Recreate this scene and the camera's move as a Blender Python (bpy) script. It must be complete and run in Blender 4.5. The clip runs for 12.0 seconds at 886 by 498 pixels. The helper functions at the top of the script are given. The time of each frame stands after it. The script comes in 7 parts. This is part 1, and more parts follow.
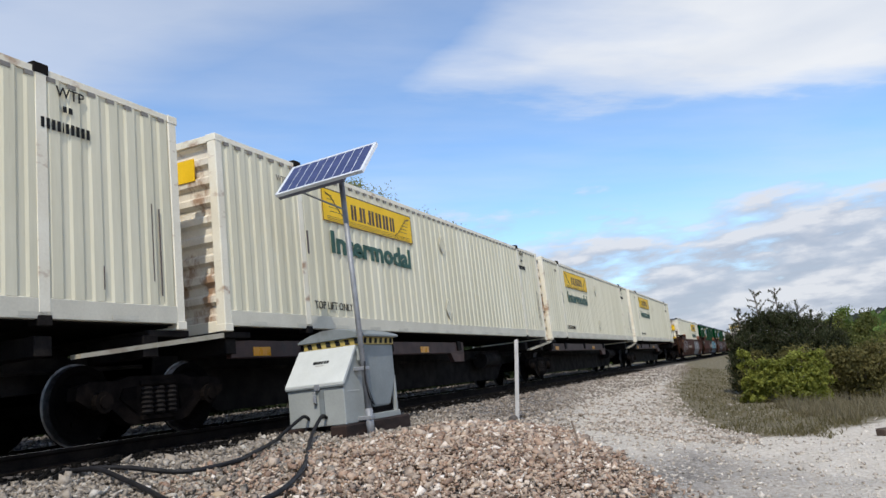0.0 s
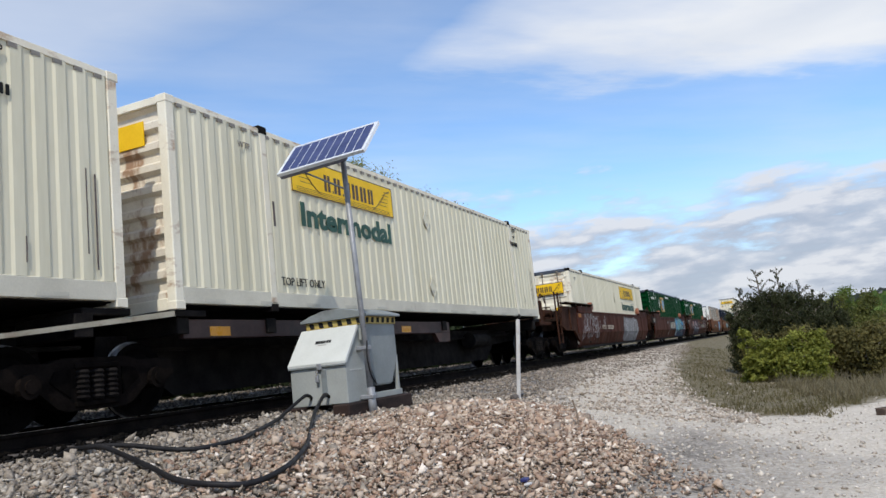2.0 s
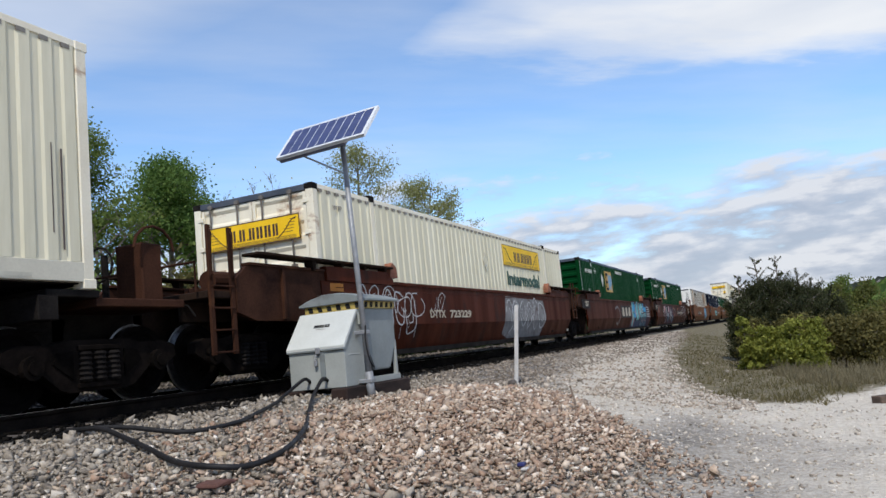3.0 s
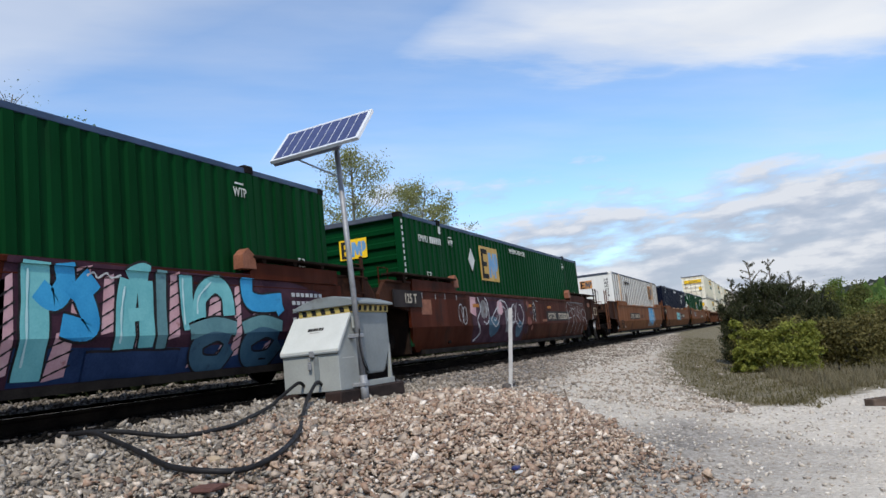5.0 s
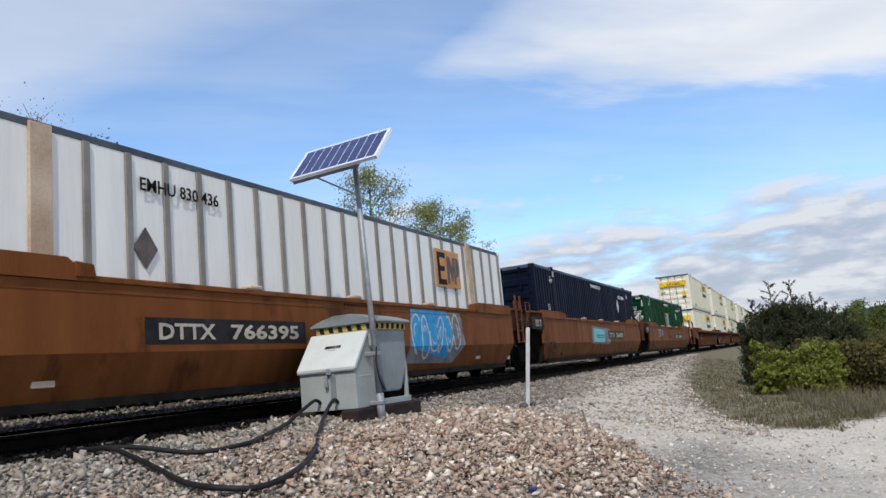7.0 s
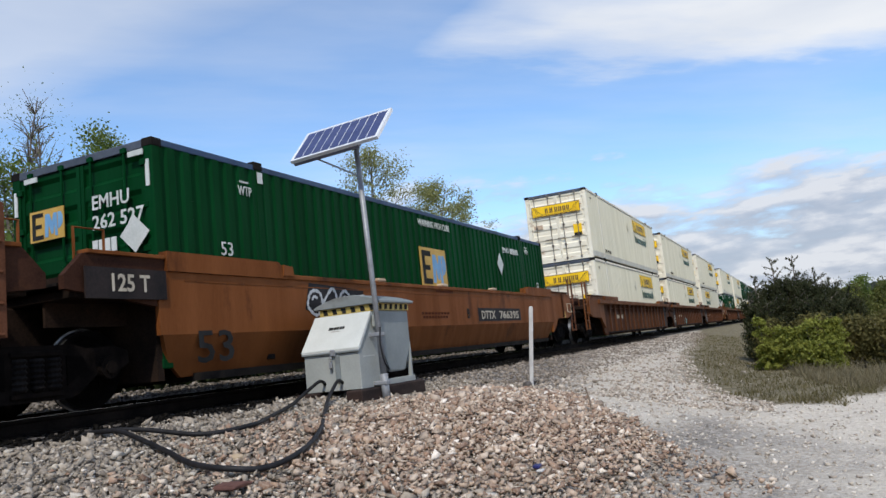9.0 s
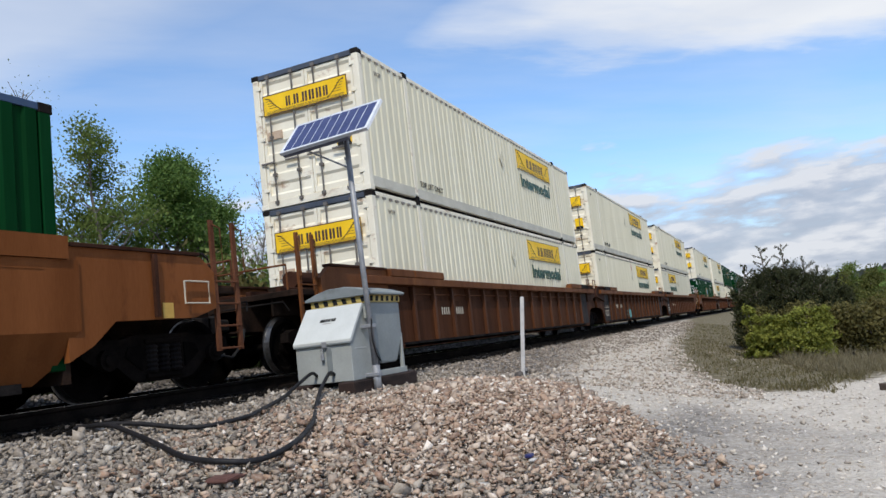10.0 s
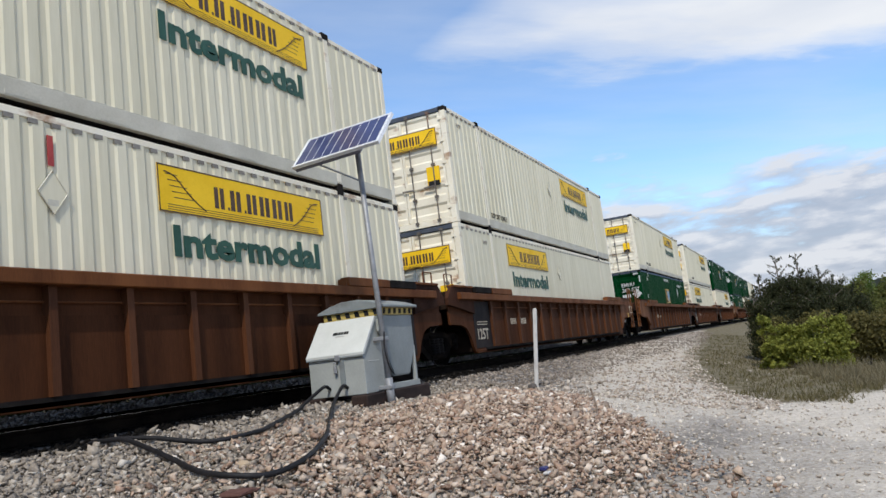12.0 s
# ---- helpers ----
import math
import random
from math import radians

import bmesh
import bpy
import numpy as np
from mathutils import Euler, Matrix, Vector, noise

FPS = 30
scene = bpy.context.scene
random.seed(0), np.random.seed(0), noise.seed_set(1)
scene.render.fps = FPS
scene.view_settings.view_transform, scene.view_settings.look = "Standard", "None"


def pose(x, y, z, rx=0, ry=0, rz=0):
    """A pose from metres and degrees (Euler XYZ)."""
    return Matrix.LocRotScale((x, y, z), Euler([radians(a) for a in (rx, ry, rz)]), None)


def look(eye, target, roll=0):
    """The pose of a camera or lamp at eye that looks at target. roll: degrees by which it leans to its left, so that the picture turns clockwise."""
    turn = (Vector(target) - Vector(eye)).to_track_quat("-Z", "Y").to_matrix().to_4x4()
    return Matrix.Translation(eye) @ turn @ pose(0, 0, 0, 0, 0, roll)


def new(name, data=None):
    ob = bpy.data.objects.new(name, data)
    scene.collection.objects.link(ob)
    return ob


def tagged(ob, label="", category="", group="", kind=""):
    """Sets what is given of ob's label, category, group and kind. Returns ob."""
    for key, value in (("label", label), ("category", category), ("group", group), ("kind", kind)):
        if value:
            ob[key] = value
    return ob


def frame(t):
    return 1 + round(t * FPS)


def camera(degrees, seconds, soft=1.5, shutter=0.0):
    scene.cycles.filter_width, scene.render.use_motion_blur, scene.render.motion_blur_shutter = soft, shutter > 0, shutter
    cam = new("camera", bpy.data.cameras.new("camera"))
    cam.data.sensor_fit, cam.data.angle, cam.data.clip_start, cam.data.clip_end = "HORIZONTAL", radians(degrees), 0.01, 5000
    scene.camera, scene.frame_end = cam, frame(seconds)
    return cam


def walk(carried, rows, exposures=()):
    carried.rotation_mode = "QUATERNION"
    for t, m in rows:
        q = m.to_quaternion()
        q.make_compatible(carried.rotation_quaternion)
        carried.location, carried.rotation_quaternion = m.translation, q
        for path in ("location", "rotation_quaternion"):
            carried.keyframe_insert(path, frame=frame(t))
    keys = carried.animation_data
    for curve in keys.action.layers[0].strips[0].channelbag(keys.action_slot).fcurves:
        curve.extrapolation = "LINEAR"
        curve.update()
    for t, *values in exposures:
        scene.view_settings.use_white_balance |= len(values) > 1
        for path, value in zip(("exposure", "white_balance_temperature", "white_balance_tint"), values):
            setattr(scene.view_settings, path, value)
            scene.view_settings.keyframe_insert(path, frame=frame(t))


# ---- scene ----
cam = camera(60.5, 12.0)
EYE = (0.0, 0.0, 0.25)
TRACK = 8.25  # centre line of the track, which runs along x
# seconds, azimuth from the track's direction, tilt up, lean
PATH = [
    (0.0, 22.68, 9.94, -6.37), (0.5, 23.82, 9.10, -5.79), (1.0, 24.82, 8.33, -5.88), (1.5, 24.12, 8.69, -6.05),
    (2.0, 22.99, 8.44, -6.28), (2.5, 22.97, 7.72, -6.00), (3.0, 23.04, 7.33, -5.81), (5.0, 22.57, 7.54, -5.89),
    (5.5, 23.22, 8.04, -5.61), (6.0, 22.61, 8.45, -5.60), (6.5, 23.39, 8.39, -5.20), (7.0, 23.76, 9.04, -5.38), (7.2, 23.87, 9.66, -5.45), (8.8, 24.40, 7.70, -6.00),
    (9.0, 24.09, 7.57, -6.03), (9.5, 23.59, 7.37, -6.08), (10.0, 23.47, 6.83, -6.54), (10.5, 24.95, 8.48, -6.89),
    (11.0, 25.07, 9.09, -6.93), (11.5, 24.97, 8.32, -7.02), (12.0, 24.27, 7.85, -6.93),
]


def aim(az, tilt, lean):
    a, b = radians(az), radians(tilt)
    way = Vector((math.cos(b) * math.cos(a), math.cos(b) * math.sin(a), math.sin(b)))
    return look(EYE, Vector(EYE) + way, lean)


walk(cam, [(t, aim(a, b, c)) for t, a, b, c in PATH])

# ---- light ----
scene.view_settings.exposure = 0.0
SUN_WAY = Vector((-0.60, -0.23, 0.76)).normalized()  # towards the sun
sun = new("sun", bpy.data.lights.new("sun", "SUN"))
sun.data.energy, sun.data.angle, sun.data.color = 3.3, radians(0.6), (1.0, 0.95, 0.86)
sun.rotation_euler = SUN_WAY.to_track_quat("Z", "Y").to_euler()
world = bpy.data.worlds.new("sky")
scene.world = world
world.use_nodes = True


class Nodes:
    """A short way to write node trees."""

    def __init__(self, tree):
        self.tree = tree
        tree.nodes.clear()

    def add(self, kind, operation="", sky_type=""):
        node = self.tree.nodes.new(kind)
        if operation:
            node.operation = operation
        if sky_type:
            node.sky_type = sky_type
        return node

    def join(self, a, b):
        self.tree.links.new(a, b)

    def math(self, op, a, b=0.5, clamp=False):
        node = self.tree.nodes.new("ShaderNodeMath")
        node.operation, node.use_clamp = op, clamp
        for slot, value in zip(node.inputs, (a, b)):
            if isinstance(value, (int, float)):
                slot.default_value = value
            else:
                self.join(value, slot)
        return node.outputs[0]

    def noise(self, vector, scale, detail=4.0, rough=0.55):
        node = self.tree.nodes.new("ShaderNodeTexNoise")
        node.inputs["Scale"].default_value, node.inputs["Detail"].default_value = scale, detail
        node.inputs["Roughness"].default_value = rough
        self.join(vector, node.inputs["Vector"])
        return node.outputs["Fac"]

    def ramp(self, fac, *stops):
        node = self.tree.nodes.new("ShaderNodeValToRGB")
        while len(node.color_ramp.elements) < len(stops):
            node.color_ramp.elements.new(0.5)
        for element, (place, value) in zip(node.color_ramp.elements, stops):
            element.position = place
            element.color = (*value, 1) if isinstance(value, tuple) else (value, value, value, 1)
        self.join(fac, node.inputs[0])
        return node.outputs[0]

    def mix(self, fac, a, b):
        node = self.tree.nodes.new("ShaderNodeMix")
        node.data_type = "RGBA"
        for slot, value in ((node.inputs[0], fac), (node.inputs[6], a), (node.inputs[7], b)):
            if isinstance(value, tuple):
                slot.default_value = (*value, 1)
            elif isinstance(value, (int, float)):
                slot.default_value = value
            else:
                self.join(value, slot)
        return node.outputs[2]

    def mapped(self, vector, scale):
        node = self.tree.nodes.new("ShaderNodeMapping")
        node.inputs["Scale"].default_value = scale
        self.join(vector, node.inputs["Vector"])
        return node.outputs[0]


# ---- sky ----
n = Nodes(world.node_tree)
way = n.add("ShaderNodeTexCoord").outputs["Generated"]
sky = n.add("ShaderNodeTexSky", sky_type="NISHITA")
sky.sun_disc = False
sky.sun_elevation = math.asin(SUN_WAY.z)
sky.sun_rotation = math.atan2(SUN_WAY.x, SUN_WAY.y)
sky.air_density, sky.dust_density, sky.ozone_density = 1.0, 0.15, 3.0
split = n.add("ShaderNodeSeparateXYZ")
n.join(way, split.inputs[0])
up = n.math("MAXIMUM", split.outputs[2], 0.03)
px = n.math("DIVIDE", split.outputs[0], up)
py = n.math("DIVIDE", split.outputs[1], up)
across = n.math("ADD", n.math("MULTIPLY", px, 0.738), n.math("MULTIPLY", py, 0.675))
along = n.math("SUBTRACT", n.math("MULTIPLY", px, 0.675), n.math("MULTIPLY", py, 0.738))
flat = n.add("ShaderNodeCombineXYZ")
n.join(n.math("MULTIPLY", along, 0.42), flat.inputs[0])
n.join(across, flat.inputs[1])
wisp = n.noise(flat.outputs[0], 1.6, 6.0, 0.55)
soft = n.noise(flat.outputs[0], 0.7, 3.0, 0.5)
fine = n.noise(flat.outputs[0], 5.0, 5.0, 0.6)
ragged = n.math("ADD", n.math("MULTIPLY", n.math("SUBTRACT", wisp, 0.5), 1.5), n.math("MULTIPLY", n.math("SUBTRACT", fine, 0.5), 0.35))
# a broad bright bank with a slanting end, thin haze beyond a blue lane, a few wisps
nearer = n.math("SUBTRACT", n.math("SUBTRACT", 2.46, across), n.math("MULTIPLY", n.math("MAXIMUM", n.math("SUBTRACT", along, 1.5), 0.0), 0.28))
end_of_bank = n.math("SUBTRACT", n.math("SUBTRACT", along, 0.72), n.math("MULTIPLY", nearer, 0.24))
start_ramp = n.ramp(n.math("ADD", n.math("MULTIPLY", n.math("ADD", end_of_bank, n.math("MULTIPLY", ragged, 0.22)), 1.0), 0.5), (0.40, 0.0), (0.56, 0.55), (0.85, 1.0))
side_ramp = n.ramp(n.math("ADD", n.math("MULTIPLY", n.math("ADD", nearer, n.math("MULTIPLY", ragged, 0.75)), 0.2), 0.5), (0.444, 0.0), (0.484, 0.15), (0.512, 0.66), (0.564, 0.95), (0.8, 0.95), (1.0, 0.40))
bank = n.math("MULTIPLY", n.math("MULTIPLY", start_ramp, side_ramp), n.ramp(n.math("MULTIPLY", n.math("ADD", soft, wisp), 0.5), (0.36, 0.42), (0.53, 1.0)))
lane = n.math("SUBTRACT", n.math("ADD", n.math("MULTIPLY", nearer, 0.90), -0.16), along)
haze = n.ramp(n.math("ADD", n.math("MULTIPLY", n.math("ADD", lane, n.math("MULTIPLY", ragged, 0.55)), 0.5), 0.5), (0.36, 0.0), (0.50, 0.26), (0.66, 0.58), (0.80, 0.58), (1.0, 0.22))
thin = n.ramp(n.math("MULTIPLY", wisp, soft), (0.17, 0.02), (0.42, 0.34))
cover = n.math("MAXIMUM", n.math("MAXIMUM", bank, haze), thin)
# heaped clouds low over the horizon, lit on top
heap_way = n.mapped(way, (1.0, 1.0, 3.6))
lifted = n.add("ShaderNodeVectorMath", "ADD")
n.join(heap_way, lifted.inputs[0])
lifted.inputs[1].default_value = (0.0, 0.0, 0.05)
puff, above = n.noise(heap_way, 8.5, 8.0, 0.56), n.noise(lifted.outputs[0], 8.5, 3.0, 0.5)
height_left = n.math("SUBTRACT", 0.66, n.math("MULTIPLY", split.outputs[2], 3.6))
low = n.ramp(n.math("ADD", n.math("MULTIPLY", n.math("SUBTRACT", puff, 0.5), 1.35), height_left), (0.0, 0.0), (0.12, 0.40), (0.26, 0.92), (0.5, 0.97))
heap_light = n.ramp(n.math("ADD", n.math("MULTIPLY", n.math("SUBTRACT", puff, above), 1.3), n.math("MULTIPLY", puff, 1.0)), (0.34, (3.2, 3.6, 4.4)), (0.50, (3.8, 4.15, 4.9)), (0.72, (5.5, 5.65, 6.05)))
grey = n.ramp(n.noise(heap_way, 2.6, 4.5, 0.5), (0.30, (4.8, 5.25, 6.05)), (0.62, (6.5, 6.65, 6.9)))
clear = n.add("ShaderNodeVectorMath", "MULTIPLY")
n.join(sky.outputs[0], clear.inputs[0])
clear.inputs[1].default_value = (1.20, 1.36, 1.48)
both = n.mix(low, n.mix(cover, clear.outputs[0], grey), heap_light)
glow = n.add("ShaderNodeBackground")
glow.inputs[1].default_value = 0.135
n.join(both, glow.inputs[0])
out = n.add("ShaderNodeOutputWorld")
n.join(glow.outputs[0], out.inputs[0])


# ---- materials ----
def surface(name, dark, light, scale=3.0, rough=0.6, metal=0.0, bump=0.0, grain=40.0, stretch=(1, 1, 1), stain=None, stain_at=0.62,
            stain_stretch=(1, 1, 1), stain_scale=1.2, random_shade=0.0, island=0.0, spec=0.5):
    """Two tones over coarse and fine noise, stains with edges of their own, a fine relief."""
    m = bpy.data.materials.new(name)
    m.use_nodes = True
    k = Nodes(m.node_tree)
    coords = k.add("ShaderNodeTexCoord").outputs["Object"]
    seed = k.add("ShaderNodeObjectInfo").outputs["Random"]
    shift = k.add("ShaderNodeVectorMath", operation="ADD")
    k.join(coords, shift.inputs[0])
    k.join(k.math("MULTIPLY", seed, 37.0), shift.inputs[1])
    base = k.mapped(shift.outputs[0], stretch)
    coarse, fine = k.noise(base, scale, 5.0), k.noise(base, grain, 3.0)
    tone = k.math("ADD", k.math("MULTIPLY", coarse, 0.7), k.math("MULTIPLY", fine, 0.3))
    colour = k.mix(k.ramp(tone, (0.36, 0.0), (0.64, 1.0)), dark, light)
    if stain:
        spots = k.noise(k.mapped(shift.outputs[0], stain_stretch), stain_scale, 7.0, 0.65)
        colour = k.mix(k.ramp(spots, (stain_at, 0.0), (stain_at + 0.10, 0.85)), colour, stain)
    if random_shade or island:
        value = seed if random_shade else k.add("ShaderNodeNewGeometry").outputs["Random Per Island"]
        shade = k.math("ADD", k.math("MULTIPLY", value, 2 * (random_shade or island)), 1 - (random_shade or island))
        hsv = k.add("ShaderNodeHueSaturation")
        k.join(shade, hsv.inputs["Value"])
        k.join(colour, hsv.inputs["Color"])
        colour = hsv.outputs[0]
    shader = k.add("ShaderNodeBsdfPrincipled")
    shader.inputs["Metallic"].default_value = metal
    shader.inputs["Specular IOR Level"].default_value = spec
    k.join(colour, shader.inputs["Base Color"])
    k.join(k.ramp(tone, (0.3, min(1, rough + 0.12)), (0.7, max(0, rough - 0.1))), shader.inputs["Roughness"])
    if bump:
        relief = k.add("ShaderNodeBump")
        relief.inputs["Strength"].default_value, relief.inputs["Distance"].default_value = 0.6, bump
        k.join(tone, relief.inputs["Height"])
        k.join(relief.outputs[0], shader.inputs["Normal"])
    end = k.add("ShaderNodeOutputMaterial")
    k.join(shader.outputs[0], end.inputs[0])
    return m


RUST = (0.20, 0.085, 0.04)
UPRIGHT = (2.5, 2.5, 0.25)
WHITE = surface("container_white", (0.60, 0.555, 0.40), (0.72, 0.67, 0.505), 0.8, 0.5, stretch=UPRIGHT, stain=(0.40, 0.34, 0.25), stain_at=0.67, stain_stretch=(3, 3, 0.3), grain=9)
WHITE_END = surface("door_white", (0.71, 0.645, 0.50), (0.83, 0.775, 0.63), 1.5, 0.5, stain=(0.33, 0.18, 0.09), stain_at=0.58, stain_stretch=(1.2, 1.2, 2.5))
RAIL_GREY = surface("bottom_rail_grey", (0.44, 0.415, 0.335), (0.57, 0.54, 0.445), 1.5, 0.55, 0.0, stain=(0.25, 0.22, 0.19), stain_at=0.66)
RAIL_WHITE = surface("bottom_rail_white", (0.52, 0.485, 0.39), (0.64, 0.60, 0.485), 1.5, 0.5, stain=(0.32, 0.26, 0.2), stain_at=0.64)
GREEN = surface("container_green", (0.0010, 0.027, 0.0065), (0.0018, 0.039, 0.0105), 0.7, 0.48, stretch=UPRIGHT, stain=(0.003, 0.024, 0.008), stain_at=0.62, stain_stretch=(3, 3, 0.3), grain=9, spec=0.035)
NAVY = surface("container_navy", (0.0038, 0.0055, 0.0135), (0.0070, 0.0100, 0.0225), 0.7, 0.5, stretch=UPRIGHT, grain=9, spec=0.04)
PANEL_WHITE = surface("flat_panel_white", (0.71, 0.69, 0.63), (0.82, 0.80, 0.74), 0.8, 0.4, stretch=UPRIGHT, stain=(0.4, 0.36, 0.3), stain_at=0.70, grain=9)
POST_GREY = surface("panel_post_grey", (0.18, 0.16, 0.135), (0.27, 0.245, 0.21), 2.0, 0.5, 0.3)
# set darker than bare steel to hold the shade under the cars
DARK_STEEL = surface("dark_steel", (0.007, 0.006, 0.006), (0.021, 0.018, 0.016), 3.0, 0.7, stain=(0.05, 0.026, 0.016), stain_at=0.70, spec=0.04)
ROOF_DARK = surface("roof_edge_dark", (0.03, 0.04, 0.06), (0.07, 0.08, 0.10), 2.0, 0.6)
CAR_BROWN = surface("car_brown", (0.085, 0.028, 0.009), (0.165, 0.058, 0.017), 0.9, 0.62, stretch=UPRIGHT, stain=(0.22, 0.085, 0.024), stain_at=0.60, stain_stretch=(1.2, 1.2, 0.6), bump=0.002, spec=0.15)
# two darker browns: soot plus the top chord's shade put into colour
CAR_SHADED = surface("car_shaded_brown", (0.034, 0.0115, 0.0042), (0.078, 0.0262, 0.0088), 0.9, 0.75, stretch=UPRIGHT, stain=(0.055, 0.020, 0.008), stain_at=0.60, stain_stretch=(1.2, 1.2, 0.6), bump=0.002, spec=0.12)
CAR_SOOT_SHADE = surface("car_sooty_shaded_brown", (0.046, 0.0155, 0.0058), (0.094, 0.0325, 0.0115), 0.9, 0.7, stretch=UPRIGHT, stain=(0.10, 0.038, 0.014), stain_at=0.62, stain_stretch=(1.2, 1.2, 0.6), bump=0.002, spec=0.2)
END_RUSTY = surface("end_wall_rusty_white", (0.60, 0.53, 0.42), (0.78, 0.72, 0.60), 1.5, 0.55, stain=(0.27, 0.13, 0.055), stain_at=0.50, stain_stretch=(1.0, 1.6, 0.8), stain_scale=1.6)
CAR_RED = surface("car_oxide_red", (0.040, 0.0078, 0.0032), (0.078, 0.0162, 0.0058), 0.9, 0.55, stretch=UPRIGHT, stain=(0.026, 0.010, 0.007), stain_at=0.55, stain_stretch=(1.2, 1.2, 0.5), bump=0.002, spec=0.06)
CAR_ORANGE = surface("car_faded_orange", (0.130, 0.041, 0.0105), (0.198, 0.067, 0.0195), 0.9, 0.55, stretch=UPRIGHT, stain=(0.070, 0.022, 0.007), stain_at=0.56, stain_stretch=(1.2, 1.2, 0.5), bump=0.002, spec=0.08)
# truck and wheel tones lowered to near black for under-car shade
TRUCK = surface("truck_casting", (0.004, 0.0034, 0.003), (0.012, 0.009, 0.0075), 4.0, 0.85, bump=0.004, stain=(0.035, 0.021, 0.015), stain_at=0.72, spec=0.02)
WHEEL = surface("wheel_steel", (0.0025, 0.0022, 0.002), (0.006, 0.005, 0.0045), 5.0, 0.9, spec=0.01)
TREAD = surface("bright_tread", (0.10, 0.095, 0.09), (0.24, 0.235, 0.23), 8.0, 0.4, 0.9)
YELLOW = surface("sign_yellow", (0.78, 0.47, 0.010), (0.90, 0.57, 0.022), 2.0, 0.5, spec=0.2, stain=(0.5, 0.34, 0.08), stain_at=0.66)
EMBLEM_GOLD = surface("emblem_gold", (0.40, 0.23, 0.035), (0.56, 0.34, 0.06), 2.0, 0.5, stain=(0.30, 0.17, 0.05), stain_at=0.62)
INK_BROWN = surface("sign_ink_brown", (0.045, 0.02, 0.012), (0.08, 0.04, 0.02), 4.0, 0.5)
INK_GREEN = surface("lettering_green", (0.005, 0.050, 0.032), (0.010, 0.075, 0.045), 3.0, 0.5)
INK_BLACK = surface("lettering_black", (0.010, 0.010, 0.010), (0.026, 0.026, 0.026), 3.0, 0.7, spec=0.1)
INK_WHITE = surface("lettering_white", (0.45, 0.47, 0.44), (0.62, 0.62, 0.60), 3.0, 0.6, stain=(0.25, 0.26, 0.24), stain_at=0.60, stain_scale=6)
INK_BLUE = surface("logo_blue", (0.10, 0.25, 0.45), (0.16, 0.33, 0.52), 3.0, 0.5)
REFLECTOR = surface("reflector_amber", (0.60, 0.24, 0.01), (0.75, 0.33, 0.02), 6.0, 0.3)


# ---- tools ----
def box(bm, x0, x1, y0, y1, z0, z1, bevel=0.0):
    made = bmesh.ops.create_cube(bm, size=1)["verts"]
    for v in made:
        v.co = Vector(((x0 + x1) / 2 + v.co.x * (x1 - x0), (y0 + y1) / 2 + v.co.y * (y1 - y0), (z0 + z1) / 2 + v.co.z * (z1 - z0)))
    if bevel:
        edges = list({e for v in made for e in v.link_edges})
        bmesh.ops.bevel(bm, geom=edges, offset=bevel, segments=1, affect="EDGES")
    return bm


def prism(bm, outline, y0, y1):
    """A plate: an outline of (x, z) between two values of y."""
    near = [bm.verts.new((x, y0, z)) for x, z in outline]
    far = [bm.verts.new((x, y1, z)) for x, z in outline]
    faces = [bm.faces.new(near), bm.faces.new(list(reversed(far)))]
    for i in range(len(outline)):
        j = (i + 1) % len(outline)
        faces.append(bm.faces.new((near[j], near[i], far[i], far[j])))
    bmesh.ops.recalc_face_normals(bm, faces=faces)
    return bm


def rod(bm, a, b, r, seg=8, r2=None):
    a, b = Vector(a), Vector(b)
    turn = (b - a).to_track_quat("Z", "Y").to_matrix().to_4x4()
    bmesh.ops.create_cone(bm, cap_ends=True, segments=seg, radius1=r, radius2=r if r2 is None else r2, depth=(b - a).length,
                          matrix=Matrix.Translation((a + b) / 2) @ turn)
    return bm


def tube(bm, points, r, seg=8):
    """A bent tube through points; r is a number or one for each point."""
    rings, count = [], len(points)
    for i, p in enumerate(points):
        d = (Vector(points[min(i + 1, count - 1)]) - Vector(points[max(i - 1, 0)])).normalized()
        q = d.to_track_quat("Z", "Y")
        rr = r[i] if isinstance(r, (list, tuple)) else r
        rings.append([bm.verts.new(Vector(p) + q @ Vector((rr * math.cos(6.2832 * k / seg), rr * math.sin(6.2832 * k / seg), 0))) for k in range(seg)])
    for a, b in zip(rings, rings[1:]):
        for k in range(seg):
            bm.faces.new((a[k], a[(k + 1) % seg], b[(k + 1) % seg], b[k]))
    bm.faces.new(list(reversed(rings[0])))
    bm.faces.new(rings[-1])
    return bm


def mesh_of(name, bm, material, smooth=False):
    data = bpy.data.meshes.new(name)
    bm.to_mesh(data)
    bm.free()
    data.materials.append(material)
    if smooth:
        data.shade_smooth()
    return data


def part(name, bm, material, parent, label="", smooth=False):
    ob = new(name, mesh_of(name, bm, material, smooth))
    ob.parent = parent
    return tagged(ob, label)


def solid(name, bm, material, label, category, group="", kind="", smooth=False):
    return tagged(new(name, mesh_of(name, bm, material, smooth)), label, category, group, kind)


WORDS = {}


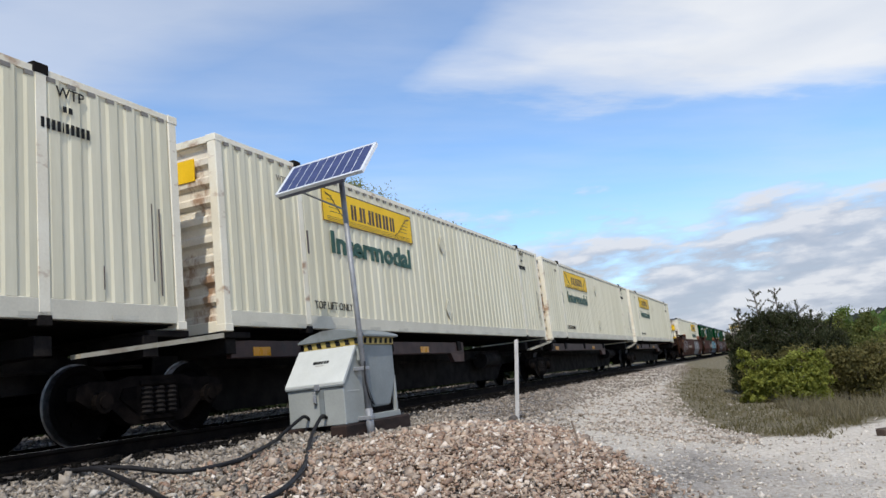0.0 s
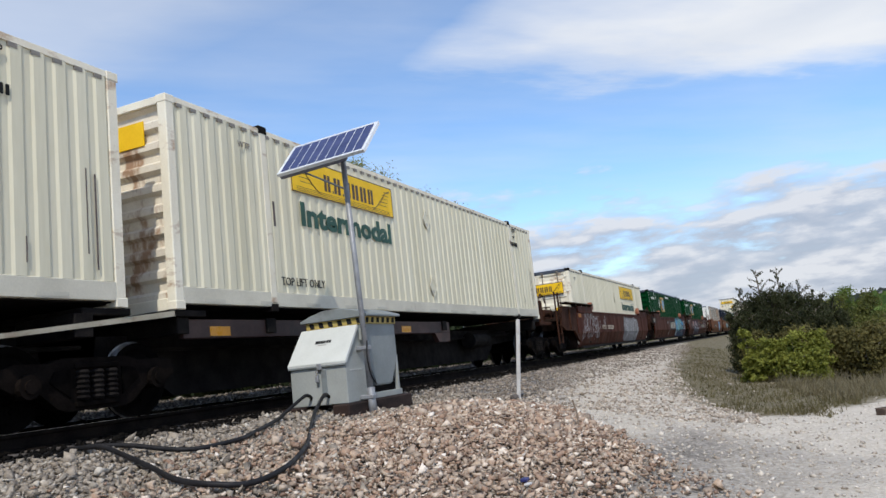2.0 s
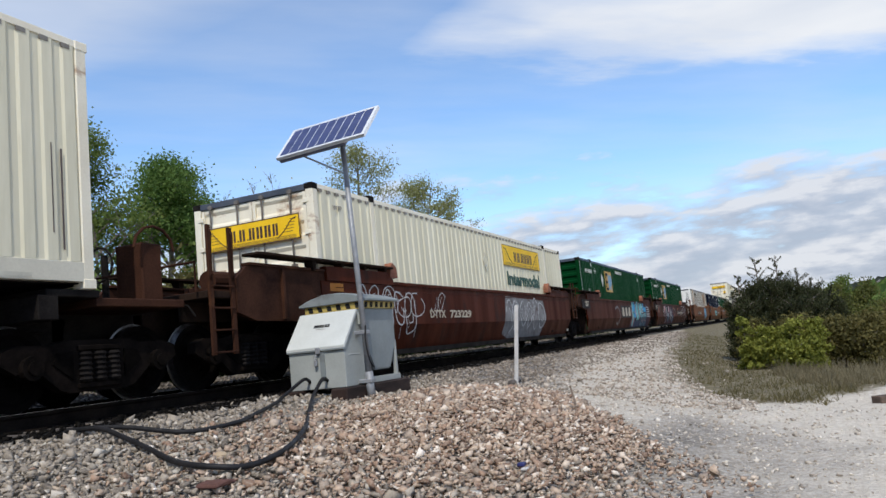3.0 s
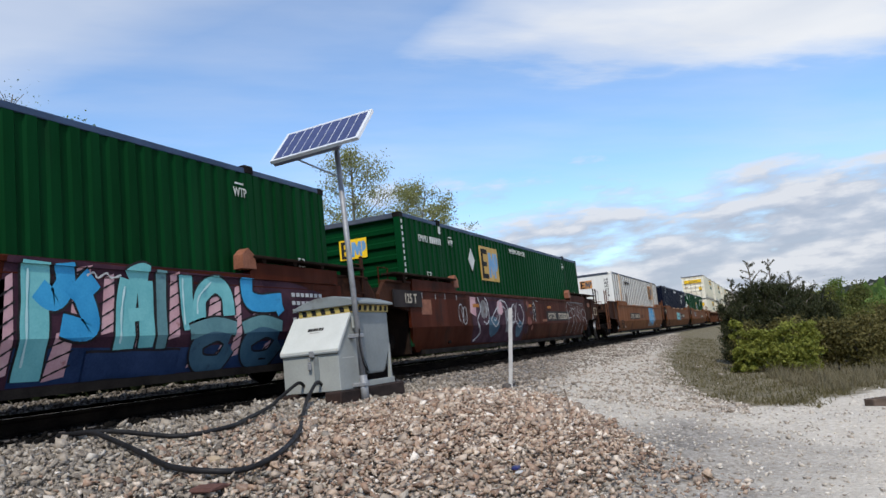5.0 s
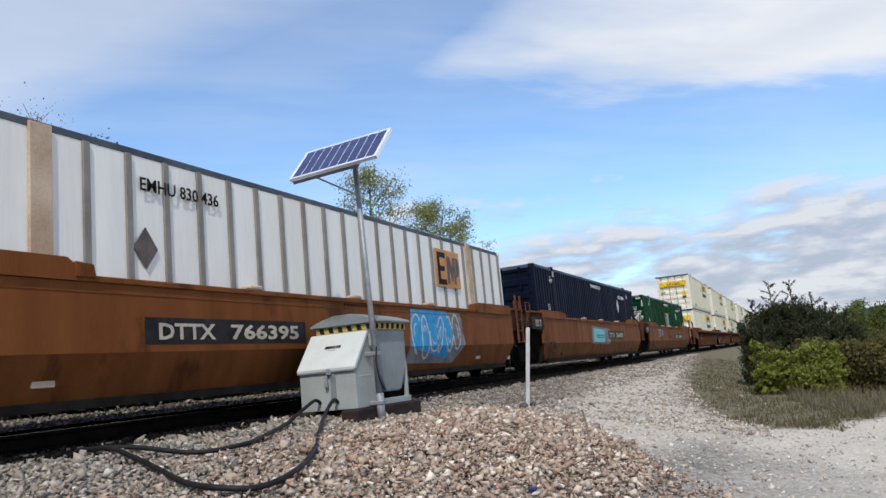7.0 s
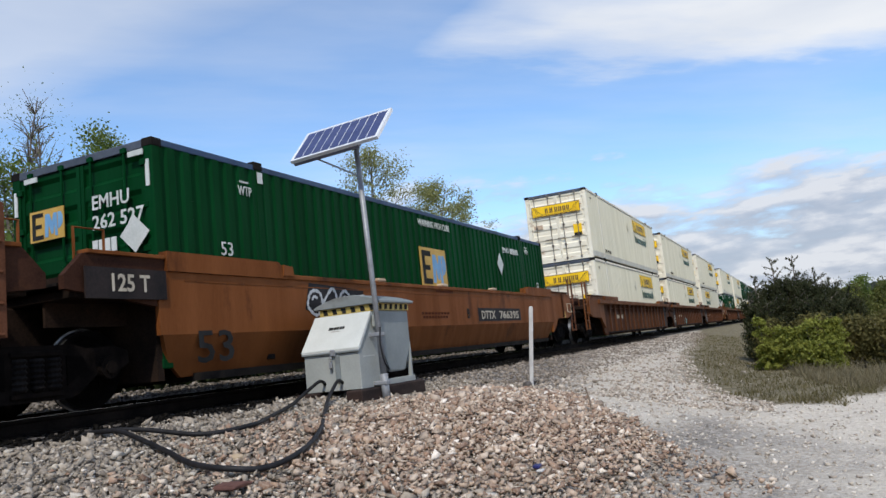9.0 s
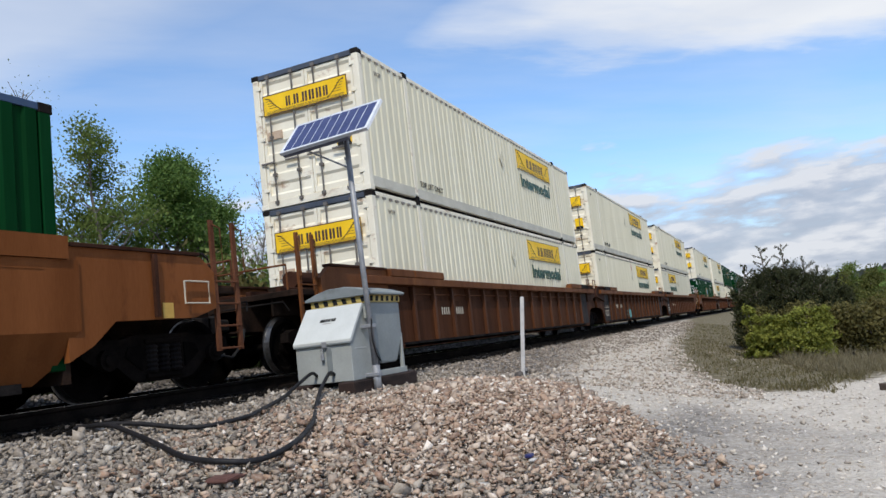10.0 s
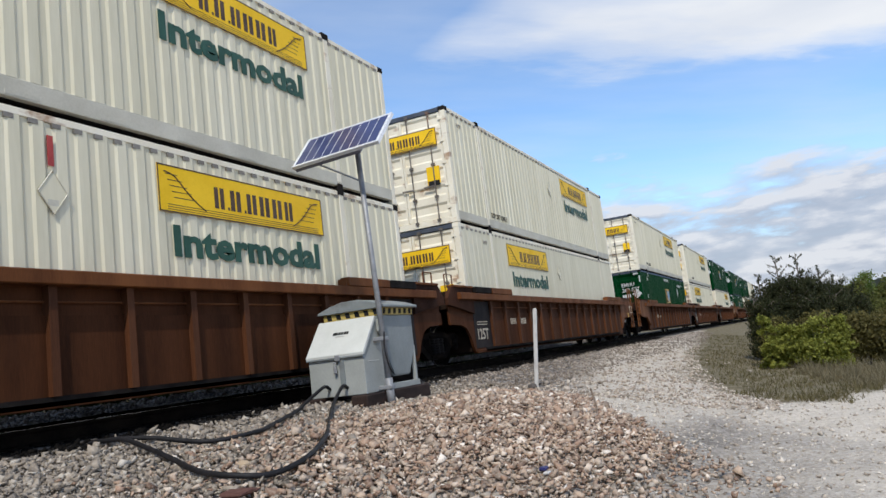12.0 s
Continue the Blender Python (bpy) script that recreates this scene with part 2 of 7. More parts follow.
def lettering(words, height, width=0.0, depth=0.003, bold=0.0):
    """A bmesh of words in the built-in font, standing in the xz plane, from the origin, facing -y."""
    key = (words, height, width, depth, bold)
    if key not in WORDS:
        curve = bpy.data.curves.new("words", "FONT")
        curve.body, curve.size, curve.extrude, curve.offset = words, height * 1.37, depth, bold
        curve.resolution_u = 2
        ob = new("words", curve)
        WORDS[key] = bpy.data.meshes.new_from_object(ob.evaluated_get(bpy.context.evaluated_depsgraph_get()))
        bpy.data.objects.remove(ob)
    bm = bmesh.new()
    bm.from_mesh(WORDS[key])
    span = max(v.co.x for v in bm.verts)
    for v in bm.verts:
        v.co = Vector((v.co.x * (width / span if width else 1), -v.co.z, v.co.y))
    return bm


# the words that the train carries, set while the scene is small
for words_set in (("Intermodal", 0.40, 3.25, 0.003, 0.012), ("TOP LIFT ONLY", 0.14, 1.25), ("WTP", 0.17), ("WTP", 0.15), ("WTP", 0.13), ("WARNING HIGH CUBE", 0.15, 1.7),
                  ("53", 0.22), ("53", 0.42, 0.72, 0.0015, 0.006), ("125 T", 0.20, 0.66, 0.0015, 0.006), ("125T", 0.28, 0.62, 0.0015, 0.006), ("A", 0.24, 0.0, 0.0015, 0.006), ("B", 0.23, 0.0, 0.0015, 0.006)):
    lettering(*words_set).free()


def moved(bm, x=0.0, y=0.0, z=0.0):
    bmesh.ops.translate(bm, verts=bm.verts, vec=(x, y, z))
    return bm


def bars(bm, x, y, z, height, widths, gap=0.35):
    """Plain bars in place of writing."""
    for w in widths:
        box(bm, x, x + w * height, y - 0.003, y + 0.003, z, z + height)
        x += (w + gap) * height
    return bm


def smooth_path(points, steps=6):
    """A smooth curve through points."""
    pts, out = [Vector(p) for p in points], []
    for i in range(len(pts) - 1):
        a, b, c, d = pts[max(i - 1, 0)], pts[i], pts[i + 1], pts[min(i + 2, len(pts) - 1)]
        for k in range(steps):
            t = k / steps
            out.append(0.5 * (2 * b + (c - a) * t + (2 * a - 5 * b + 4 * c - d) * t * t + (3 * b - 3 * c + d - a) * t ** 3))
    return out + [pts[-1]]


# ---- ground ----
def step(a, b, v):
    k = np.clip((v - a) / (b - a), 0, 1)
    return k * k * (3 - 2 * k)


def ground_z(x, y):
    """Height of the ground under the rail's top, before its fine relief."""
    x, y = np.asarray(x, float), np.asarray(y, float)
    z = np.interp(y, [-40, -8, -2, 1.0, 4.6, 6.0, 6.7, 7.0, 9.3, 9.8, 10.6, 11.1, 12.2, 14, 30, 60], [-1.7, -1.5, -1.35, -1.12, -0.52, -0.30, -0.21, -0.20, -0.20, -0.10, 0.03, 0.07, -0.06, 0.0, 1.0, 2.2])
    pile = 0.40 * np.exp(-(((x - 8.3) * 0.80 + (y - 3.1) * 0.25) / 1.9) ** 2 - ((y - 3.2) / 1.35) ** 2)
    return z + pile * step(-1, 1.5, y) * step(6.2, 4.8, y)


def bumpy(x, y):
    return 0.03 * np.sin(x * 2.1 + 1.3 * np.sin(y * 1.7)) * np.sin(y * 2.7 + 0.7) + 0.015 * np.sin(x * 6.3 + y * 4.1) * np.sin(y * 7.7 - x * 2.2)


def rest(x, y):
    return float(ground_z(x, y) + bumpy(np.asarray(x), np.asarray(y)) * (1 if y < 6 else 0.3))


def ground_colour():
    m = bpy.data.materials.new("gravel_ground")
    m.use_nodes = True
    k = Nodes(m.node_tree)
    at = k.add("ShaderNodeTexCoord").outputs["Object"]
    parts_of = k.add("ShaderNodeSeparateXYZ")
    k.join(at, parts_of.inputs[0])
    cells = k.add("ShaderNodeTexVoronoi")
    cells.inputs["Scale"].default_value = 24.0
    k.join(at, cells.inputs["Vector"])
    small = k.add("ShaderNodeTexVoronoi")
    small.inputs["Scale"].default_value = 60.0
    k.join(at, small.inputs["Vector"])
    hue = k.add("ShaderNodeSeparateColor")
    k.join(cells.outputs["Color"], hue.inputs[0])
    stones = k.ramp(hue.outputs[0], (0.0, (0.07, 0.062, 0.055)), (0.35, (0.13, 0.115, 0.10)), (0.6, (0.20, 0.18, 0.16)), (1.0, (0.30, 0.28, 0.26)))
    dust = k.ramp(k.noise(at, 14.0, 6.0), (0.35, (0.54, 0.475, 0.39)), (0.7, (0.71, 0.645, 0.555)))
    patch = k.noise(at, 0.45, 4.0)
    road = k.ramp(k.math("ADD", k.math("MULTIPLY", parts_of.outputs[1], -0.12), k.math("MULTIPLY", patch, 0.7)), (0.12, 0.0), (0.42, 0.9))
    plain = k.ramp(k.math("ADD", k.math("SUBTRACT", k.math("MULTIPLY", parts_of.outputs[0], 0.045), k.math("MULTIPLY", k.math("ABSOLUTE", k.math("SUBTRACT", parts_of.outputs[1], 2.3)), 0.22)), k.math("MULTIPLY", patch, 0.3)), (0.30, 0.0), (0.52, 0.78))
    road = k.math("MAXIMUM", road, plain)
    grit = k.mix(road, stones, dust)
    soil = k.ramp(k.noise(at, 5.0, 6.0), (0.35, (0.10, 0.085, 0.055)), (0.65, (0.21, 0.18, 0.12)))
    # bare soil under the plants past the ballast; grease and shade along the rails
    wild = k.ramp(k.math("ADD", k.math("MULTIPLY", parts_of.outputs[1], 0.05), k.math("MULTIPLY", k.noise(at, 0.6, 4.0), 0.12)), (0.69, 0.0), (0.75, 1.0))
    colour = k.mix(wild, grit, soil)
    # the weedy patch beside the road
    px, py = parts_of.outputs[0], parts_of.outputs[1]
    rim_a = k.math("SUBTRACT", k.math("ADD", k.math("MULTIPLY", px, 0.10), 0.85), py)
    rim_b = k.math("SUBTRACT", k.math("SUBTRACT", k.math("MULTIPLY", px, 0.6), 7.6), py)
    rim_c = k.math("SUBTRACT", k.math("SUBTRACT", px, 13.6), k.math("MULTIPLY", k.math("MAXIMUM", k.math("SUBTRACT", -0.3, py), 0.0), 2.2))
    weedy = k.math("MINIMUM", k.math("MINIMUM", rim_a, rim_b), rim_c)
    weedy = k.ramp(k.math("ADD", k.math("MULTIPLY", weedy, 0.5), k.math("MULTIPLY", k.noise(at, 2.2, 5.0), 0.9)), (0.34, 0.0), (0.68, 0.95))
    turf = k.ramp(k.noise(at, 7.0, 6.0), (0.3, (0.085, 0.070, 0.036)), (0.55, (0.16, 0.135, 0.080)), (0.75, (0.29, 0.25, 0.18)))
    colour = k.mix(weedy, colour, turf)
    # near-black over the track: lubricator grease plus the train's shade put into colour
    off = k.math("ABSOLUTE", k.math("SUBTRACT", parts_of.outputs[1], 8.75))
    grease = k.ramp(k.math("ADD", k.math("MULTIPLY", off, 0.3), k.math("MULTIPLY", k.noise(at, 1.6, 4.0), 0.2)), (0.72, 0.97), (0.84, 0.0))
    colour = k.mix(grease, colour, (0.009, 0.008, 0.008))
    shader = k.add("ShaderNodeBsdfPrincipled")
    k.join(colour, shader.inputs["Base Color"])
    shader.inputs["Roughness"].default_value = 0.92
    shader.inputs["Specular IOR Level"].default_value = 0.2
    relief = k.add("ShaderNodeBump")
    relief.inputs["Strength"].default_value, relief.inputs["Distance"].default_value = 0.8, 0.03
    k.join(k.math("ADD", cells.outputs["Distance"], k.math("MULTIPLY", small.outputs["Distance"], 0.5)), relief.inputs["Height"])
    k.join(relief.outputs[0], shader.inputs["Normal"])
    end = k.add("ShaderNodeOutputMaterial")
    k.join(shader.outputs[0], end.inputs[0])
    return m


GRAVEL = ground_colour()


def spaced(*runs):
    out = []
    for a, b, d in runs:
        out += list(np.arange(a, b, d))
    return np.array(out + [runs[-1][1]])


def sheet(name, xs, ys, height, material):
    gx, gy = np.meshgrid(xs, ys, indexing="ij")
    verts = np.stack([gx, gy, height(gx, gy)], -1).reshape(-1, 3)
    nx, ny = len(xs), len(ys)
    i = (np.arange(nx - 1)[:, None] * ny + np.arange(ny - 1)[None, :]).reshape(-1)
    quads = np.stack([i, i + ny, i + ny + 1, i + 1], -1)
    data = bpy.data.meshes.new(name)
    data.from_pydata(verts.tolist(), [], quads.tolist())
    data.materials.append(material)
    data.shade_smooth()
    return new(name, data)


ground = sheet("ground", spaced((-900, -100, 100), (-100, -10, 6), (-10, 3, 0.6), (3, 26, 0.12), (26, 60, 0.6), (60, 200, 8), (200, 1500, 100)),
               spaced((-900, -60, 60), (-60, -10, 3), (-10, 7, 0.12), (7, 14, 0.35), (14, 60, 3), (60, 900, 60)),
               lambda x, y: ground_z(x, y) + bumpy(x, y) * np.where(y < 6, 1, 0.3) * np.where(np.abs(x) > 60, 0, 1), GRAVEL)
tagged(ground, "pale grey gravel ground with dirt and scattered stones", "ground", kind="structure")


def stone_shapes():
    """A unit stone: a block of twelve faces, to be knocked askew."""
    bm = bmesh.new()
    bmesh.ops.create_cube(bm, size=1.5)
    bmesh.ops.triangulate(bm, faces=list(bm.faces))
    verts = np.array([v.co[:] for v in bm.verts])
    faces = np.array([[v.index for v in f.verts] for f in bm.faces])
    bm.free()
    return verts, faces


STONE_V, STONE_F = stone_shapes()


def gravel(name, xs, ys, sizes, material, label, category="gravel", sink=0.25, lift=0.0, flat=0.72):
    """Loose stones as one mesh."""
    rng = np.random.default_rng(len(xs))
    count = len(xs)
    z = ground_z(xs, ys) + bumpy(xs, ys) * np.where(ys < 6, 1, 0.3)
    shape = STONE_V[None] * rng.uniform(0.50, 1.10, (count, len(STONE_V), 1)) + rng.normal(0, 0.24, (count, len(STONE_V), 3))
    scale = np.stack([rng.uniform(0.75, 1.3, count), rng.uniform(0.55, 1.0, count), rng.uniform(0.32, 0.72, count) * flat / 0.72], -1) * (sizes / 2)[:, None]
    shape = shape * scale[:, None, :]
    # a turn about the upright, then a tilt
    tilt, lean, yaw = rng.normal(0, 0.75, count) / 2, rng.uniform(0, 6.283, count), rng.uniform(0, 3.1416, count)
    ct, st, cy, sy = np.cos(tilt), np.sin(tilt), np.cos(yaw), np.sin(yaw)
    w, a, b, c = ct * cy, st * (np.cos(lean) * cy + np.sin(lean) * sy), st * (np.sin(lean) * cy - np.cos(lean) * sy), ct * sy
    turn = np.stack([1 - 2 * (b * b + c * c), 2 * (a * b - c * w), 2 * (a * c + b * w), 2 * (a * b + c * w), 1 - 2 * (a * a + c * c), 2 * (b * c - a * w),
                     2 * (a * c - b * w), 2 * (b * c + a * w), 1 - 2 * (a * a + b * b)], -1).reshape(-1, 3, 3)
    shape = np.einsum("nij,nkj->nki", turn, shape)
    centre = np.stack([xs, ys, z + sizes * sink + lift * rng.random(count)], -1)
    verts = (shape + centre[:, None]).reshape(-1, 3)
    faces = (STONE_F[None] + (np.arange(count) * len(STONE_V))[:, None, None]).reshape(-1, 3)
    data = bpy.data.meshes.new(name)
    data.vertices.add(len(verts))
    data.vertices.foreach_set("co", verts.ravel())
    data.loops.add(faces.size)
    data.loops.foreach_set("vertex_index", faces.ravel().astype(np.int32))
    data.polygons.add(len(faces))
    data.polygons.foreach_set("loop_start", np.arange(0, faces.size, 3, dtype=np.int32))
    data.update(calc_edges=True)
    data.materials.append(material)
    return tagged(new(name, data), label, category, kind="stuff")


def stone_colour(name, *stops):
    m = bpy.data.materials.new(name)
    m.use_nodes = True
    k = Nodes(m.node_tree)
    pick = k.add("ShaderNodeNewGeometry").outputs["Random Per Island"]
    colour = k.ramp(pick, *stops)
    at = k.add("ShaderNodeTexCoord").outputs["Object"]
    speck = k.noise(at, 55.0, 4.0)
    colour = k.mix(k.ramp(speck, (0.42, 0.0), (0.70, 0.45)), colour, (0.50, 0.415, 0.33))
    colour = k.mix(k.ramp(k.noise(at, 24.0, 3.0), (0.5, 0.0), (0.75, 0.45)), colour, (0.17, 0.14, 0.12))
    shader = k.add("ShaderNodeBsdfPrincipled")
    k.join(colour, shader.inputs["Base Color"])
    shader.inputs["Roughness"].default_value = 0.88
    shader.inputs["Specular IOR Level"].default_value = 0.25
    relief = k.add("ShaderNodeBump")
    relief.inputs["Strength"].default_value, relief.inputs["Distance"].default_value = 0.7, 0.008
    k.join(k.noise(at, 70.0, 4.0), relief.inputs["Height"])
    k.join(relief.outputs[0], shader.inputs["Normal"])
    end = k.add("ShaderNodeOutputMaterial")
    k.join(shader.outputs[0], end.inputs[0])
    return m


STONE_PINK = stone_colour("quarry_stone", (0.0, (0.11, 0.062, 0.042)), (0.2, (0.32, 0.200, 0.136)), (0.42, (0.51, 0.375, 0.275)), (0.64, (0.23, 0.175, 0.135)), (0.88, (0.60, 0.48, 0.375)), (1.0, (0.86, 0.77, 0.67)))
STONE_GREY = stone_colour("ballast_stone", (0.0, (0.088, 0.076, 0.063)), (0.25, (0.188, 0.160, 0.130)), (0.5, (0.272, 0.238, 0.194)), (0.75, (0.335, 0.284, 0.228)), (1.0, (0.52, 0.475, 0.41)))
STONE_PALE = stone_colour("road_stone", (0.0, (0.28, 0.24, 0.195)), (0.4, (0.49, 0.43, 0.36)), (0.7, (0.62, 0.555, 0.475)), (1.0, (0.78, 0.72, 0.64)))

# blacker than grease alone: shade under the train is in this colour
STONE_GREASE_SHADE = surface("grease_and_shade_stone", (0.004, 0.0036, 0.0032), (0.012, 0.0105, 0.009), 9.0, 0.85, bump=0.004, stain=(0.05, 0.043, 0.037), stain_at=0.74, stain_scale=7, spec=0.05)

# about half the stone tone, standing for shade on the far shoulder
STONE_DIM = stone_colour("shade_dulled_stone", (0.0, (0.03, 0.027, 0.024)), (0.4, (0.085, 0.077, 0.068)), (0.7, (0.15, 0.135, 0.12)), (1.0, (0.28, 0.255, 0.23)))
STONE_SANDY = stone_colour("sandy_stone", (0.0, (0.16, 0.130, 0.10)), (0.3, (0.31, 0.255, 0.20)), (0.6, (0.46, 0.385, 0.31)), (1.0, (0.66, 0.585, 0.50)))

STONE_SHOULDER = stone_colour("shoulder_stone", (0.0, (0.075, 0.060, 0.047)), (0.3, (0.155, 0.125, 0.10)), (0.6, (0.24, 0.20, 0.16)), (1.0, (0.42, 0.365, 0.305)))


def grass_edge(x):
    return np.interp(x, [13.4, 14.3, 15.8, 20.8, 26, 50], [-0.3, 0.95, 1.5, 2.5, 3.3, 5.0])


def in_grass(x, y):
    low = np.interp(x, [13.4, 15.0, 17.0, 18.5, 50], [-0.5, -1.0, -1.4, -4.0, -5])
    return (x > 13.4) & (y < grass_edge(x)) & (y > low)


def on_pile(x, y):
    return np.exp(-(((x - 8.2) * 0.72 + (y - 3.0) * 0.25) / 2.3) ** 2 - ((y - 3.0) / 1.7) ** 2) * step(-0.45, 0.45, y - (1.75 + (x - 8.8) * 0.92))


def scatter():
    rng = np.random.default_rng(5)
    x, y = rng.uniform(3.5, 13, 180000), rng.uniform(-0.5, 5.6, 180000)
    pile = on_pile(x, y)
    keep = rng.random(180000) < np.clip(pile * 1.6 - 0.25, 0.10 * step(0.03, 0.16, pile), 1) * 0.78
    gravel("stone_pile", x[keep], y[keep], rng.gamma(5, 0.0090, keep.sum()), STONE_PINK, "heap of pinkish brown broken quarry stone", "stone heap", 0.2, 0.06)
    x, y = rng.uniform(-3, 18, 140000), rng.uniform(1.2, 6.55, 140000)
    keep = (rng.random(140000) < step(-3, 2, x) * np.clip(1.15 - on_pile(x, y) * 1.7, 0, 1) * step(1.0, 3.4, y + 0.12 * (9 - x)) * step(-0.3, 0.6, y - 2.1 - (x - 8.8) * 0.75) * step(14.5, 9.5, x + 0.4 * np.abs(y - 5)) * 0.9) & (y < 6.32 + 0.12 * np.sin(x * 3.1) + 0.10 * rng.normal(size=140000))
    gravel("ballast", x[keep], y[keep], rng.gamma(5, 0.0092, keep.sum()), STONE_GREY, "grey crushed railway ballast beside the track", "ballast", 0.22, 0.03)
    x = rng.uniform(2.5, 45, 16000)
    y = rng.uniform(9.6, 11.4, 16000)
    gravel("ballast", x, y, rng.gamma(9, 0.0065, 16000), STONE_DIM, "grey crushed railway ballast on the far shoulder", "ballast", 0.25)
    x = rng.uniform(2.5, 40, 9000)
    y = rng.uniform(6.25, 7.35, 9000)
    gravel("ballast", x, y, rng.gamma(6, 0.008, 9000), STONE_GREASE_SHADE, "black ballast along the rail, darkened for grease and shade", "ballast", 0.15)
    # between the rails the stones lie heaped between the ties
    x, y = rng.uniform(2.5, 40, 26000), TRACK + rng.uniform(-0.62, 0.64, 26000)
    keep = np.abs((x - 0.5 + 0.265) % 0.53 - 0.265) > 0.13
    x, y = x[keep], y[keep]
    gravel("ballast", x, y, rng.gamma(9, 0.0066, len(x)), STONE_GREASE_SHADE, "crushed stone heaped between the ties, darkened for oil and train shade", "ballast", 0.6, 0.10)
    x = 12.5 + 38 * rng.random(24000) ** 1.5
    y = rng.uniform(0.5, 6.35, 24000)
    keep = ~in_grass(x, y) & (rng.random(24000) < 0.45 + 0.55 * step(3.5, 5.0, y))
    near_rail = keep & (y > 4.4 - 0.02 * (x - 14))
    keep &= ~near_rail
    gravel("ballast", x[keep], y[keep], rng.gamma(9, 0.006, keep.sum()), STONE_SANDY, "sandy grey crushed ballast along the shoulder", "ballast", 0.15)
    gravel("ballast", x[near_rail], y[near_rail], rng.gamma(9, 0.006, near_rail.sum()), STONE_SHOULDER, "dull brown crushed ballast near the rail", "ballast", 0.15)
    x, y = -1 + 31 * rng.random(46000) ** 1.2, rng.uniform(-7, 3.2, 46000)
    keep = rng.random(46000) < np.clip(1 - on_pile(x, y) * 2, 0, 1) * (0.35 + 0.65 * step(-2.0, 2.0, y)) * 0.75 * np.where(in_grass(x, y), 0.02, 1)
    gravel("gravel", x[keep], y[keep], rng.gamma(4, 0.0085, keep.sum()), STONE_PALE, "pale loose gravel scattered on the service road", "gravel", 0.12)


scatter()

# ---- the track ----
# grease tone taken blacker to include shade on the rail's web
RAIL_STEEL = surface("greasy_shaded_rail", (0.006, 0.005, 0.0045), (0.018, 0.013, 0.010), 3.0, 0.8, bump=0.002, spec=0.04)
RAIL_HEAD = surface("polished_rail_head", (0.35, 0.34, 0.33), (0.5, 0.5, 0.49), 2.0, 0.25, 1.0)
TIE = surface("creosoted_tie", (0.05, 0.042, 0.036), (0.12, 0.10, 0.085), 3.0, 0.85, stretch=(6, 0.7, 3), bump=0.004)


def build_track():
    track = tagged(new("track"), "railway track of rusty steel rails on timber ties", "railway track", kind="structure")
    outline = [(-0.076, -0.186), (0.076, -0.186), (0.076, -0.172), (0.012, -0.150), (0.010, -0.055), (0.037, -0.038), (0.037, -0.006), (0.028, 0.0), (-0.028, 0.0), (-0.037, -0.006), (-0.037, -0.038), (-0.010, -0.055), (-0.012, -0.150), (-0.076, -0.172)]
    for s in (-1, 1):
        bm = prism(bmesh.new(), outline, -60, 420)
        bmesh.ops.rotate(bm, verts=bm.verts, cent=(0, 0, 0), matrix=Matrix.Rotation(radians(-90), 3, "Z"))
        bmesh.ops.translate(bm, verts=bm.verts, vec=(0, TRACK + s * 0.755, -0.001))
        ob = part("rail", bm, RAIL_STEEL, track)
        part("rail_head", box(bmesh.new(), -60, 420, TRACK + s * 0.755 - 0.026, TRACK + s * 0.755 + 0.026, -0.0005, 0.0015), RAIL_HEAD, ob, "polished running surface")
    shape = mesh_of("tie", box(bmesh.new(), -0.115, 0.115, -1.30, 1.30, -0.34, -0.186, 0.012), TIE)
    plate = mesh_of("tie_plate", box(bmesh.new(), -0.09, 0.09, -0.18, 0.18, -0.186, -0.170, 0.004), RAIL_STEEL)
    for i in range(150):
        ob = new("tie", shape)
        ob.parent, ob.location = track, (0.5 + i * 0.53, TRACK + random.uniform(-0.03, 0.03), random.uniform(-0.008, 0.0))
        if i < 60:
            p = new("tie_plate", plate)
            p.parent, p.location = ob, (0, -0.755, 0)


build_track()


# ---- the train ----
SPEED = 17.4

MOVING = []  # things of the train, with their place at the start
SPINNING = []  # wheelsets
LENGTH, WIDTH, HEIGHT = 16.15, 2.59, 2.90


def wavy(length, z0, z1, pitch, depth, outer, sign, flat=0.5):
    """A corrugated sheet in the xz plane; the ribs stand out by depth on the side that sign names."""
    bm, xs = bmesh.new(), []
    count = round(length / pitch)
    pitch = length / count
    for i in range(count):
        x = i * pitch
        xs += [(x, 0), (x + pitch * 0.30, 0), (x + pitch * 0.42, 1), (x + pitch * 0.88, 1)]
    xs.append((length, 0))
    rows = []
    for z in (z0, z1):
        rows.append([bm.verts.new((x, outer + sign * depth * (1 - k), z)) for x, k in xs])
    for i in range(len(xs) - 1):
        f = (rows[0][i], rows[0][i + 1], rows[1][i + 1], rows[1][i])
        bm.faces.new(f if sign > 0 else tuple(reversed(f)))
    return bm


def end_wall(bm, x, z0, z1, ribs, depth, sign):
    """An end sheet with level ribs, in the yz plane at x."""
    y0, y1 = 0.16, WIDTH - 0.16
    pitch = (z1 - z0) / ribs
    outline = []
    for i in range(ribs):
        z = z0 + i * pitch
        outline += [(z, 0), (z + pitch * 0.25, 0), (z + pitch * 0.4, 1), (z + pitch * 0.8, 1), (z + pitch * 0.95, 0)]
    outline.append((z1, 0))
    a = [bm.verts.new((x + sign * depth * k, y0, z)) for z, k in outline]
    b = [bm.verts.new((x + sign * depth * k, y1, z)) for z, k in outline]
    for i in range(len(outline) - 1):
        bm.faces.new((a[i], a[i + 1], b[i + 1], b[i]))
    return bm


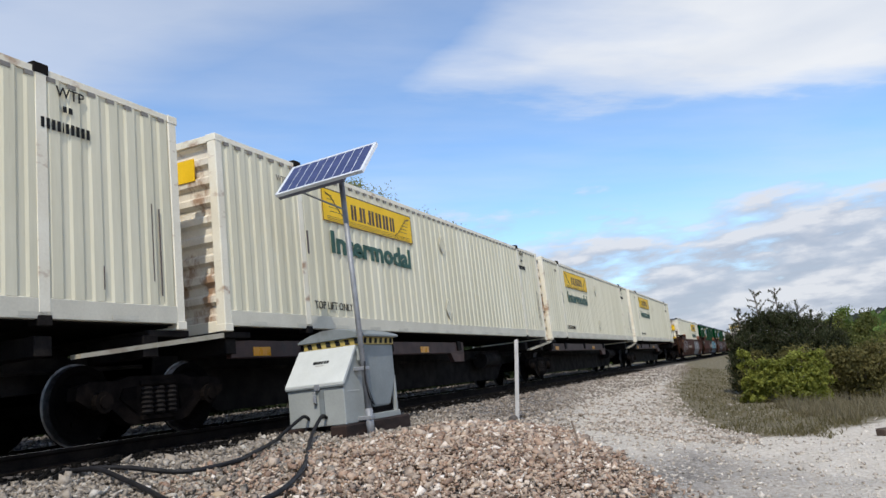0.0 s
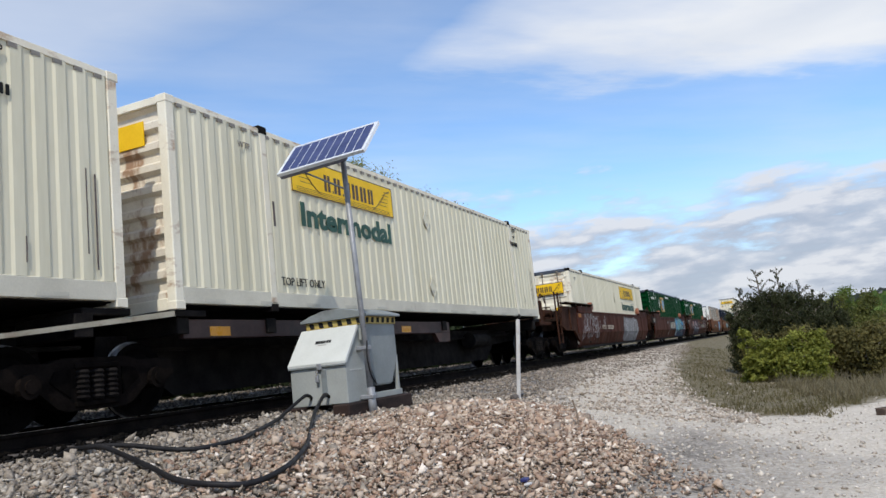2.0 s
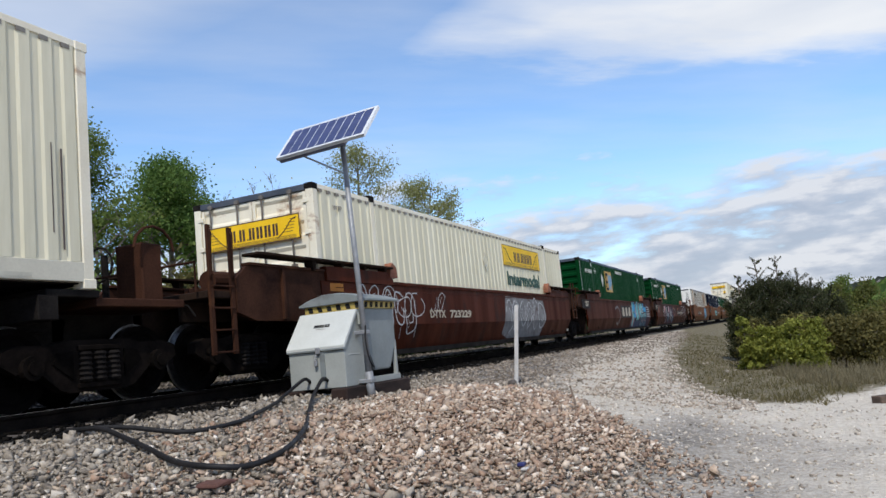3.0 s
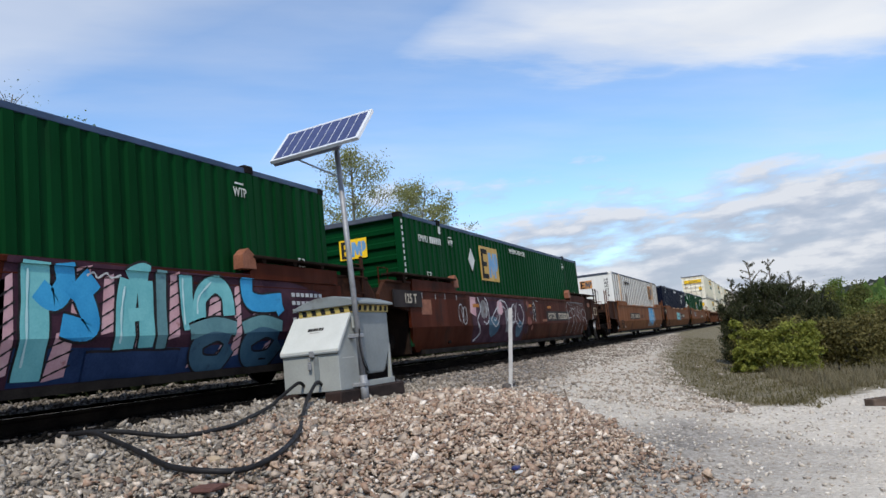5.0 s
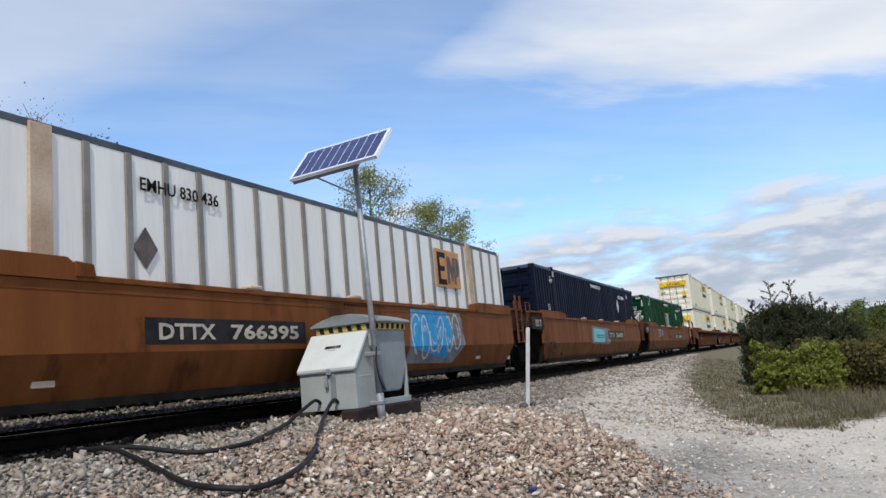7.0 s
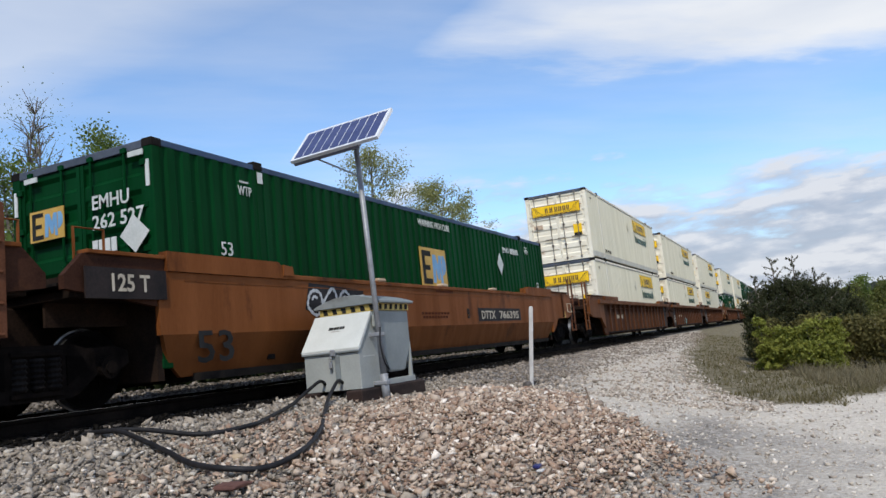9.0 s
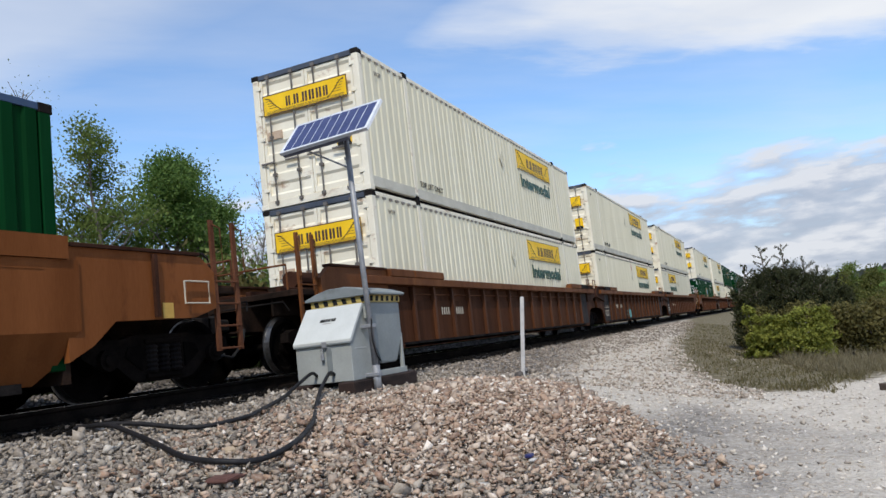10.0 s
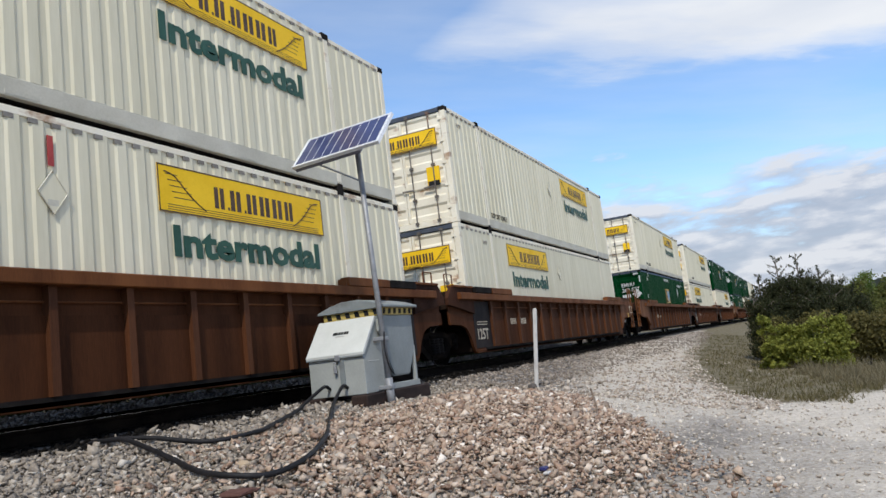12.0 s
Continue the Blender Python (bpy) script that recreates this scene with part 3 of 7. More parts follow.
def name_sign(parent, x, y, z, on_end=False):
    """The yellow sign: a plate, a dark rim, plain bars for the name, a curl at each end."""
    w, h = (2.05, 0.44) if on_end else (3.62, 0.62)

    def place(bm):
        if on_end:
            bmesh.ops.rotate(bm, verts=bm.verts, cent=(0, 0, 0), matrix=Matrix.Rotation(radians(-90), 3, "Z"))
            bmesh.ops.translate(bm, verts=bm.verts, vec=(x, y, z))
        else:
            bmesh.ops.translate(bm, verts=bm.verts, vec=(x, y, z))
        return bm

    plate = part("name_sign", place(box(bmesh.new(), 0, w, -0.004, 0.004, 0, h)), YELLOW, parent, "yellow sign with dark brown bars")
    rim = bmesh.new()
    for a, b, c, d in ((0, w, 0, 0.018), (0, w, h - 0.018, h), (0, 0.018, 0, h), (w - 0.018, w, 0, h)):
        box(rim, a, b, -0.007, -0.003, c, d)
    part("rim", place(rim), INK_BROWN, plate)
    left, tall = w * 0.28, h * 0.48
    for i, (wide, dot) in enumerate(((0.5, 1), (0.55, 1), (0.55, 0), (0.58, 0), (0.58, 0), (0.5, 0))):
        size = tall * wide * (w / h / 4.5)
        bar, edge_w, base_z = bmesh.new(), size * 0.40, h * 0.25
        box(bar, left, left + edge_w, -0.008, -0.003, base_z, base_z + tall)
        box(bar, left + size - edge_w, left + size, -0.008, -0.003, base_z, base_z + tall)
        part("name_bar", place(bar), INK_BROWN, plate)
        left += size * 1.36
        if dot:
            part("dot", place(box(bmesh.new(), left, left + tall * 0.13, -0.008, -0.003, h * 0.25, h * 0.25 + tall * 0.14)), INK_BROWN, plate)
            left += tall * 0.22
    rules = bmesh.new()
    for zz in (0.06, 0.11, 0.16):
        box(rules, w * 0.04, w * 0.96, -0.006, -0.003, h * zz, h * zz + 0.008)
    part("rule", place(rules), INK_BROWN, plate)
    for side, mirror in ((0.03, 1), (0.97, -1)):
        swoosh = [(w * (side + mirror * a), -0.005, h * b) for a, b in ((0.0, 0.86), (0.05, 0.78), (0.10, 0.52), (0.15, 0.30), (0.20, 0.14))]
        part("curl", place(tube(bmesh.new(), smooth_path(swoosh, 4), 0.009, 5)), INK_BROWN, plate)
        for k in range(5):
            a, zz = 0.015 + 0.022 * k, h * (0.80 - 0.12 * k)
            part("hatch", place(box(bmesh.new(), *sorted((w * (side + mirror * a * 0.4), w * (side + mirror * (a + 0.05)))), -0.006, -0.003, zz, zz + 0.010)), INK_BROWN, plate)


def emblem(parent, x, y, z, size, on_end=False, ground=None, tint=None):
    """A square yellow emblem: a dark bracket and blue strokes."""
    def place(bm):
        if on_end:
            bmesh.ops.rotate(bm, verts=bm.verts, cent=(0, 0, 0), matrix=Matrix.Rotation(radians(-90), 3, "Z"))
        bmesh.ops.translate(bm, verts=bm.verts, vec=(x, y, z))
        return bm

    s = size
    wide = s * 1.55
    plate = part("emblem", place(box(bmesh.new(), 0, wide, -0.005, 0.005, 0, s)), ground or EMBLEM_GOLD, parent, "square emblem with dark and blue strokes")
    for a, b, c, d in ((0.07, 0.17, 0.06, 0.92), (0.17, 0.40, 0.06, 0.20), (0.17, 0.35, 0.42, 0.55), (0.17, 0.40, 0.78, 0.92)):
        part("dark_bar", place(box(bmesh.new(), a * wide, b * wide, -0.009, -0.003, c * s, d * s)), INK_BLACK, plate)
    for outline in ([(0.44, 0.10), (0.54, 0.10), (0.56, 0.50), (0.63, 0.18), (0.69, 0.18), (0.73, 0.50), (0.74, 0.10), (0.82, 0.10), (0.80, 0.84), (0.71, 0.84), (0.66, 0.58), (0.58, 0.84), (0.46, 0.84)],
                    [(0.83, 0.30), (0.90, 0.34), (0.97, 0.48), (0.97, 0.70), (0.92, 0.84), (0.83, 0.84)]):
        part("blue_bar", place(prism(bmesh.new(), [(a * wide, c * s) for a, c in outline], -0.009, -0.003)), tint or INK_BLUE, plate)


RAIL_MARK = mesh_of("rail_mark", box(bmesh.new(), 0, 0.40, -0.004, 0.0005, 0.10, 0.15), RAIL_GREY)
RIB_CAP = mesh_of("rib_cap", box(bmesh.new(), 0, 0.11, -0.002, 0.03, -0.05, 0.004), POST_GREY)


def container(style, x0, base, label, signs=("side",), posts=True):
    """One 53-foot box. x0: its leading end at the start; base: height of its floor over the rail."""
    root = new("intermodal_container")
    tagged(root, label, "container", "containers on the train")
    white = style in ("white_doors", "white_ribbed", "white_box")
    skin = {"green_doors": GREEN, "green_ribbed": GREEN, "navy": NAVY, "panel": PANEL_WHITE}.get(style, WHITE)
    edge = skin if not white else WHITE_END
    low = RAIL_GREY if style == "white_doors" else (RAIL_WHITE if white else skin)
    top, bottom = HEIGHT - 0.09, 0.30 if white else 0.16
    if style == "panel":
        for y, sign, name in ((0.012, 1, "near_side"), (WIDTH - 0.012, -1, "far_side")):
            part("side_panel", box(bmesh.new(), 0.15, LENGTH - 0.15, min(y, y + sign * 0.05), max(y, y + sign * 0.05), bottom, top), skin, root)
        for i in range(27):
            x = 0.18 + i * 0.607
            if abs(x - 2.02) > 0.25:
                part("side_post", box(bmesh.new(), x - 0.05, x + 0.05, -0.02, 0.012, bottom, top, 0.006), POST_GREY, root)
        for x in (1.88, LENGTH - 2.45):
            part("lift_post", box(bmesh.new(), x, x + 0.28, -0.03, 0.02, bottom - 0.1, top + 0.06, 0.01), RUSTY_POST, root, "rust-stained lifting post")
    else:
        depth, pitch = (0.019 if style != "white_box" else 0.008, 0.279) if white else (0.030, 0.279)
        for outer, sign in ((0.004, 1), (WIDTH - 0.004, -1)):
            sheet = wavy(LENGTH - 0.30, bottom, top, pitch, depth, outer, sign)
            part("side_panel", moved(sheet, 0.15), skin, root)
        for x in (2.02, LENGTH - 2.16):
            if posts:
                part("lift_post", box(bmesh.new(), x, x + 0.14, -0.004, 0.05, bottom - 0.22 if white else bottom, top + 0.02, 0.004), edge, root)
                part("casting", box(bmesh.new(), x - 0.03, x + 0.17, -0.012, 0.15, HEIGHT - 0.08, HEIGHT + 0.045, 0.01), DARK_STEEL, root, "dark corner casting")
                part("casting", box(bmesh.new(), x - 0.02, x + 0.16, -0.010, 0.15, 0.0, 0.12, 0.01), DARK_STEEL, root)
    for y0, y1 in ((0, 0.09), (WIDTH - 0.09, WIDTH)):
        part("bottom_rail", box(bmesh.new(), 0.14, LENGTH - 0.14, y0, y1, 0.075, bottom, 0.008), low, root)
        part("top_rail", box(bmesh.new(), 0.14, LENGTH - 0.14, y0 + 0.004, y1 - 0.004, top, HEIGHT - 0.005, 0.006), ROOF_DARK if style == "panel" else (ROOF_TEAL if not white else edge), root)
    if white:
        for i in range(13):
            ob = new("rail_mark", RAIL_MARK)
            ob.parent, ob.location = root, (0.55 + i * 1.2, 0, 0)
        for i in range(57):
            ob = new("rib_cap", RIB_CAP)
            ob.parent, ob.location = root, (0.2 + i * 0.2788, 0, top)
    part("roof", box(bmesh.new(), 0.06, LENGTH - 0.06, 0.05, WIDTH - 0.05, HEIGHT - 0.05, HEIGHT - 0.02), ROOF_DARK if style == "panel" else edge, root)
    part("floor", box(bmesh.new(), 0.05, LENGTH - 0.05, 0.08, WIDTH - 0.08, 0.06, 0.14), DARK_STEEL, root)
    for x in (0.0, LENGTH - 0.15):
        for y in (0.0, WIDTH - 0.15):
            part("corner_post", box(bmesh.new(), x, x + 0.15, y, y + 0.15, 0.0, HEIGHT, 0.012), edge, root)
            for z in (0.0, HEIGHT - 0.11):
                part("corner_casting", box(bmesh.new(), x - 0.006, x + 0.17, y - 0.006, y + 0.17, z - 0.002, z + 0.112, 0.01), DARK_STEEL if style in ("white_doors", "navy", "green_doors", "green_ribbed") and z > 1 else edge, root)
    # the leading end
    part("header", box(bmesh.new(), 0.0, 0.10, 0.15, WIDTH - 0.15, HEIGHT - 0.12, HEIGHT - 0.01, 0.008), ROOF_DARK if style != "white_ribbed" else edge, root)
    part("end_sill", box(bmesh.new(), 0.0, 0.12, 0.15, WIDTH - 0.15, 0.0, 0.16, 0.008), edge, root)
    if style in ("white_doors", "white_box", "green_doors", "navy"):
        for k in range(2):
            ya, yb = 0.16 + k * 1.14, 0.16 + k * 1.14 + 1.125
            leaf = bmesh.new()
            pitch = (HEIGHT - 0.30) / 6
            outline = []
            for i in range(6):
                z = 0.17 + i * pitch
                outline += [(0.03, z), (0.03, z + pitch * 0.25), (0.065, z + pitch * 0.36), (0.065, z + pitch * 0.72), (0.03, z + pitch * 0.86)]
            outline += [(0.03, HEIGHT - 0.13), (0.12, HEIGHT - 0.13), (0.12, 0.17)]
            prism(leaf, outline, ya + 0.06, yb - 0.06)
            box(leaf, 0.02, 0.09, ya, ya + 0.06, 0.17, HEIGHT - 0.13)
            box(leaf, 0.02, 0.09, yb - 0.06, yb, 0.17, HEIGHT - 0.13)
            leaf_ob = part("door", leaf, WHITE_END if white else skin, root)
            for r in (0.27, 0.80):
                y = ya + r * 1.125
                rods = rod(bmesh.new(), (-0.012, y, 0.06), (-0.012, y, HEIGHT - 0.06), 0.017, 7)
                for z in (0.12, 0.7, 1.5, 2.2, HEIGHT - 0.1):
                    box(rods, -0.03, 0.03, y - 0.045, y + 0.045, z - 0.03, z + 0.03)
                part("lock_rod", rods, ROD_STEEL if white else skin, leaf_ob, "galvanised lock rod")
                part("handle", box(bmesh.new(), -0.045, -0.02, y - 0.02, y + 0.30, 0.94, 0.98, 0.005), ROD_STEEL if white else skin, leaf_ob)
            for z in (0.4, 0.95, 1.5, 2.05, 2.6):
                y = 0.15 if k == 0 else WIDTH - 0.15
                part("hinge", box(bmesh.new(), -0.012, 0.03, y - 0.06, y + 0.06, z - 0.04, z + 0.04, 0.006), WHITE_END if white else skin, leaf_ob)
    elif style in ("white_ribbed", "green_ribbed"):
        part("end_wall", end_wall(bmesh.new(), 0.035, 0.16, HEIGHT - 0.12, 9, 0.06, 1), END_RUSTY if white else edge, root)
        if white:
            part("sticker", box(bmesh.new(), 0.016, 0.034, 0.42, 1.55, 2.26, 2.60), YELLOW, root, "yellow sticker high on the end wall")
    else:
        part("end_wall", box(bmesh.new(), 0.02, 0.06, 0.15, WIDTH - 0.15, 0.16, HEIGHT - 0.12, 0.004), skin, root)
    part("rear_wall", end_wall(bmesh.new(), LENGTH - 0.03, 0.05, HEIGHT - 0.05, 9, 0.05, -1), edge, root)
    # writing
    if "side" in signs:
        x = {"white_doors": 9.75, "white_box": 3.2}.get(style, 2.78)
        name_sign(root, x, -0.006, 2.02)
        part("lettering", moved(lettering("Intermodal", 0.40, 3.25, bold=0.02), x + 0.18, -0.006, 1.47), INK_GREEN, root, "dark green word along the side")
    if style == "white_doors" and x0 == 206.07 and base < 1:
        part("red_tag", box(bmesh.new(), 8.21, 8.28, -0.012, -0.004, 2.32, 2.66), TAG_RED, root, "thin red tag above the placard holder")
    if "door" in signs:
        name_sign(root, -0.034, 2.33, 1.96, True)
    if style in ("white_doors", "white_box"):
        part("sticker", box(bmesh.new(), -0.004, 0.026, 0.32, 0.66, 1.02, 1.45), YELLOW, root, "yellow sticker on the door")
        part("sticker", box(bmesh.new(), -0.006, 0.024, 0.34, 0.64, 0.98, 1.10), INK_BLACK, root)
        part("sticker", box(bmesh.new(), -0.004, 0.026, 1.95, 2.32, 1.45, 1.62), RUSTY_POST, root, "faded red sticker on the door")
    if white:
        x = 12.9 if style == "white_doors" else 2.3
        part("small_lettering", moved(lettering("TOP LIFT ONLY", 0.14, 1.25), x if style != "white_doors" else 2.3, -0.008, 0.36 if style != "white_ribbed" else 0.42), INK_BLACK, root, "small black words low on the side")
        part("height_mark", moved(lettering("WTP", 0.10), 0.62 if style == "white_doors" else 1.45, -0.008, 2.48), POST_GREY, root)
        if style == "white_ribbed":
            part("height_mark", moved(lettering("WTP", 0.13), 14.25, -0.008, 2.62), INK_BLACK, root)
            part("marking", bars(bmesh.new(), 14.34, -0.006, 2.45, 0.07, (0.7, 0.7), 0.4), INK_BLACK, root)
            part("marking", bars(bmesh.new(), 14.05, -0.006, 2.20, 0.12, (0.35,) * 4 + (0.1,) + (0.35,) * 5, 0.24), INK_BLACK, root)
        if style == "white_ribbed":
            for x, z0, z1, wide in ((LENGTH - 0.40, 0.42, 1.55, 0.022), (LENGTH - 0.52, 0.60, 1.60, 0.012), (LENGTH - 1.3, 0.44, 0.72, 0.014), (2.22, 1.35, 1.75, 0.05)):
                part("rust_streak", box(bmesh.new(), x, x + wide, -0.002, 0.003, z0, z1), RUSTY_DARK, root, "dark rust streak")
        for z in (0.66, 2.20) if style == "white_ribbed" else (2.03,):
            diamond(root, 8.25 if style == "white_doors" else 8.05, z, 0.24, WHITE)
    if style in ("green_doors", "green_ribbed", "navy"):
        words = INK_WHITE
        ribbed = style == "green_ribbed"
        part("small_lettering", moved(lettering("WARNING HIGH CUBE", 0.15, 1.62), 7.40, -0.008, 2.56), words, root, "small white words high on the side")
        part("size_mark", moved(lettering("53", 0.20), 1.15, -0.008, 1.47), words, root, "white figures on the side")
        part("size_mark", moved(lettering("53", 0.16), LENGTH - 0.95, -0.008, 1.45), words, root)
        at = 0.88 if ribbed else 12.5
        part("marking", moved(lettering("EMHU", 0.16, 0.50), at, -0.006, 2.34), words, root, "white letters on the side")
        part("marking", bars(bmesh.new(), at + 0.62, -0.006, 2.34, 0.15, (0.5,) * 6, 0.26), words, root)
        for x, z in ((2.60 if ribbed else 1.60, 2.38), (13.66 if ribbed else LENGTH - 1.75, 2.42)):
            part("height_mark", moved(lettering("WTP", 0.15, 0.30), x, -0.008, z), words, root)
            part("height_bar", box(bmesh.new(), x + 0.04, x + 0.24, -0.010, -0.004, z + 0.19, z + 0.215), words, root)
        part("casting_label", box(bmesh.new(), 2.06, 2.18, -0.010, -0.002, 2.62, 2.79), words, root, "white label under the lifting point")
        diamond(root, *((4.1, 2.12) if ribbed else (12.22, 2.0)), 0.30, words)
        if style == "green_ribbed":
            emblem(root, 4.75, -0.008, 1.62, 0.95)
            emblem(root, 0.028, 1.54, 2.03, 0.44, True, YELLOW)
            part("marking", uprights(bmesh.new(), 0.06, -0.004, 0.5, 17), words, root, "white letters down the corner post")
        elif style == "green_doors":
            emblem(root, 7.32, -0.008, 1.25, 0.84)
            emblem(root, -0.034, 2.20, 1.86, 0.42, True)
            marks = bmesh.new()
            part("marking", on_end(lettering("EMHU", 0.19, 0.66, 0.002, 0.004), -0.034, 1.04, 2.12), words, root, "white letters on the door")
            part("marking", on_end(lettering("262 527", 0.19, 0.90, 0.002, 0.004), -0.034, 1.04, 1.86), words, root, "white figures on the door")
            for i in range(4):
                box(marks, -0.036, -0.030, 0.96 - i * 0.11, 1.05 - i * 0.11, 1.54, 1.72)
            plate = bmesh.new()
            plate.faces.new([plate.verts.new((-0.05, y, z)) for y, z in ((0.30, 1.46), (0.05, 1.70), (0.30, 1.94), (0.55, 1.70))])
            part("placard", plate, words, root, "white diamond placard on the door")
            for y in (0.12, 2.05):
                box(marks, -0.036, -0.02, y, y + 0.25, HEIGHT - 0.21, HEIGHT - 0.14)
            for y in (0.05, WIDTH - 0.11):
                box(marks, -0.012, 0.004, y, y + 0.06, 2.28, 2.62)
            part("marking", marks, words, root)
        else:
            marks = bmesh.new()
            for z in (1.2, 1.45):
                for i in range(6):
                    box(marks, -0.036, -0.030, 1.9 - i * 0.13, 1.98 - i * 0.13, z, z + 0.17)
            part("marking", marks, words, root)
    if style == "panel":
        emblem(root, 0.010, 1.64, 2.18, 0.40, True, EMBLEM_ORANGE, RUSTY_DARK)
        for word, at_y, top_z in (("EMHU", 0.41, 2.46), ("830436", 0.29, 2.49)):
            for i, letter in enumerate(word):
                part("marking", on_end(lettering(letter, 0.115, 0.0, 0.002, 0.004), 0.014, at_y, top_z - i * 0.165), INK_BLACK, root)
        diamond(root, 3.45, 1.66, 0.26, RUSTY_DARK)
        emblem(root, 11.85, -0.024, 1.72, 0.86, False, EMBLEM_ORANGE, RUSTY_DARK)
        part("marking", moved(lettering("EMHU 830 436", 0.17, 1.42, 0.002, 0.004), 3.36, -0.026, 2.38), INK_BLACK, root, "black letters and figures on the side")
    MOVING.append((root, x0, TRACK - WIDTH / 2, base))
    return root


def on_end(bm, x, y, z):
    """Turn what faces -y to face -x."""
    bmesh.ops.rotate(bm, verts=bm.verts, cent=(0, 0, 0), matrix=Matrix.Rotation(radians(-90), 3, "Z"))
    return moved(bm, x, y, z)


def uprights(bm, at, y, z, count, on_end=False):
    for i in range(count):
        zz = z + i * 0.135
        if on_end:
            box(bm, -0.002 + y, 0.006 + y, at, at + 0.085, zz, zz + 0.10)
        else:
            box(bm, at, at + 0.055, y, y + 0.006, zz, zz + 0.08)
    return bm


def diamond(parent, x, z, r, material):
    bm = prism(bmesh.new(), [(x - r * 0.75, z), (x, z - r), (x + r * 0.75, z), (x, z + r)], -0.014, -0.006)
    plate = part("placard", bm, material, parent, "diamond placard holder")
    if material == WHITE:
        edge = tube(bmesh.new(), [(x - r * 0.74, -0.014, z), (x, -0.014, z - r), (x + r * 0.74, -0.014, z), (x, -0.014, z + r), (x - r * 0.74, -0.014, z)], 0.009, 5)
        part("placard_edge", edge, RAIL_GREY, plate)
        part("smudge", box(bmesh.new(), x - r * 0.3, x + r * 0.25, -0.016, -0.012, z - r * 0.62, z - r * 0.34), RAIL_GREY, plate)


TAG_RED = surface("tag_red", (0.32, 0.03, 0.03), (0.42, 0.05, 0.04), 5.0, 0.5)
EMBLEM_ORANGE = surface("emblem_orange", (0.42, 0.16, 0.03), (0.55, 0.24, 0.06), 2.0, 0.5, stain=(0.60, 0.52, 0.42), stain_at=0.60, stain_scale=3)
ROOF_TEAL = surface("roof_edge_blue", (0.012, 0.032, 0.075), (0.022, 0.055, 0.125), 2.0, 0.5)
SILL_BROWN = surface("sill_dark_brown", (0.030, 0.014, 0.011), (0.065, 0.028, 0.020), 2.0, 0.6, stain=(0.02, 0.014, 0.012), stain_at=0.55)
GUIDE_RUST = surface("guide_rust", (0.16, 0.055, 0.028), (0.28, 0.105, 0.055), 5.0, 0.75, bump=0.004)
BOARD_BLACK = surface("stencil_board_black", (0.008, 0.007, 0.008), (0.026, 0.018, 0.016), 2.0, 0.7, stain=(0.06, 0.026, 0.014), stain_at=0.64, spec=0.2)
INK_DULL = surface("lettering_dull_white", (0.36, 0.31, 0.235), (0.54, 0.475, 0.37), 4.0, 0.7, stain=(0.08, 0.06, 0.05), stain_at=0.62, stain_scale=8)
END_BROWN = surface("grimy_rust_brown", (0.022, 0.010, 0.007), (0.062, 0.026, 0.015), 1.6, 0.75, stain=(0.10, 0.042, 0.020), stain_at=0.62, bump=0.003, spec=0.06)
APRON = surface("weathered_apron", (0.30, 0.265, 0.19), (0.46, 0.415, 0.32), 2.0, 0.6, stain=(0.16, 0.10, 0.06), stain_at=0.56)
LADDER_RUST = surface("ladder_rust", (0.075, 0.028, 0.014), (0.145, 0.058, 0.030), 4.0, 0.75, stain=(0.05, 0.02, 0.012), stain_at=0.58, spec=0.1)
# grime colour that also carries the shade of the car ends
GRIME_SHADE = surface("grimy_shaded_car_end", (0.010, 0.0075, 0.006), (0.034, 0.020, 0.014), 2.0, 0.8, stain=(0.060, 0.024, 0.012), stain_at=0.63, spec=0.04)
RUSTY_POST = surface("rusty_post", (0.36, 0.24, 0.15), (0.55, 0.42, 0.30), 2.0, 0.6, stain=RUST, stain_at=0.55)
RUSTY_DARK = surface("placard_brown", (0.06, 0.045, 0.04), (0.12, 0.09, 0.08), 5.0, 0.6)
ROD_STEEL = surface("lock_rod_steel", (0.10, 0.085, 0.07), (0.22, 0.19, 0.16), 4.0, 0.5, 0.4, stain=RUST, stain_at=0.6)


def wheel_mesh():
    """A pair of wheels on an axle, about the origin, the axle along y."""
    bm = bmesh.new()
    rod(bm, (0, -0.95, 0), (0, 0.95, 0), 0.075, 10)
    for s in (-1, 1):
        rings = []
        for y, r in ((0.66, 0.10), (0.66, 0.36), (0.675, 0.485), (0.70, 0.485), (0.705, 0.460), (0.80, 0.455), (0.80, 0.385), (0.765, 0.34), (0.775, 0.17), (0.83, 0.14), (0.83, 0.075)):
            rings.append([bm.verts.new((r * math.cos(k * 0.19635), s * y, r * math.sin(k * 0.19635))) for k in range(32)])
        for a, b in zip(rings, rings[1:]):
            for k in range(32):
                f = (a[k], a[(k + 1) % 32], b[(k + 1) % 32], b[k])
                bm.faces.new(f if s > 0 else tuple(reversed(f)))
        for k in range(3):
            a = k * 2.0944
            box(bm, 0.24 * math.cos(a) - 0.03, 0.24 * math.cos(a) + 0.03, s * 0.785 - 0.012, s * 0.785 + 0.012, 0.24 * math.sin(a) - 0.03, 0.24 * math.sin(a) + 0.03)
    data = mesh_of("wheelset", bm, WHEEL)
    data.materials.append(TREAD)
    for p in data.polygons:
        c = p.center
        if 0.45 < math.hypot(c.x, c.z) and 0.70 < abs(c.y) < 0.80:
            p.material_index = 1
    return data


WHEELSET = wheel_mesh()


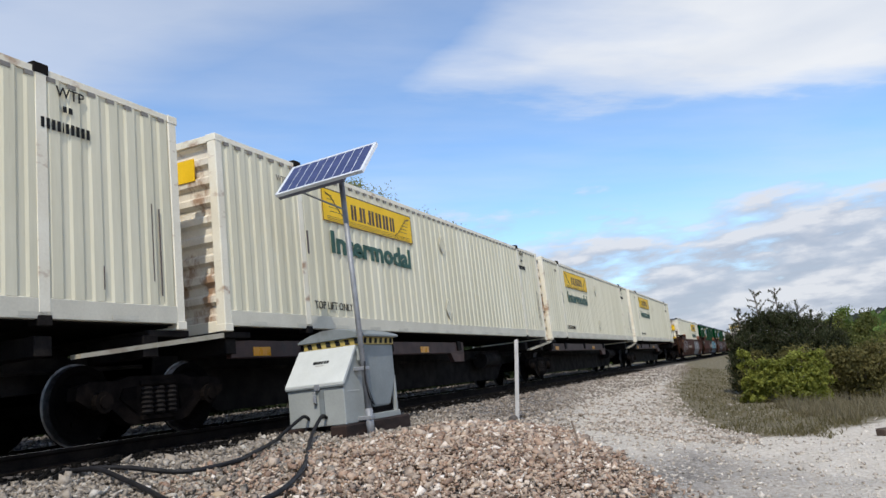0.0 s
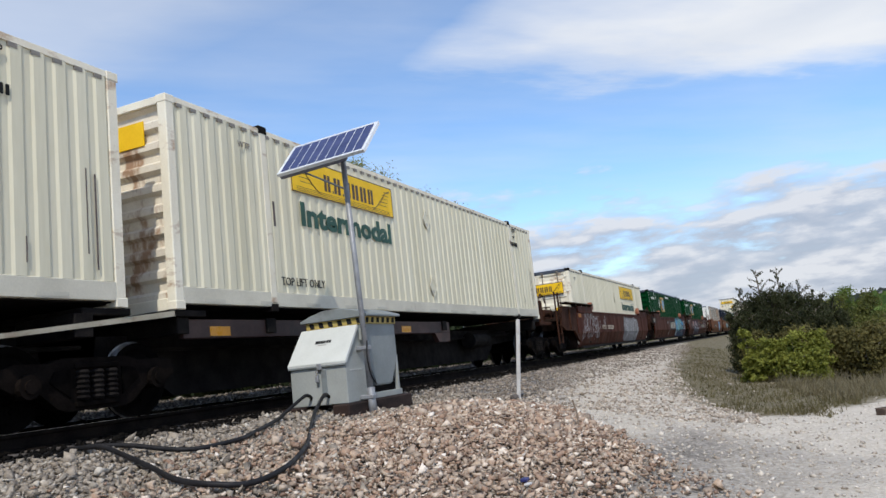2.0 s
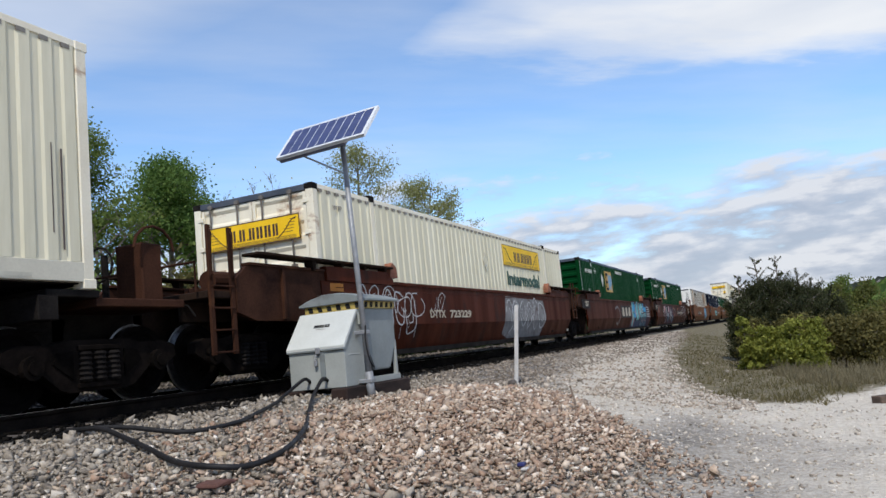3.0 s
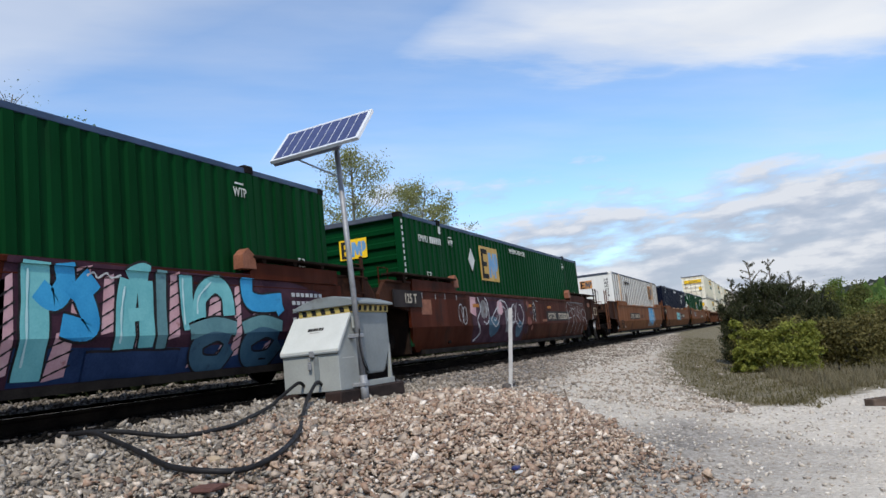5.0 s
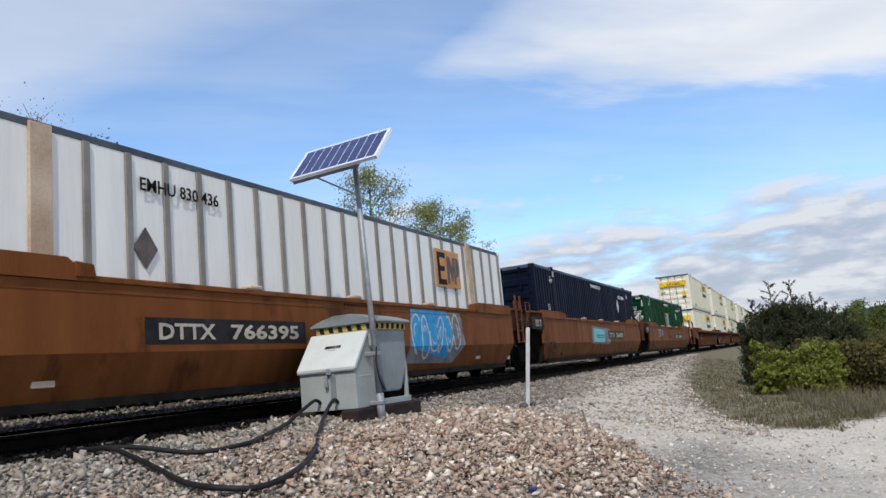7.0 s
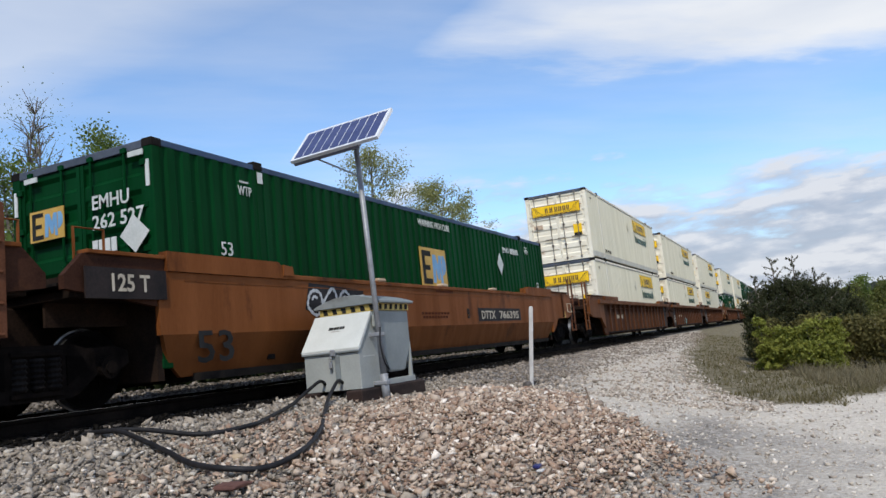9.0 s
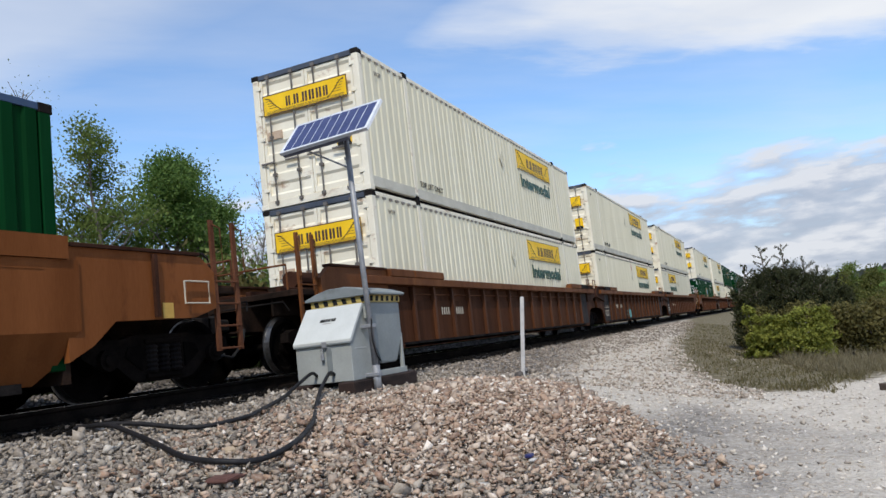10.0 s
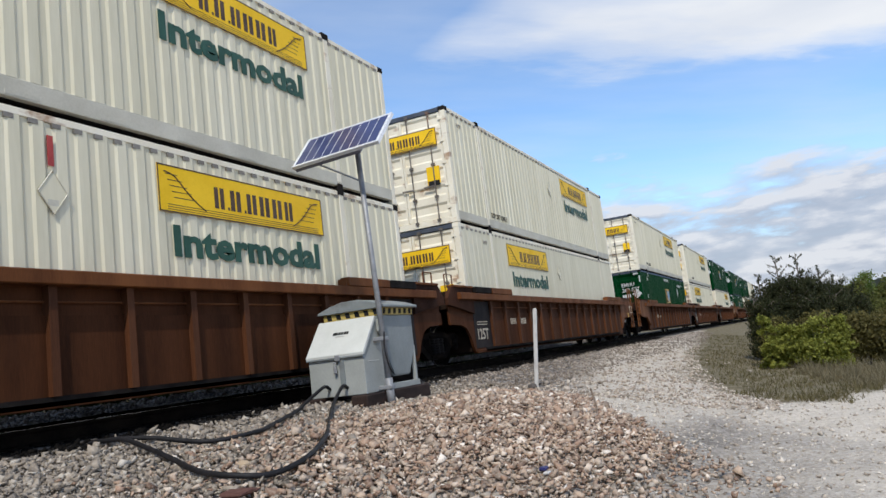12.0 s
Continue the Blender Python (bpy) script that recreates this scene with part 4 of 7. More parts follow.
def spring_mesh():
    bm, rings = bmesh.new(), []
    for i in range(13):
        r, z = (0.085 if i % 2 else 0.062), 0.27 + i * 0.028
        rings.append([bm.verts.new((r * math.cos(k * 0.6283), r * math.sin(k * 0.6283), z)) for k in range(10)])
    for a, b in zip(rings, rings[1:]):
        for k in range(10):
            bm.faces.new((a[k], a[(k + 1) % 10], b[(k + 1) % 10], b[k]))
    return mesh_of("spring", bm, DARK_STEEL)


SPRING = spring_mesh()


def truck(parent, x):
    """A freight truck under a car: two cast side frames, a bolster, springs, brake beam, two wheelsets."""
    bm = bmesh.new()
    box(bm, x - 0.20, x + 0.20, TRACK - 1.0, TRACK + 1.0, 0.42, 0.72, 0.03)
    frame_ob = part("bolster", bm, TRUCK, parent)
    for s in (-1, 1):
        side = bmesh.new()
        y0, y1 = sorted((TRACK + s * 0.93, TRACK + s * 1.08))
        top = [(-1.22, 0.50), (-1.20, 0.64), (-1.02, 0.70), (-0.62, 0.69), (-0.45, 0.74), (0.45, 0.74), (0.62, 0.69), (1.02, 0.70), (1.20, 0.64), (1.22, 0.50)]
        low = [(1.05, 0.40), (0.82, 0.44), (0.52, 0.20), (0.40, 0.16), (-0.40, 0.16), (-0.52, 0.20), (-0.82, 0.44), (-1.05, 0.40)]
        prism(side, [(x + a, b) for a, b in top + low], y0, y1)
        face = TRACK + s * 1.085
        for a, b, c, d in ((-0.30, 0.30, 0.62, 0.68), (-0.30, 0.30, 0.20, 0.26)):
            box(side, x + a, x + b, face - 0.03, face + 0.03, c, d, 0.01)
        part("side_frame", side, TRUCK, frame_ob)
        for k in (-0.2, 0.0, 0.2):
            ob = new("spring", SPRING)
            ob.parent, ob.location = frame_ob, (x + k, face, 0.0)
        # dark plates on the frame's face stand for shade in its openings
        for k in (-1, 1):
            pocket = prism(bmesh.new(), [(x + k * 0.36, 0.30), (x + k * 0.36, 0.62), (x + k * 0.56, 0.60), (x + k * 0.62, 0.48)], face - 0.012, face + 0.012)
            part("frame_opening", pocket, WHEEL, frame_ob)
        for k in (-0.89, 0.89):
            cap = rod(bmesh.new(), (x + k, face - s * 0.12, 0.457), (x + k, face + s * 0.06, 0.457), 0.13, 14)
            rod(cap, (x + k, face + s * 0.05, 0.457), (x + k, face + s * 0.085, 0.457), 0.075, 10)
            part("bearing_cap", cap, TRUCK, frame_ob)
    for k in (-0.89, 0.89):
        ob = new("wheelset", WHEELSET)
        ob.parent = frame_ob
        ob.location = (x + k, TRACK, 0.457)
        SPINNING.append((ob, x + k))
    return frame_ob


def ladder(parent, x, width, z0, z1, y, material, rungs):
    post = part("ladder", box(bmesh.new(), x - 0.035, x + 0.035, y - 0.02, y + 0.02, z0, z1), material, parent)
    part("stile", box(bmesh.new(), x + width - 0.035, x + width + 0.035, y - 0.02, y + 0.02, z0, z1), material, post)
    for i in range(rungs):
        z = z0 + 0.03 + 0.30 * i
        part("rung", rod(bmesh.new(), (x, y - 0.03, z), (x + width, y - 0.03, z), 0.014, 6), material, post)


def coupler(parent, x, sign, material):
    bm = box(bmesh.new(), min(x, x - sign * 1.3), max(x, x - sign * 1.3), TRACK - 0.32, TRACK + 0.32, 0.75, 1.12, 0.02)
    part("draft_sill", bm, material, parent)
    bm = box(bmesh.new(), min(x, x + sign * 0.45), max(x, x + sign * 0.45), TRACK - 0.10, TRACK + 0.10, 0.78, 0.98, 0.03)
    box(bm, min(x + sign * 0.35, x + sign * 0.62), max(x + sign * 0.35, x + sign * 0.62), TRACK - 0.17, TRACK + 0.15, 0.72, 1.04, 0.04)
    part("coupler", bm, DARK_STEEL, parent)
    hose = [(x + sign * 0.1, TRACK - 0.45, 0.78), (x + sign * 0.2, TRACK - 0.47, 0.55), (x + sign * 0.4, TRACK - 0.42, 0.36), (x + sign * 0.62, TRACK - 0.35, 0.42)]
    part("brake_hose", tube(bmesh.new(), hose, 0.025, 7), INK_BLACK, parent)


FOLD = 0.78


def inset(z):
    """How far the lower plate of a smooth well leans in at a height."""
    return max(0.0, FOLD - z) * 0.36


def well_unit(x0, ribbed, material, label, first, last, number=0):
    """One unit of a well car. x0: the container's leading end at the start. first, last: the car's own ends."""
    root = new("well_car")
    tagged(root, label, "well car", "cars of the train")
    half = 1.46 if ribbed else 1.42
    end0 = -3.05 if first else -1.42
    end1 = LENGTH + (3.05 if last else 1.42)
    for s in (-1, 1):
        y = TRACK + s * half
        inner = y - s * 0.06
        ya, yb = sorted((y, inner))
        if ribbed:
            arch = [(-1.30, 1.45), (-1.30, 0.87), (-0.71, 0.85), (-0.44, 0.77), (-0.25, 0.57), (-0.14, 0.34), (-0.06, 0.22)]
            plate = arch + [(LENGTH - x, z) for x, z in reversed(arch)]
            # recessed plates take the brown that holds the chord's shade
            recessed = sorted((y - s * 0.11, y - s * 0.14))
            part("side_plate", prism(bmesh.new(), plate, *recessed), CAR_SHADED, root)
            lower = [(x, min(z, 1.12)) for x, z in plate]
            part("lower_panel", prism(bmesh.new(), lower, *sorted((y - s * 0.08, y - s * 0.11))), CAR_SHADED, root)
            part("pipe", rod(bmesh.new(), (1.1, y - s * 0.09, 1.26), (LENGTH - 1.1, y - s * 0.09, 1.26), 0.013, 6), material, root)
            yy = sorted((y + s * 0.07, y - s * 0.14))
            part("top_chord", box(bmesh.new(), -0.9, LENGTH + 0.9, *yy, 1.42, 1.575, 0.012), material, root)
            part("bottom_chord", box(bmesh.new(), 0.0, LENGTH, *sorted((y - s * 0.06, y - s * 0.16)), 0.18, 0.26, 0.01), CAR_SHADED, root)
            for x, d, outer in ((0.0, 1, first), (LENGTH, -1, last)):
                for u, v, skin in ((0.02, 1.04, material if outer else DARK_STEEL), (1.08, 2.50, material)):
                    part("end_chord", box(bmesh.new(), *sorted((x + d * u, x + d * v)), *sorted((y + s * 0.075, y - s * 0.10)), 1.58, 1.73, 0.012), skin, root)
                if not outer:
                    part("stencil_board", box(bmesh.new(), *sorted((x, x + d * 1.04)), *sorted((y - s * 0.074, y - s * 0.11)), 0.30, 1.40), BOARD_BLACK, root, "blackened board for stencilled figures")
            for i in range(15):
                x = 1.10 + i * 0.9964
                rib = prism(bmesh.new(), [(x - 0.05, 0.30), (x + 0.05, 0.30), (x + 0.05, 1.42), (x - 0.05, 1.42)], *sorted((y - s * 0.01, y - s * 0.11)))
                part("rib", rib, CAR_SOOT_SHADE, root)
        else:
            plate = prism(bmesh.new(), [(-0.14, 1.55), (-0.14, FOLD), (LENGTH + 0.14, FOLD), (LENGTH + 0.14, 1.55)], ya, yb)
            side = part("side_plate", plate, material, root)
            skirt = prism(bmesh.new(), [(-0.14, FOLD - 0.002), (-0.10, 0.78), (0.08, 0.46), (0.34, 0.26), (LENGTH - 0.34, 0.26), (LENGTH - 0.08, 0.46), (LENGTH + 0.10, 0.78), (LENGTH + 0.14, FOLD - 0.002)], ya, yb)
            for v in skirt.verts:
                v.co.y -= s * inset(v.co.z)
            part("lower_plate", skirt, material, root)
            part("top_chord", box(bmesh.new(), 2.3, LENGTH - 2.3, *sorted((y + s * 0.025, inner - s * 0.05)), 1.55, 1.625, 0.012), material, root)
            part("seam", box(bmesh.new(), 0.3, LENGTH - 0.3, *sorted((y + s * 0.006, y)), 1.44, 1.455), material, root)
            for x, d in ((0.0, 1), (LENGTH, -1)):
                raised = [(x, 1.555), (x, 1.80), (x + d * 2.22, 1.80), (x + d * 2.42, 1.66), (x + d * 2.42, 1.555)]
                part("end_chord", prism(bmesh.new(), raised, *sorted((y + s * 0.03, inner - s * 0.04))), material, root)
        for x, d in ((0.0, -1), (LENGTH, 1)):
            outer = first if d < 0 else last
            if outer:
                shoulder = [(x, 1.74), (x + d * 2.05, 1.69), (x + d * 2.30, 1.50), (x + d * 2.30, 1.02), (x + d * 1.9, 0.90), (x + d * 0.62, 0.88), (x + d * 0.30, 0.62), (x - d * 0.02, 0.46)]
            else:
                shoulder = [(x, 1.74), (x + d * 1.17, 1.70), (x + d * 1.42, 1.45), (x + d * 1.42, 1.30), (x + d * 0.75, 1.22), (x, 1.10)]
            web = part("end_shoulder", prism(bmesh.new(), shoulder, *sorted((y - s * 0.02, y - s * 0.10))), material if outer and (d > 0 or ribbed) and material != CAR_RED else END_BROWN, root, "grimy end plate over the wheels")
            part("shoulder_flange", box(bmesh.new(), *sorted((x + d * 0.02, x + d * (2.02 if outer else 1.14))), *sorted((y + s * 0.015, y - s * 0.16)), 1.70, 1.745, 0.006), END_BROWN if outer or material == CAR_RED else material, web)
            if outer and not ribbed:
                part("shoulder_rib", box(bmesh.new(), *sorted((x + d * 1.2, x + d * 1.26)), *sorted((y - s * 0.02, y + s * 0.03)), 0.92, 1.68), END_BROWN, web)
            if material == CAR_RED:
                # a grating walkway over the end chord
                board = part("running_board", box(bmesh.new(), *sorted((x - d * 2.35, x + d * (1.9 if outer else 0.9))), *sorted((y + s * 0.10, y - s * 0.22)), 1.86, 1.90, 0.006), GRIME_SHADE, root, "dark grating walkway above the side")
                for k in (-2.1, -1.3, -0.5, 0.4):
                    part("bracket", prism(bmesh.new(), [(x + d * k - 0.03, 1.80 if k < 0 else 1.70), (x + d * k + 0.03, 1.80 if k < 0 else 1.70), (x + d * k + 0.07, 1.862), (x + d * k - 0.07, 1.862)], *sorted((y + s * 0.06, y - s * 0.10))), GRIME_SHADE, board)
            if outer and d > 0 and s < 0:
                part("reflective_plate", box(bmesh.new(), x + 1.33, x + 1.51, y + 0.008, y + 0.016, 0.90, 1.09), INK_WHITE if material == CAR_RED else EMBLEM_GOLD, web, "small pale plate")
                loop = [(x + 1.68, 1.36), (x + 2.12, 1.36), (x + 2.12, 1.08), (x + 1.68, 1.08), (x + 1.68, 1.36)]
                part("grab_iron", tube(bmesh.new(), [(a, y - 0.03, b) for a, b in loop], 0.013, 6), INK_DULL, web, "pale bent grab iron")
                if material == CAR_RED:
                    part("orange_patch", box(bmesh.new(), x + 0.62, x + 1.05, y + 0.006, y + 0.014, 1.40, 1.56), GUIDE_RUST, web)
            if not ribbed and s < 0 and d < 0 and not first:
                shift = -0.45 if material == CAR_ORANGE else 0.0
                part("mark_plate", box(bmesh.new(), -0.92 + shift * 0.6, 0.42 + shift, y - 0.030, y - 0.004, 1.20, 1.55), BOARD_BLACK, root, "dark plate with white figures")
                part("stencil", moved(lettering("125 T", 0.20, 0.60, 0.0015, 0.006), -0.44 + shift, y - 0.033, 1.29), INK_DULL, root)
            for xx in ((2.44,) if not ribbed else (2.45,)):
                gx = x - d * xx
                guide = prism(bmesh.new(), [(gx - 0.16, 1.70), (gx - 0.15, 1.90), (gx - 0.02, 2.0), (gx + 0.13, 1.90), (gx + 0.15, 1.70)] if material == CAR_RED else [(gx - 0.13, 1.60), (gx - 0.12, 1.76), (gx + 0.10, 1.74), (gx + 0.13, 1.60)] if not ribbed else
                              [(gx - 0.11, 1.58), (gx - 0.09, 1.70), (gx + 0.05, 1.72), (gx + 0.11, 1.66), (gx + 0.11, 1.58)], *sorted((y - s * 0.12, y + s * 0.05)))
                part("container_guide", guide, GUIDE_RUST if material == CAR_RED else material, root, "rust-orange cast container guide" if material == CAR_RED else "")
    part("well_floor", box(bmesh.new(), 0.55, LENGTH - 0.55, TRACK - half + 0.06, TRACK + half - 0.06, 0.20, 0.30), DARK_STEEL, root)
    for x, d, outer in ((0.0, -1, first), (LENGTH, 1, last)):
        reach = 3.0 if outer else 1.40
        a, b = sorted((x + d * 0.05, x + d * (reach - 0.15)))
        # deck, bulkhead and sill wear the tone that stands for shade
        part("end_platform", box(bmesh.new(), a, b, TRACK - 1.34, TRACK + 1.34, 1.22, 1.32, 0.01), GRIME_SHADE, root)
        for yy in (-0.9, -0.3, 0.35, 0.95):
            part("deck_beam", box(bmesh.new(), a + 0.1, b - 0.05, TRACK + yy - 0.05, TRACK + yy + 0.05, 1.32, 1.40, 0.008), END_BROWN, root)
        part("end_bulkhead", box(bmesh.new(), *sorted((x - d * 0.02, x + d * 0.08)), TRACK - 1.29, TRACK + 1.29, 0.24, 1.72), GRIME_SHADE, root)
        a, b = sorted((x, x + d * reach))
        part("centre_sill", box(bmesh.new(), a, b, TRACK - 0.35, TRACK + 0.35, 0.72, 1.22, 0.02), GRIME_SHADE, root)
        # plates added inboard to keep the space over the wheels dark
        for yy in (TRACK - 0.80, TRACK + 0.80):
            part("end_web", box(bmesh.new(), *sorted((x + d * 0.08, x + d * (reach - 0.2))), yy - 0.02, yy + 0.02, 0.95, 1.22), GRIME_SHADE, root)
        if outer:
            coupler(root, x + d * 3.0, d, material)
            xx = x + d * 2.35
            steel = material if ribbed else END_BROWN if material == CAR_RED else LADDER_RUST
            for side in (-1.36, 1.36):
                ladder(root, min(xx, xx + d * 0.44), 0.44, 0.45, 2.22, TRACK + side, steel, 4)
            part("handrail", tube(bmesh.new(), [(xx, TRACK - 1.38, 2.16), (xx + d * 0.06, TRACK - 1.46, 2.10), (xx + d * 0.08, TRACK - 1.46, 1.52), (xx, TRACK - 1.38, 1.46)], 0.012, 6), steel, root)
            part("handrail", tube(bmesh.new(), [(xx + d * 0.44, TRACK - 1.38, 2.16), (xx + d * 0.50, TRACK - 1.46, 2.10), (xx + d * 0.52, TRACK - 1.46, 1.52), (xx + d * 0.44, TRACK - 1.38, 1.46)], 0.012, 6), steel, root)
            part("cross_rail", tube(bmesh.new(), [(x + d * 2.9, TRACK - 1.2, 1.32), (x + d * 2.9, TRACK - 1.2, 1.72), (x + d * 2.9, TRACK + 1.2, 1.72), (x + d * 2.9, TRACK + 1.2, 1.32)], 0.018, 6), steel, root)
            part("uncoupling_lever", tube(bmesh.new(), [(x + d * 3.05, TRACK - 1.30, 0.98), (x + d * 3.12, TRACK - 1.25, 1.12), (x + d * 3.12, TRACK - 0.1, 1.12)], 0.014, 6), DARK_STEEL, root)
            part("reservoir", rod(bmesh.new(), (x + d * 0.7, TRACK - 0.55, 1.58), (x + d * 1.9, TRACK - 0.55, 1.58), 0.16, 14), END_BROWN, root)
            wheel = bmesh.new()
            if d < 0:
                rod(wheel, (x + d * 2.6, TRACK + 0.75, 1.32), (x + d * 2.6, TRACK + 0.75, 2.1), 0.05, 8)
                tube(wheel, [(x + d * 2.70, TRACK + 0.75 + 0.26 * math.cos(q * 0.5236), 1.95 + 0.26 * math.sin(q * 0.5236)) for q in range(13)], 0.02, 5)
                part("hand_brake", wheel, DARK_STEEL, root)
        else:
            if d > 0 and not ribbed:
                ladder(root, LENGTH + 0.50, 0.40, 0.80, 2.12, TRACK - 1.45, END_BROWN if material == CAR_RED else LADDER_RUST, 4)
            part("grab_iron", tube(bmesh.new(), [(x + d * 1.2, TRACK - 1.30, 1.32), (x + d * 1.2, TRACK - 1.30, 2.0), (x + d * 0.8, TRACK - 1.30, 2.0), (x + d * 0.8, TRACK - 1.30, 1.32)], 0.018, 6), material, root)
            part("walkway", box(bmesh.new(), *sorted((x + d * 0.3, x + d * 1.35)), TRACK - 1.2, TRACK + 1.2, 1.36, 1.39), DARK_STEEL, root)
        if not outer and d > 0:
            truck(root, LENGTH + 1.52)
        elif outer:
            truck(root, x + d * 1.62)
    MOVING.append((root, x0, 0.0, 0.0))
    return root


# ---- paint on the well cars ----
PAINT = {
    "white": surface("spray_white", (0.42, 0.42, 0.42), (0.58, 0.58, 0.57), 3.0, 0.6, stain=(0.2, 0.1, 0.07), stain_at=0.60, stain_scale=5, spec=0.1),
    "grey": surface("spray_grey", (0.14, 0.14, 0.14), (0.26, 0.25, 0.25), 3.0, 0.6, stain=(0.10, 0.05, 0.04), stain_at=0.56, stain_scale=4, spec=0.1),
    "teal": surface("spray_teal", (0.13, 0.40, 0.42), (0.20, 0.52, 0.52), 3.0, 0.5, stain=(0.10, 0.30, 0.34), stain_at=0.62, stain_scale=4, spec=0.1),
    "blue": surface("spray_blue", (0.025, 0.24, 0.48), (0.05, 0.34, 0.60), 3.0, 0.5, stain=(0.03, 0.10, 0.22), stain_at=0.62, stain_scale=4, spec=0.1),
    "grey_teal": surface("spray_grey_teal", (0.09, 0.20, 0.22), (0.14, 0.28, 0.29), 3.0, 0.5, stain=(0.07, 0.13, 0.15), stain_at=0.62, stain_scale=4, spec=0.1),
    "slate": surface("spray_slate", (0.035, 0.085, 0.13), (0.06, 0.13, 0.18), 3.0, 0.5, stain=(0.03, 0.05, 0.08), stain_at=0.60, stain_scale=4, spec=0.1),
    "navy": surface("spray_navy", (0.010, 0.025, 0.07), (0.025, 0.05, 0.12), 3.0, 0.5, spec=0.1),
    "plum": surface("spray_plum", (0.030, 0.012, 0.022), (0.065, 0.026, 0.040), 3.0, 0.6, stain=(0.10, 0.045, 0.05), stain_at=0.60, stain_scale=4, spec=0.1),
    "pale_teal": surface("spray_pale_teal", (0.40, 0.62, 0.62), (0.52, 0.72, 0.70), 3.0, 0.5, spec=0.1),
    "rose": surface("spray_faded_rose", (0.17, 0.062, 0.050), (0.27, 0.105, 0.085), 3.0, 0.6, stain=(0.09, 0.03, 0.02), stain_at=0.56, stain_scale=5, spec=0.1),
    "pink": surface("spray_pink", (0.50, 0.28, 0.30), (0.64, 0.40, 0.41), 3.0, 0.5, stain=(0.25, 0.08, 0.07), stain_at=0.60, stain_scale=5, spec=0.1),
    "black": surface("spray_black", (0.012, 0.011, 0.012), (0.03, 0.027, 0.028), 3.0, 0.6, stain=(0.07, 0.03, 0.02), stain_at=0.62, stain_scale=4, spec=0.1),
    "orange": surface("spray_orange", (0.36, 0.13, 0.02), (0.50, 0.20, 0.04), 3.0, 0.5, spec=0.1),
}


def onto_side(bm, ribbed, lift):
    """Lay what is drawn in the xz plane on the near side of a well car."""
    if not ribbed:
        for level in (FOLD, 1.547, 1.549):
            bmesh.ops.bisect_plane(bm, geom=list(bm.verts) + list(bm.edges) + list(bm.faces), plane_co=(0, 0, level), plane_no=(0, 0, 1))
    for v in bm.verts:
        if not ribbed and v.co.z > 1.548 and 2.25 < v.co.x < LENGTH - 2.25:
            v.co.y -= 0.026  # over the top chord
        v.co.y += TRACK - (1.386 if ribbed else 1.42) + (0.0 if ribbed else inset(v.co.z)) - lift
    return bm


def flat_shape(car, name, outline, colour, ribbed=False, lift=0.003, label=""):
    bm = bmesh.new()
    face = bm.faces.new([bm.verts.new((x, 0, z)) for x, z in outline])
    bmesh.ops.triangulate(bm, faces=[face])
    bmesh.ops.recalc_face_normals(bm, faces=list(bm.faces))
    for f in bm.faces:
        if f.normal.y > 0:
            f.normal_flip()
    return part(name, onto_side(bm, ribbed, lift), PAINT[colour] if isinstance(colour, str) else colour, car, label)


def stroke(car, points, width, colour, ribbed=False, lift=0.008, name="paint_stroke"):
    line = smooth_path([(x, 0, z) for x, z in points], 5)
    bm, rows = bmesh.new(), []
    for i, p in enumerate(line):
        d = (line[min(i + 1, len(line) - 1)] - line[max(i - 1, 0)]).normalized()
        side = Vector((-d.z, 0, d.x)) * width / 2 * (0.75 + 0.25 * math.sin(i * 1.7) if width < 0.1 else 0.97 + 0.03 * math.sin(i * 1.1))
        rows.append((bm.verts.new(p - side), bm.verts.new(p + side)))
    for (a, b), (c, d) in zip(rows, rows[1:]):
        bm.faces.new((a, c, d, b))
    return part(name, onto_side(bm, ribbed, lift), PAINT[colour], car)


def wobble(x, z, w, h, rng, count=14):
    return [(x + w / 2 * math.cos(6.2832 * k / count) * rng.uniform(0.75, 1.1), z + h / 2 * math.sin(6.2832 * k / count) * rng.uniform(0.8, 1.1)) for k in range(count)]


def stencil(car, words, x, z, height, material, ribbed=False, width=0.0):
    part("stencil", onto_side(moved(lettering(words, height, width, 0.0015, 0.006), x, 0, z), True, 0.006 + (0.037 if not ribbed else 0.0)), material, car, "stencilled figures")


def car_number(car, words, x, z, w, h, field=True):
    """The car's letters and figures, on a dark field or bare."""
    if field:
        flat_shape(car, "number_field", [(x, z), (x + w, z), (x + w, z + h), (x, z + h)], "black", False, 0.004, "dark field behind the car's figures")
    tall = h * 0.62
    for word, at, wide in zip(words.split(), (0.06, 0.46), (0.31, 0.48)):
        bm = moved(lettering(word, tall, w * wide, 0.001, 0.007), x + w * at, 0, z + h * 0.19)
        part("car_number", onto_side(bm, False, 0.010), INK_DULL, car, "stencilled letters and figures")


def number_bars(car, x, z, w, h):
    """Plain bars for marks that cannot be read."""
    for i in range(11):
        if i != 4:
            left = x + w * (0.06 + 0.08 * i)
            bar = box(bmesh.new(), left, left + w * 0.04, -0.002, 0.002, z + h * 0.17, z + h * 0.83)
            part("number_bar", onto_side(bar, True, 0.010), INK_DULL, car)


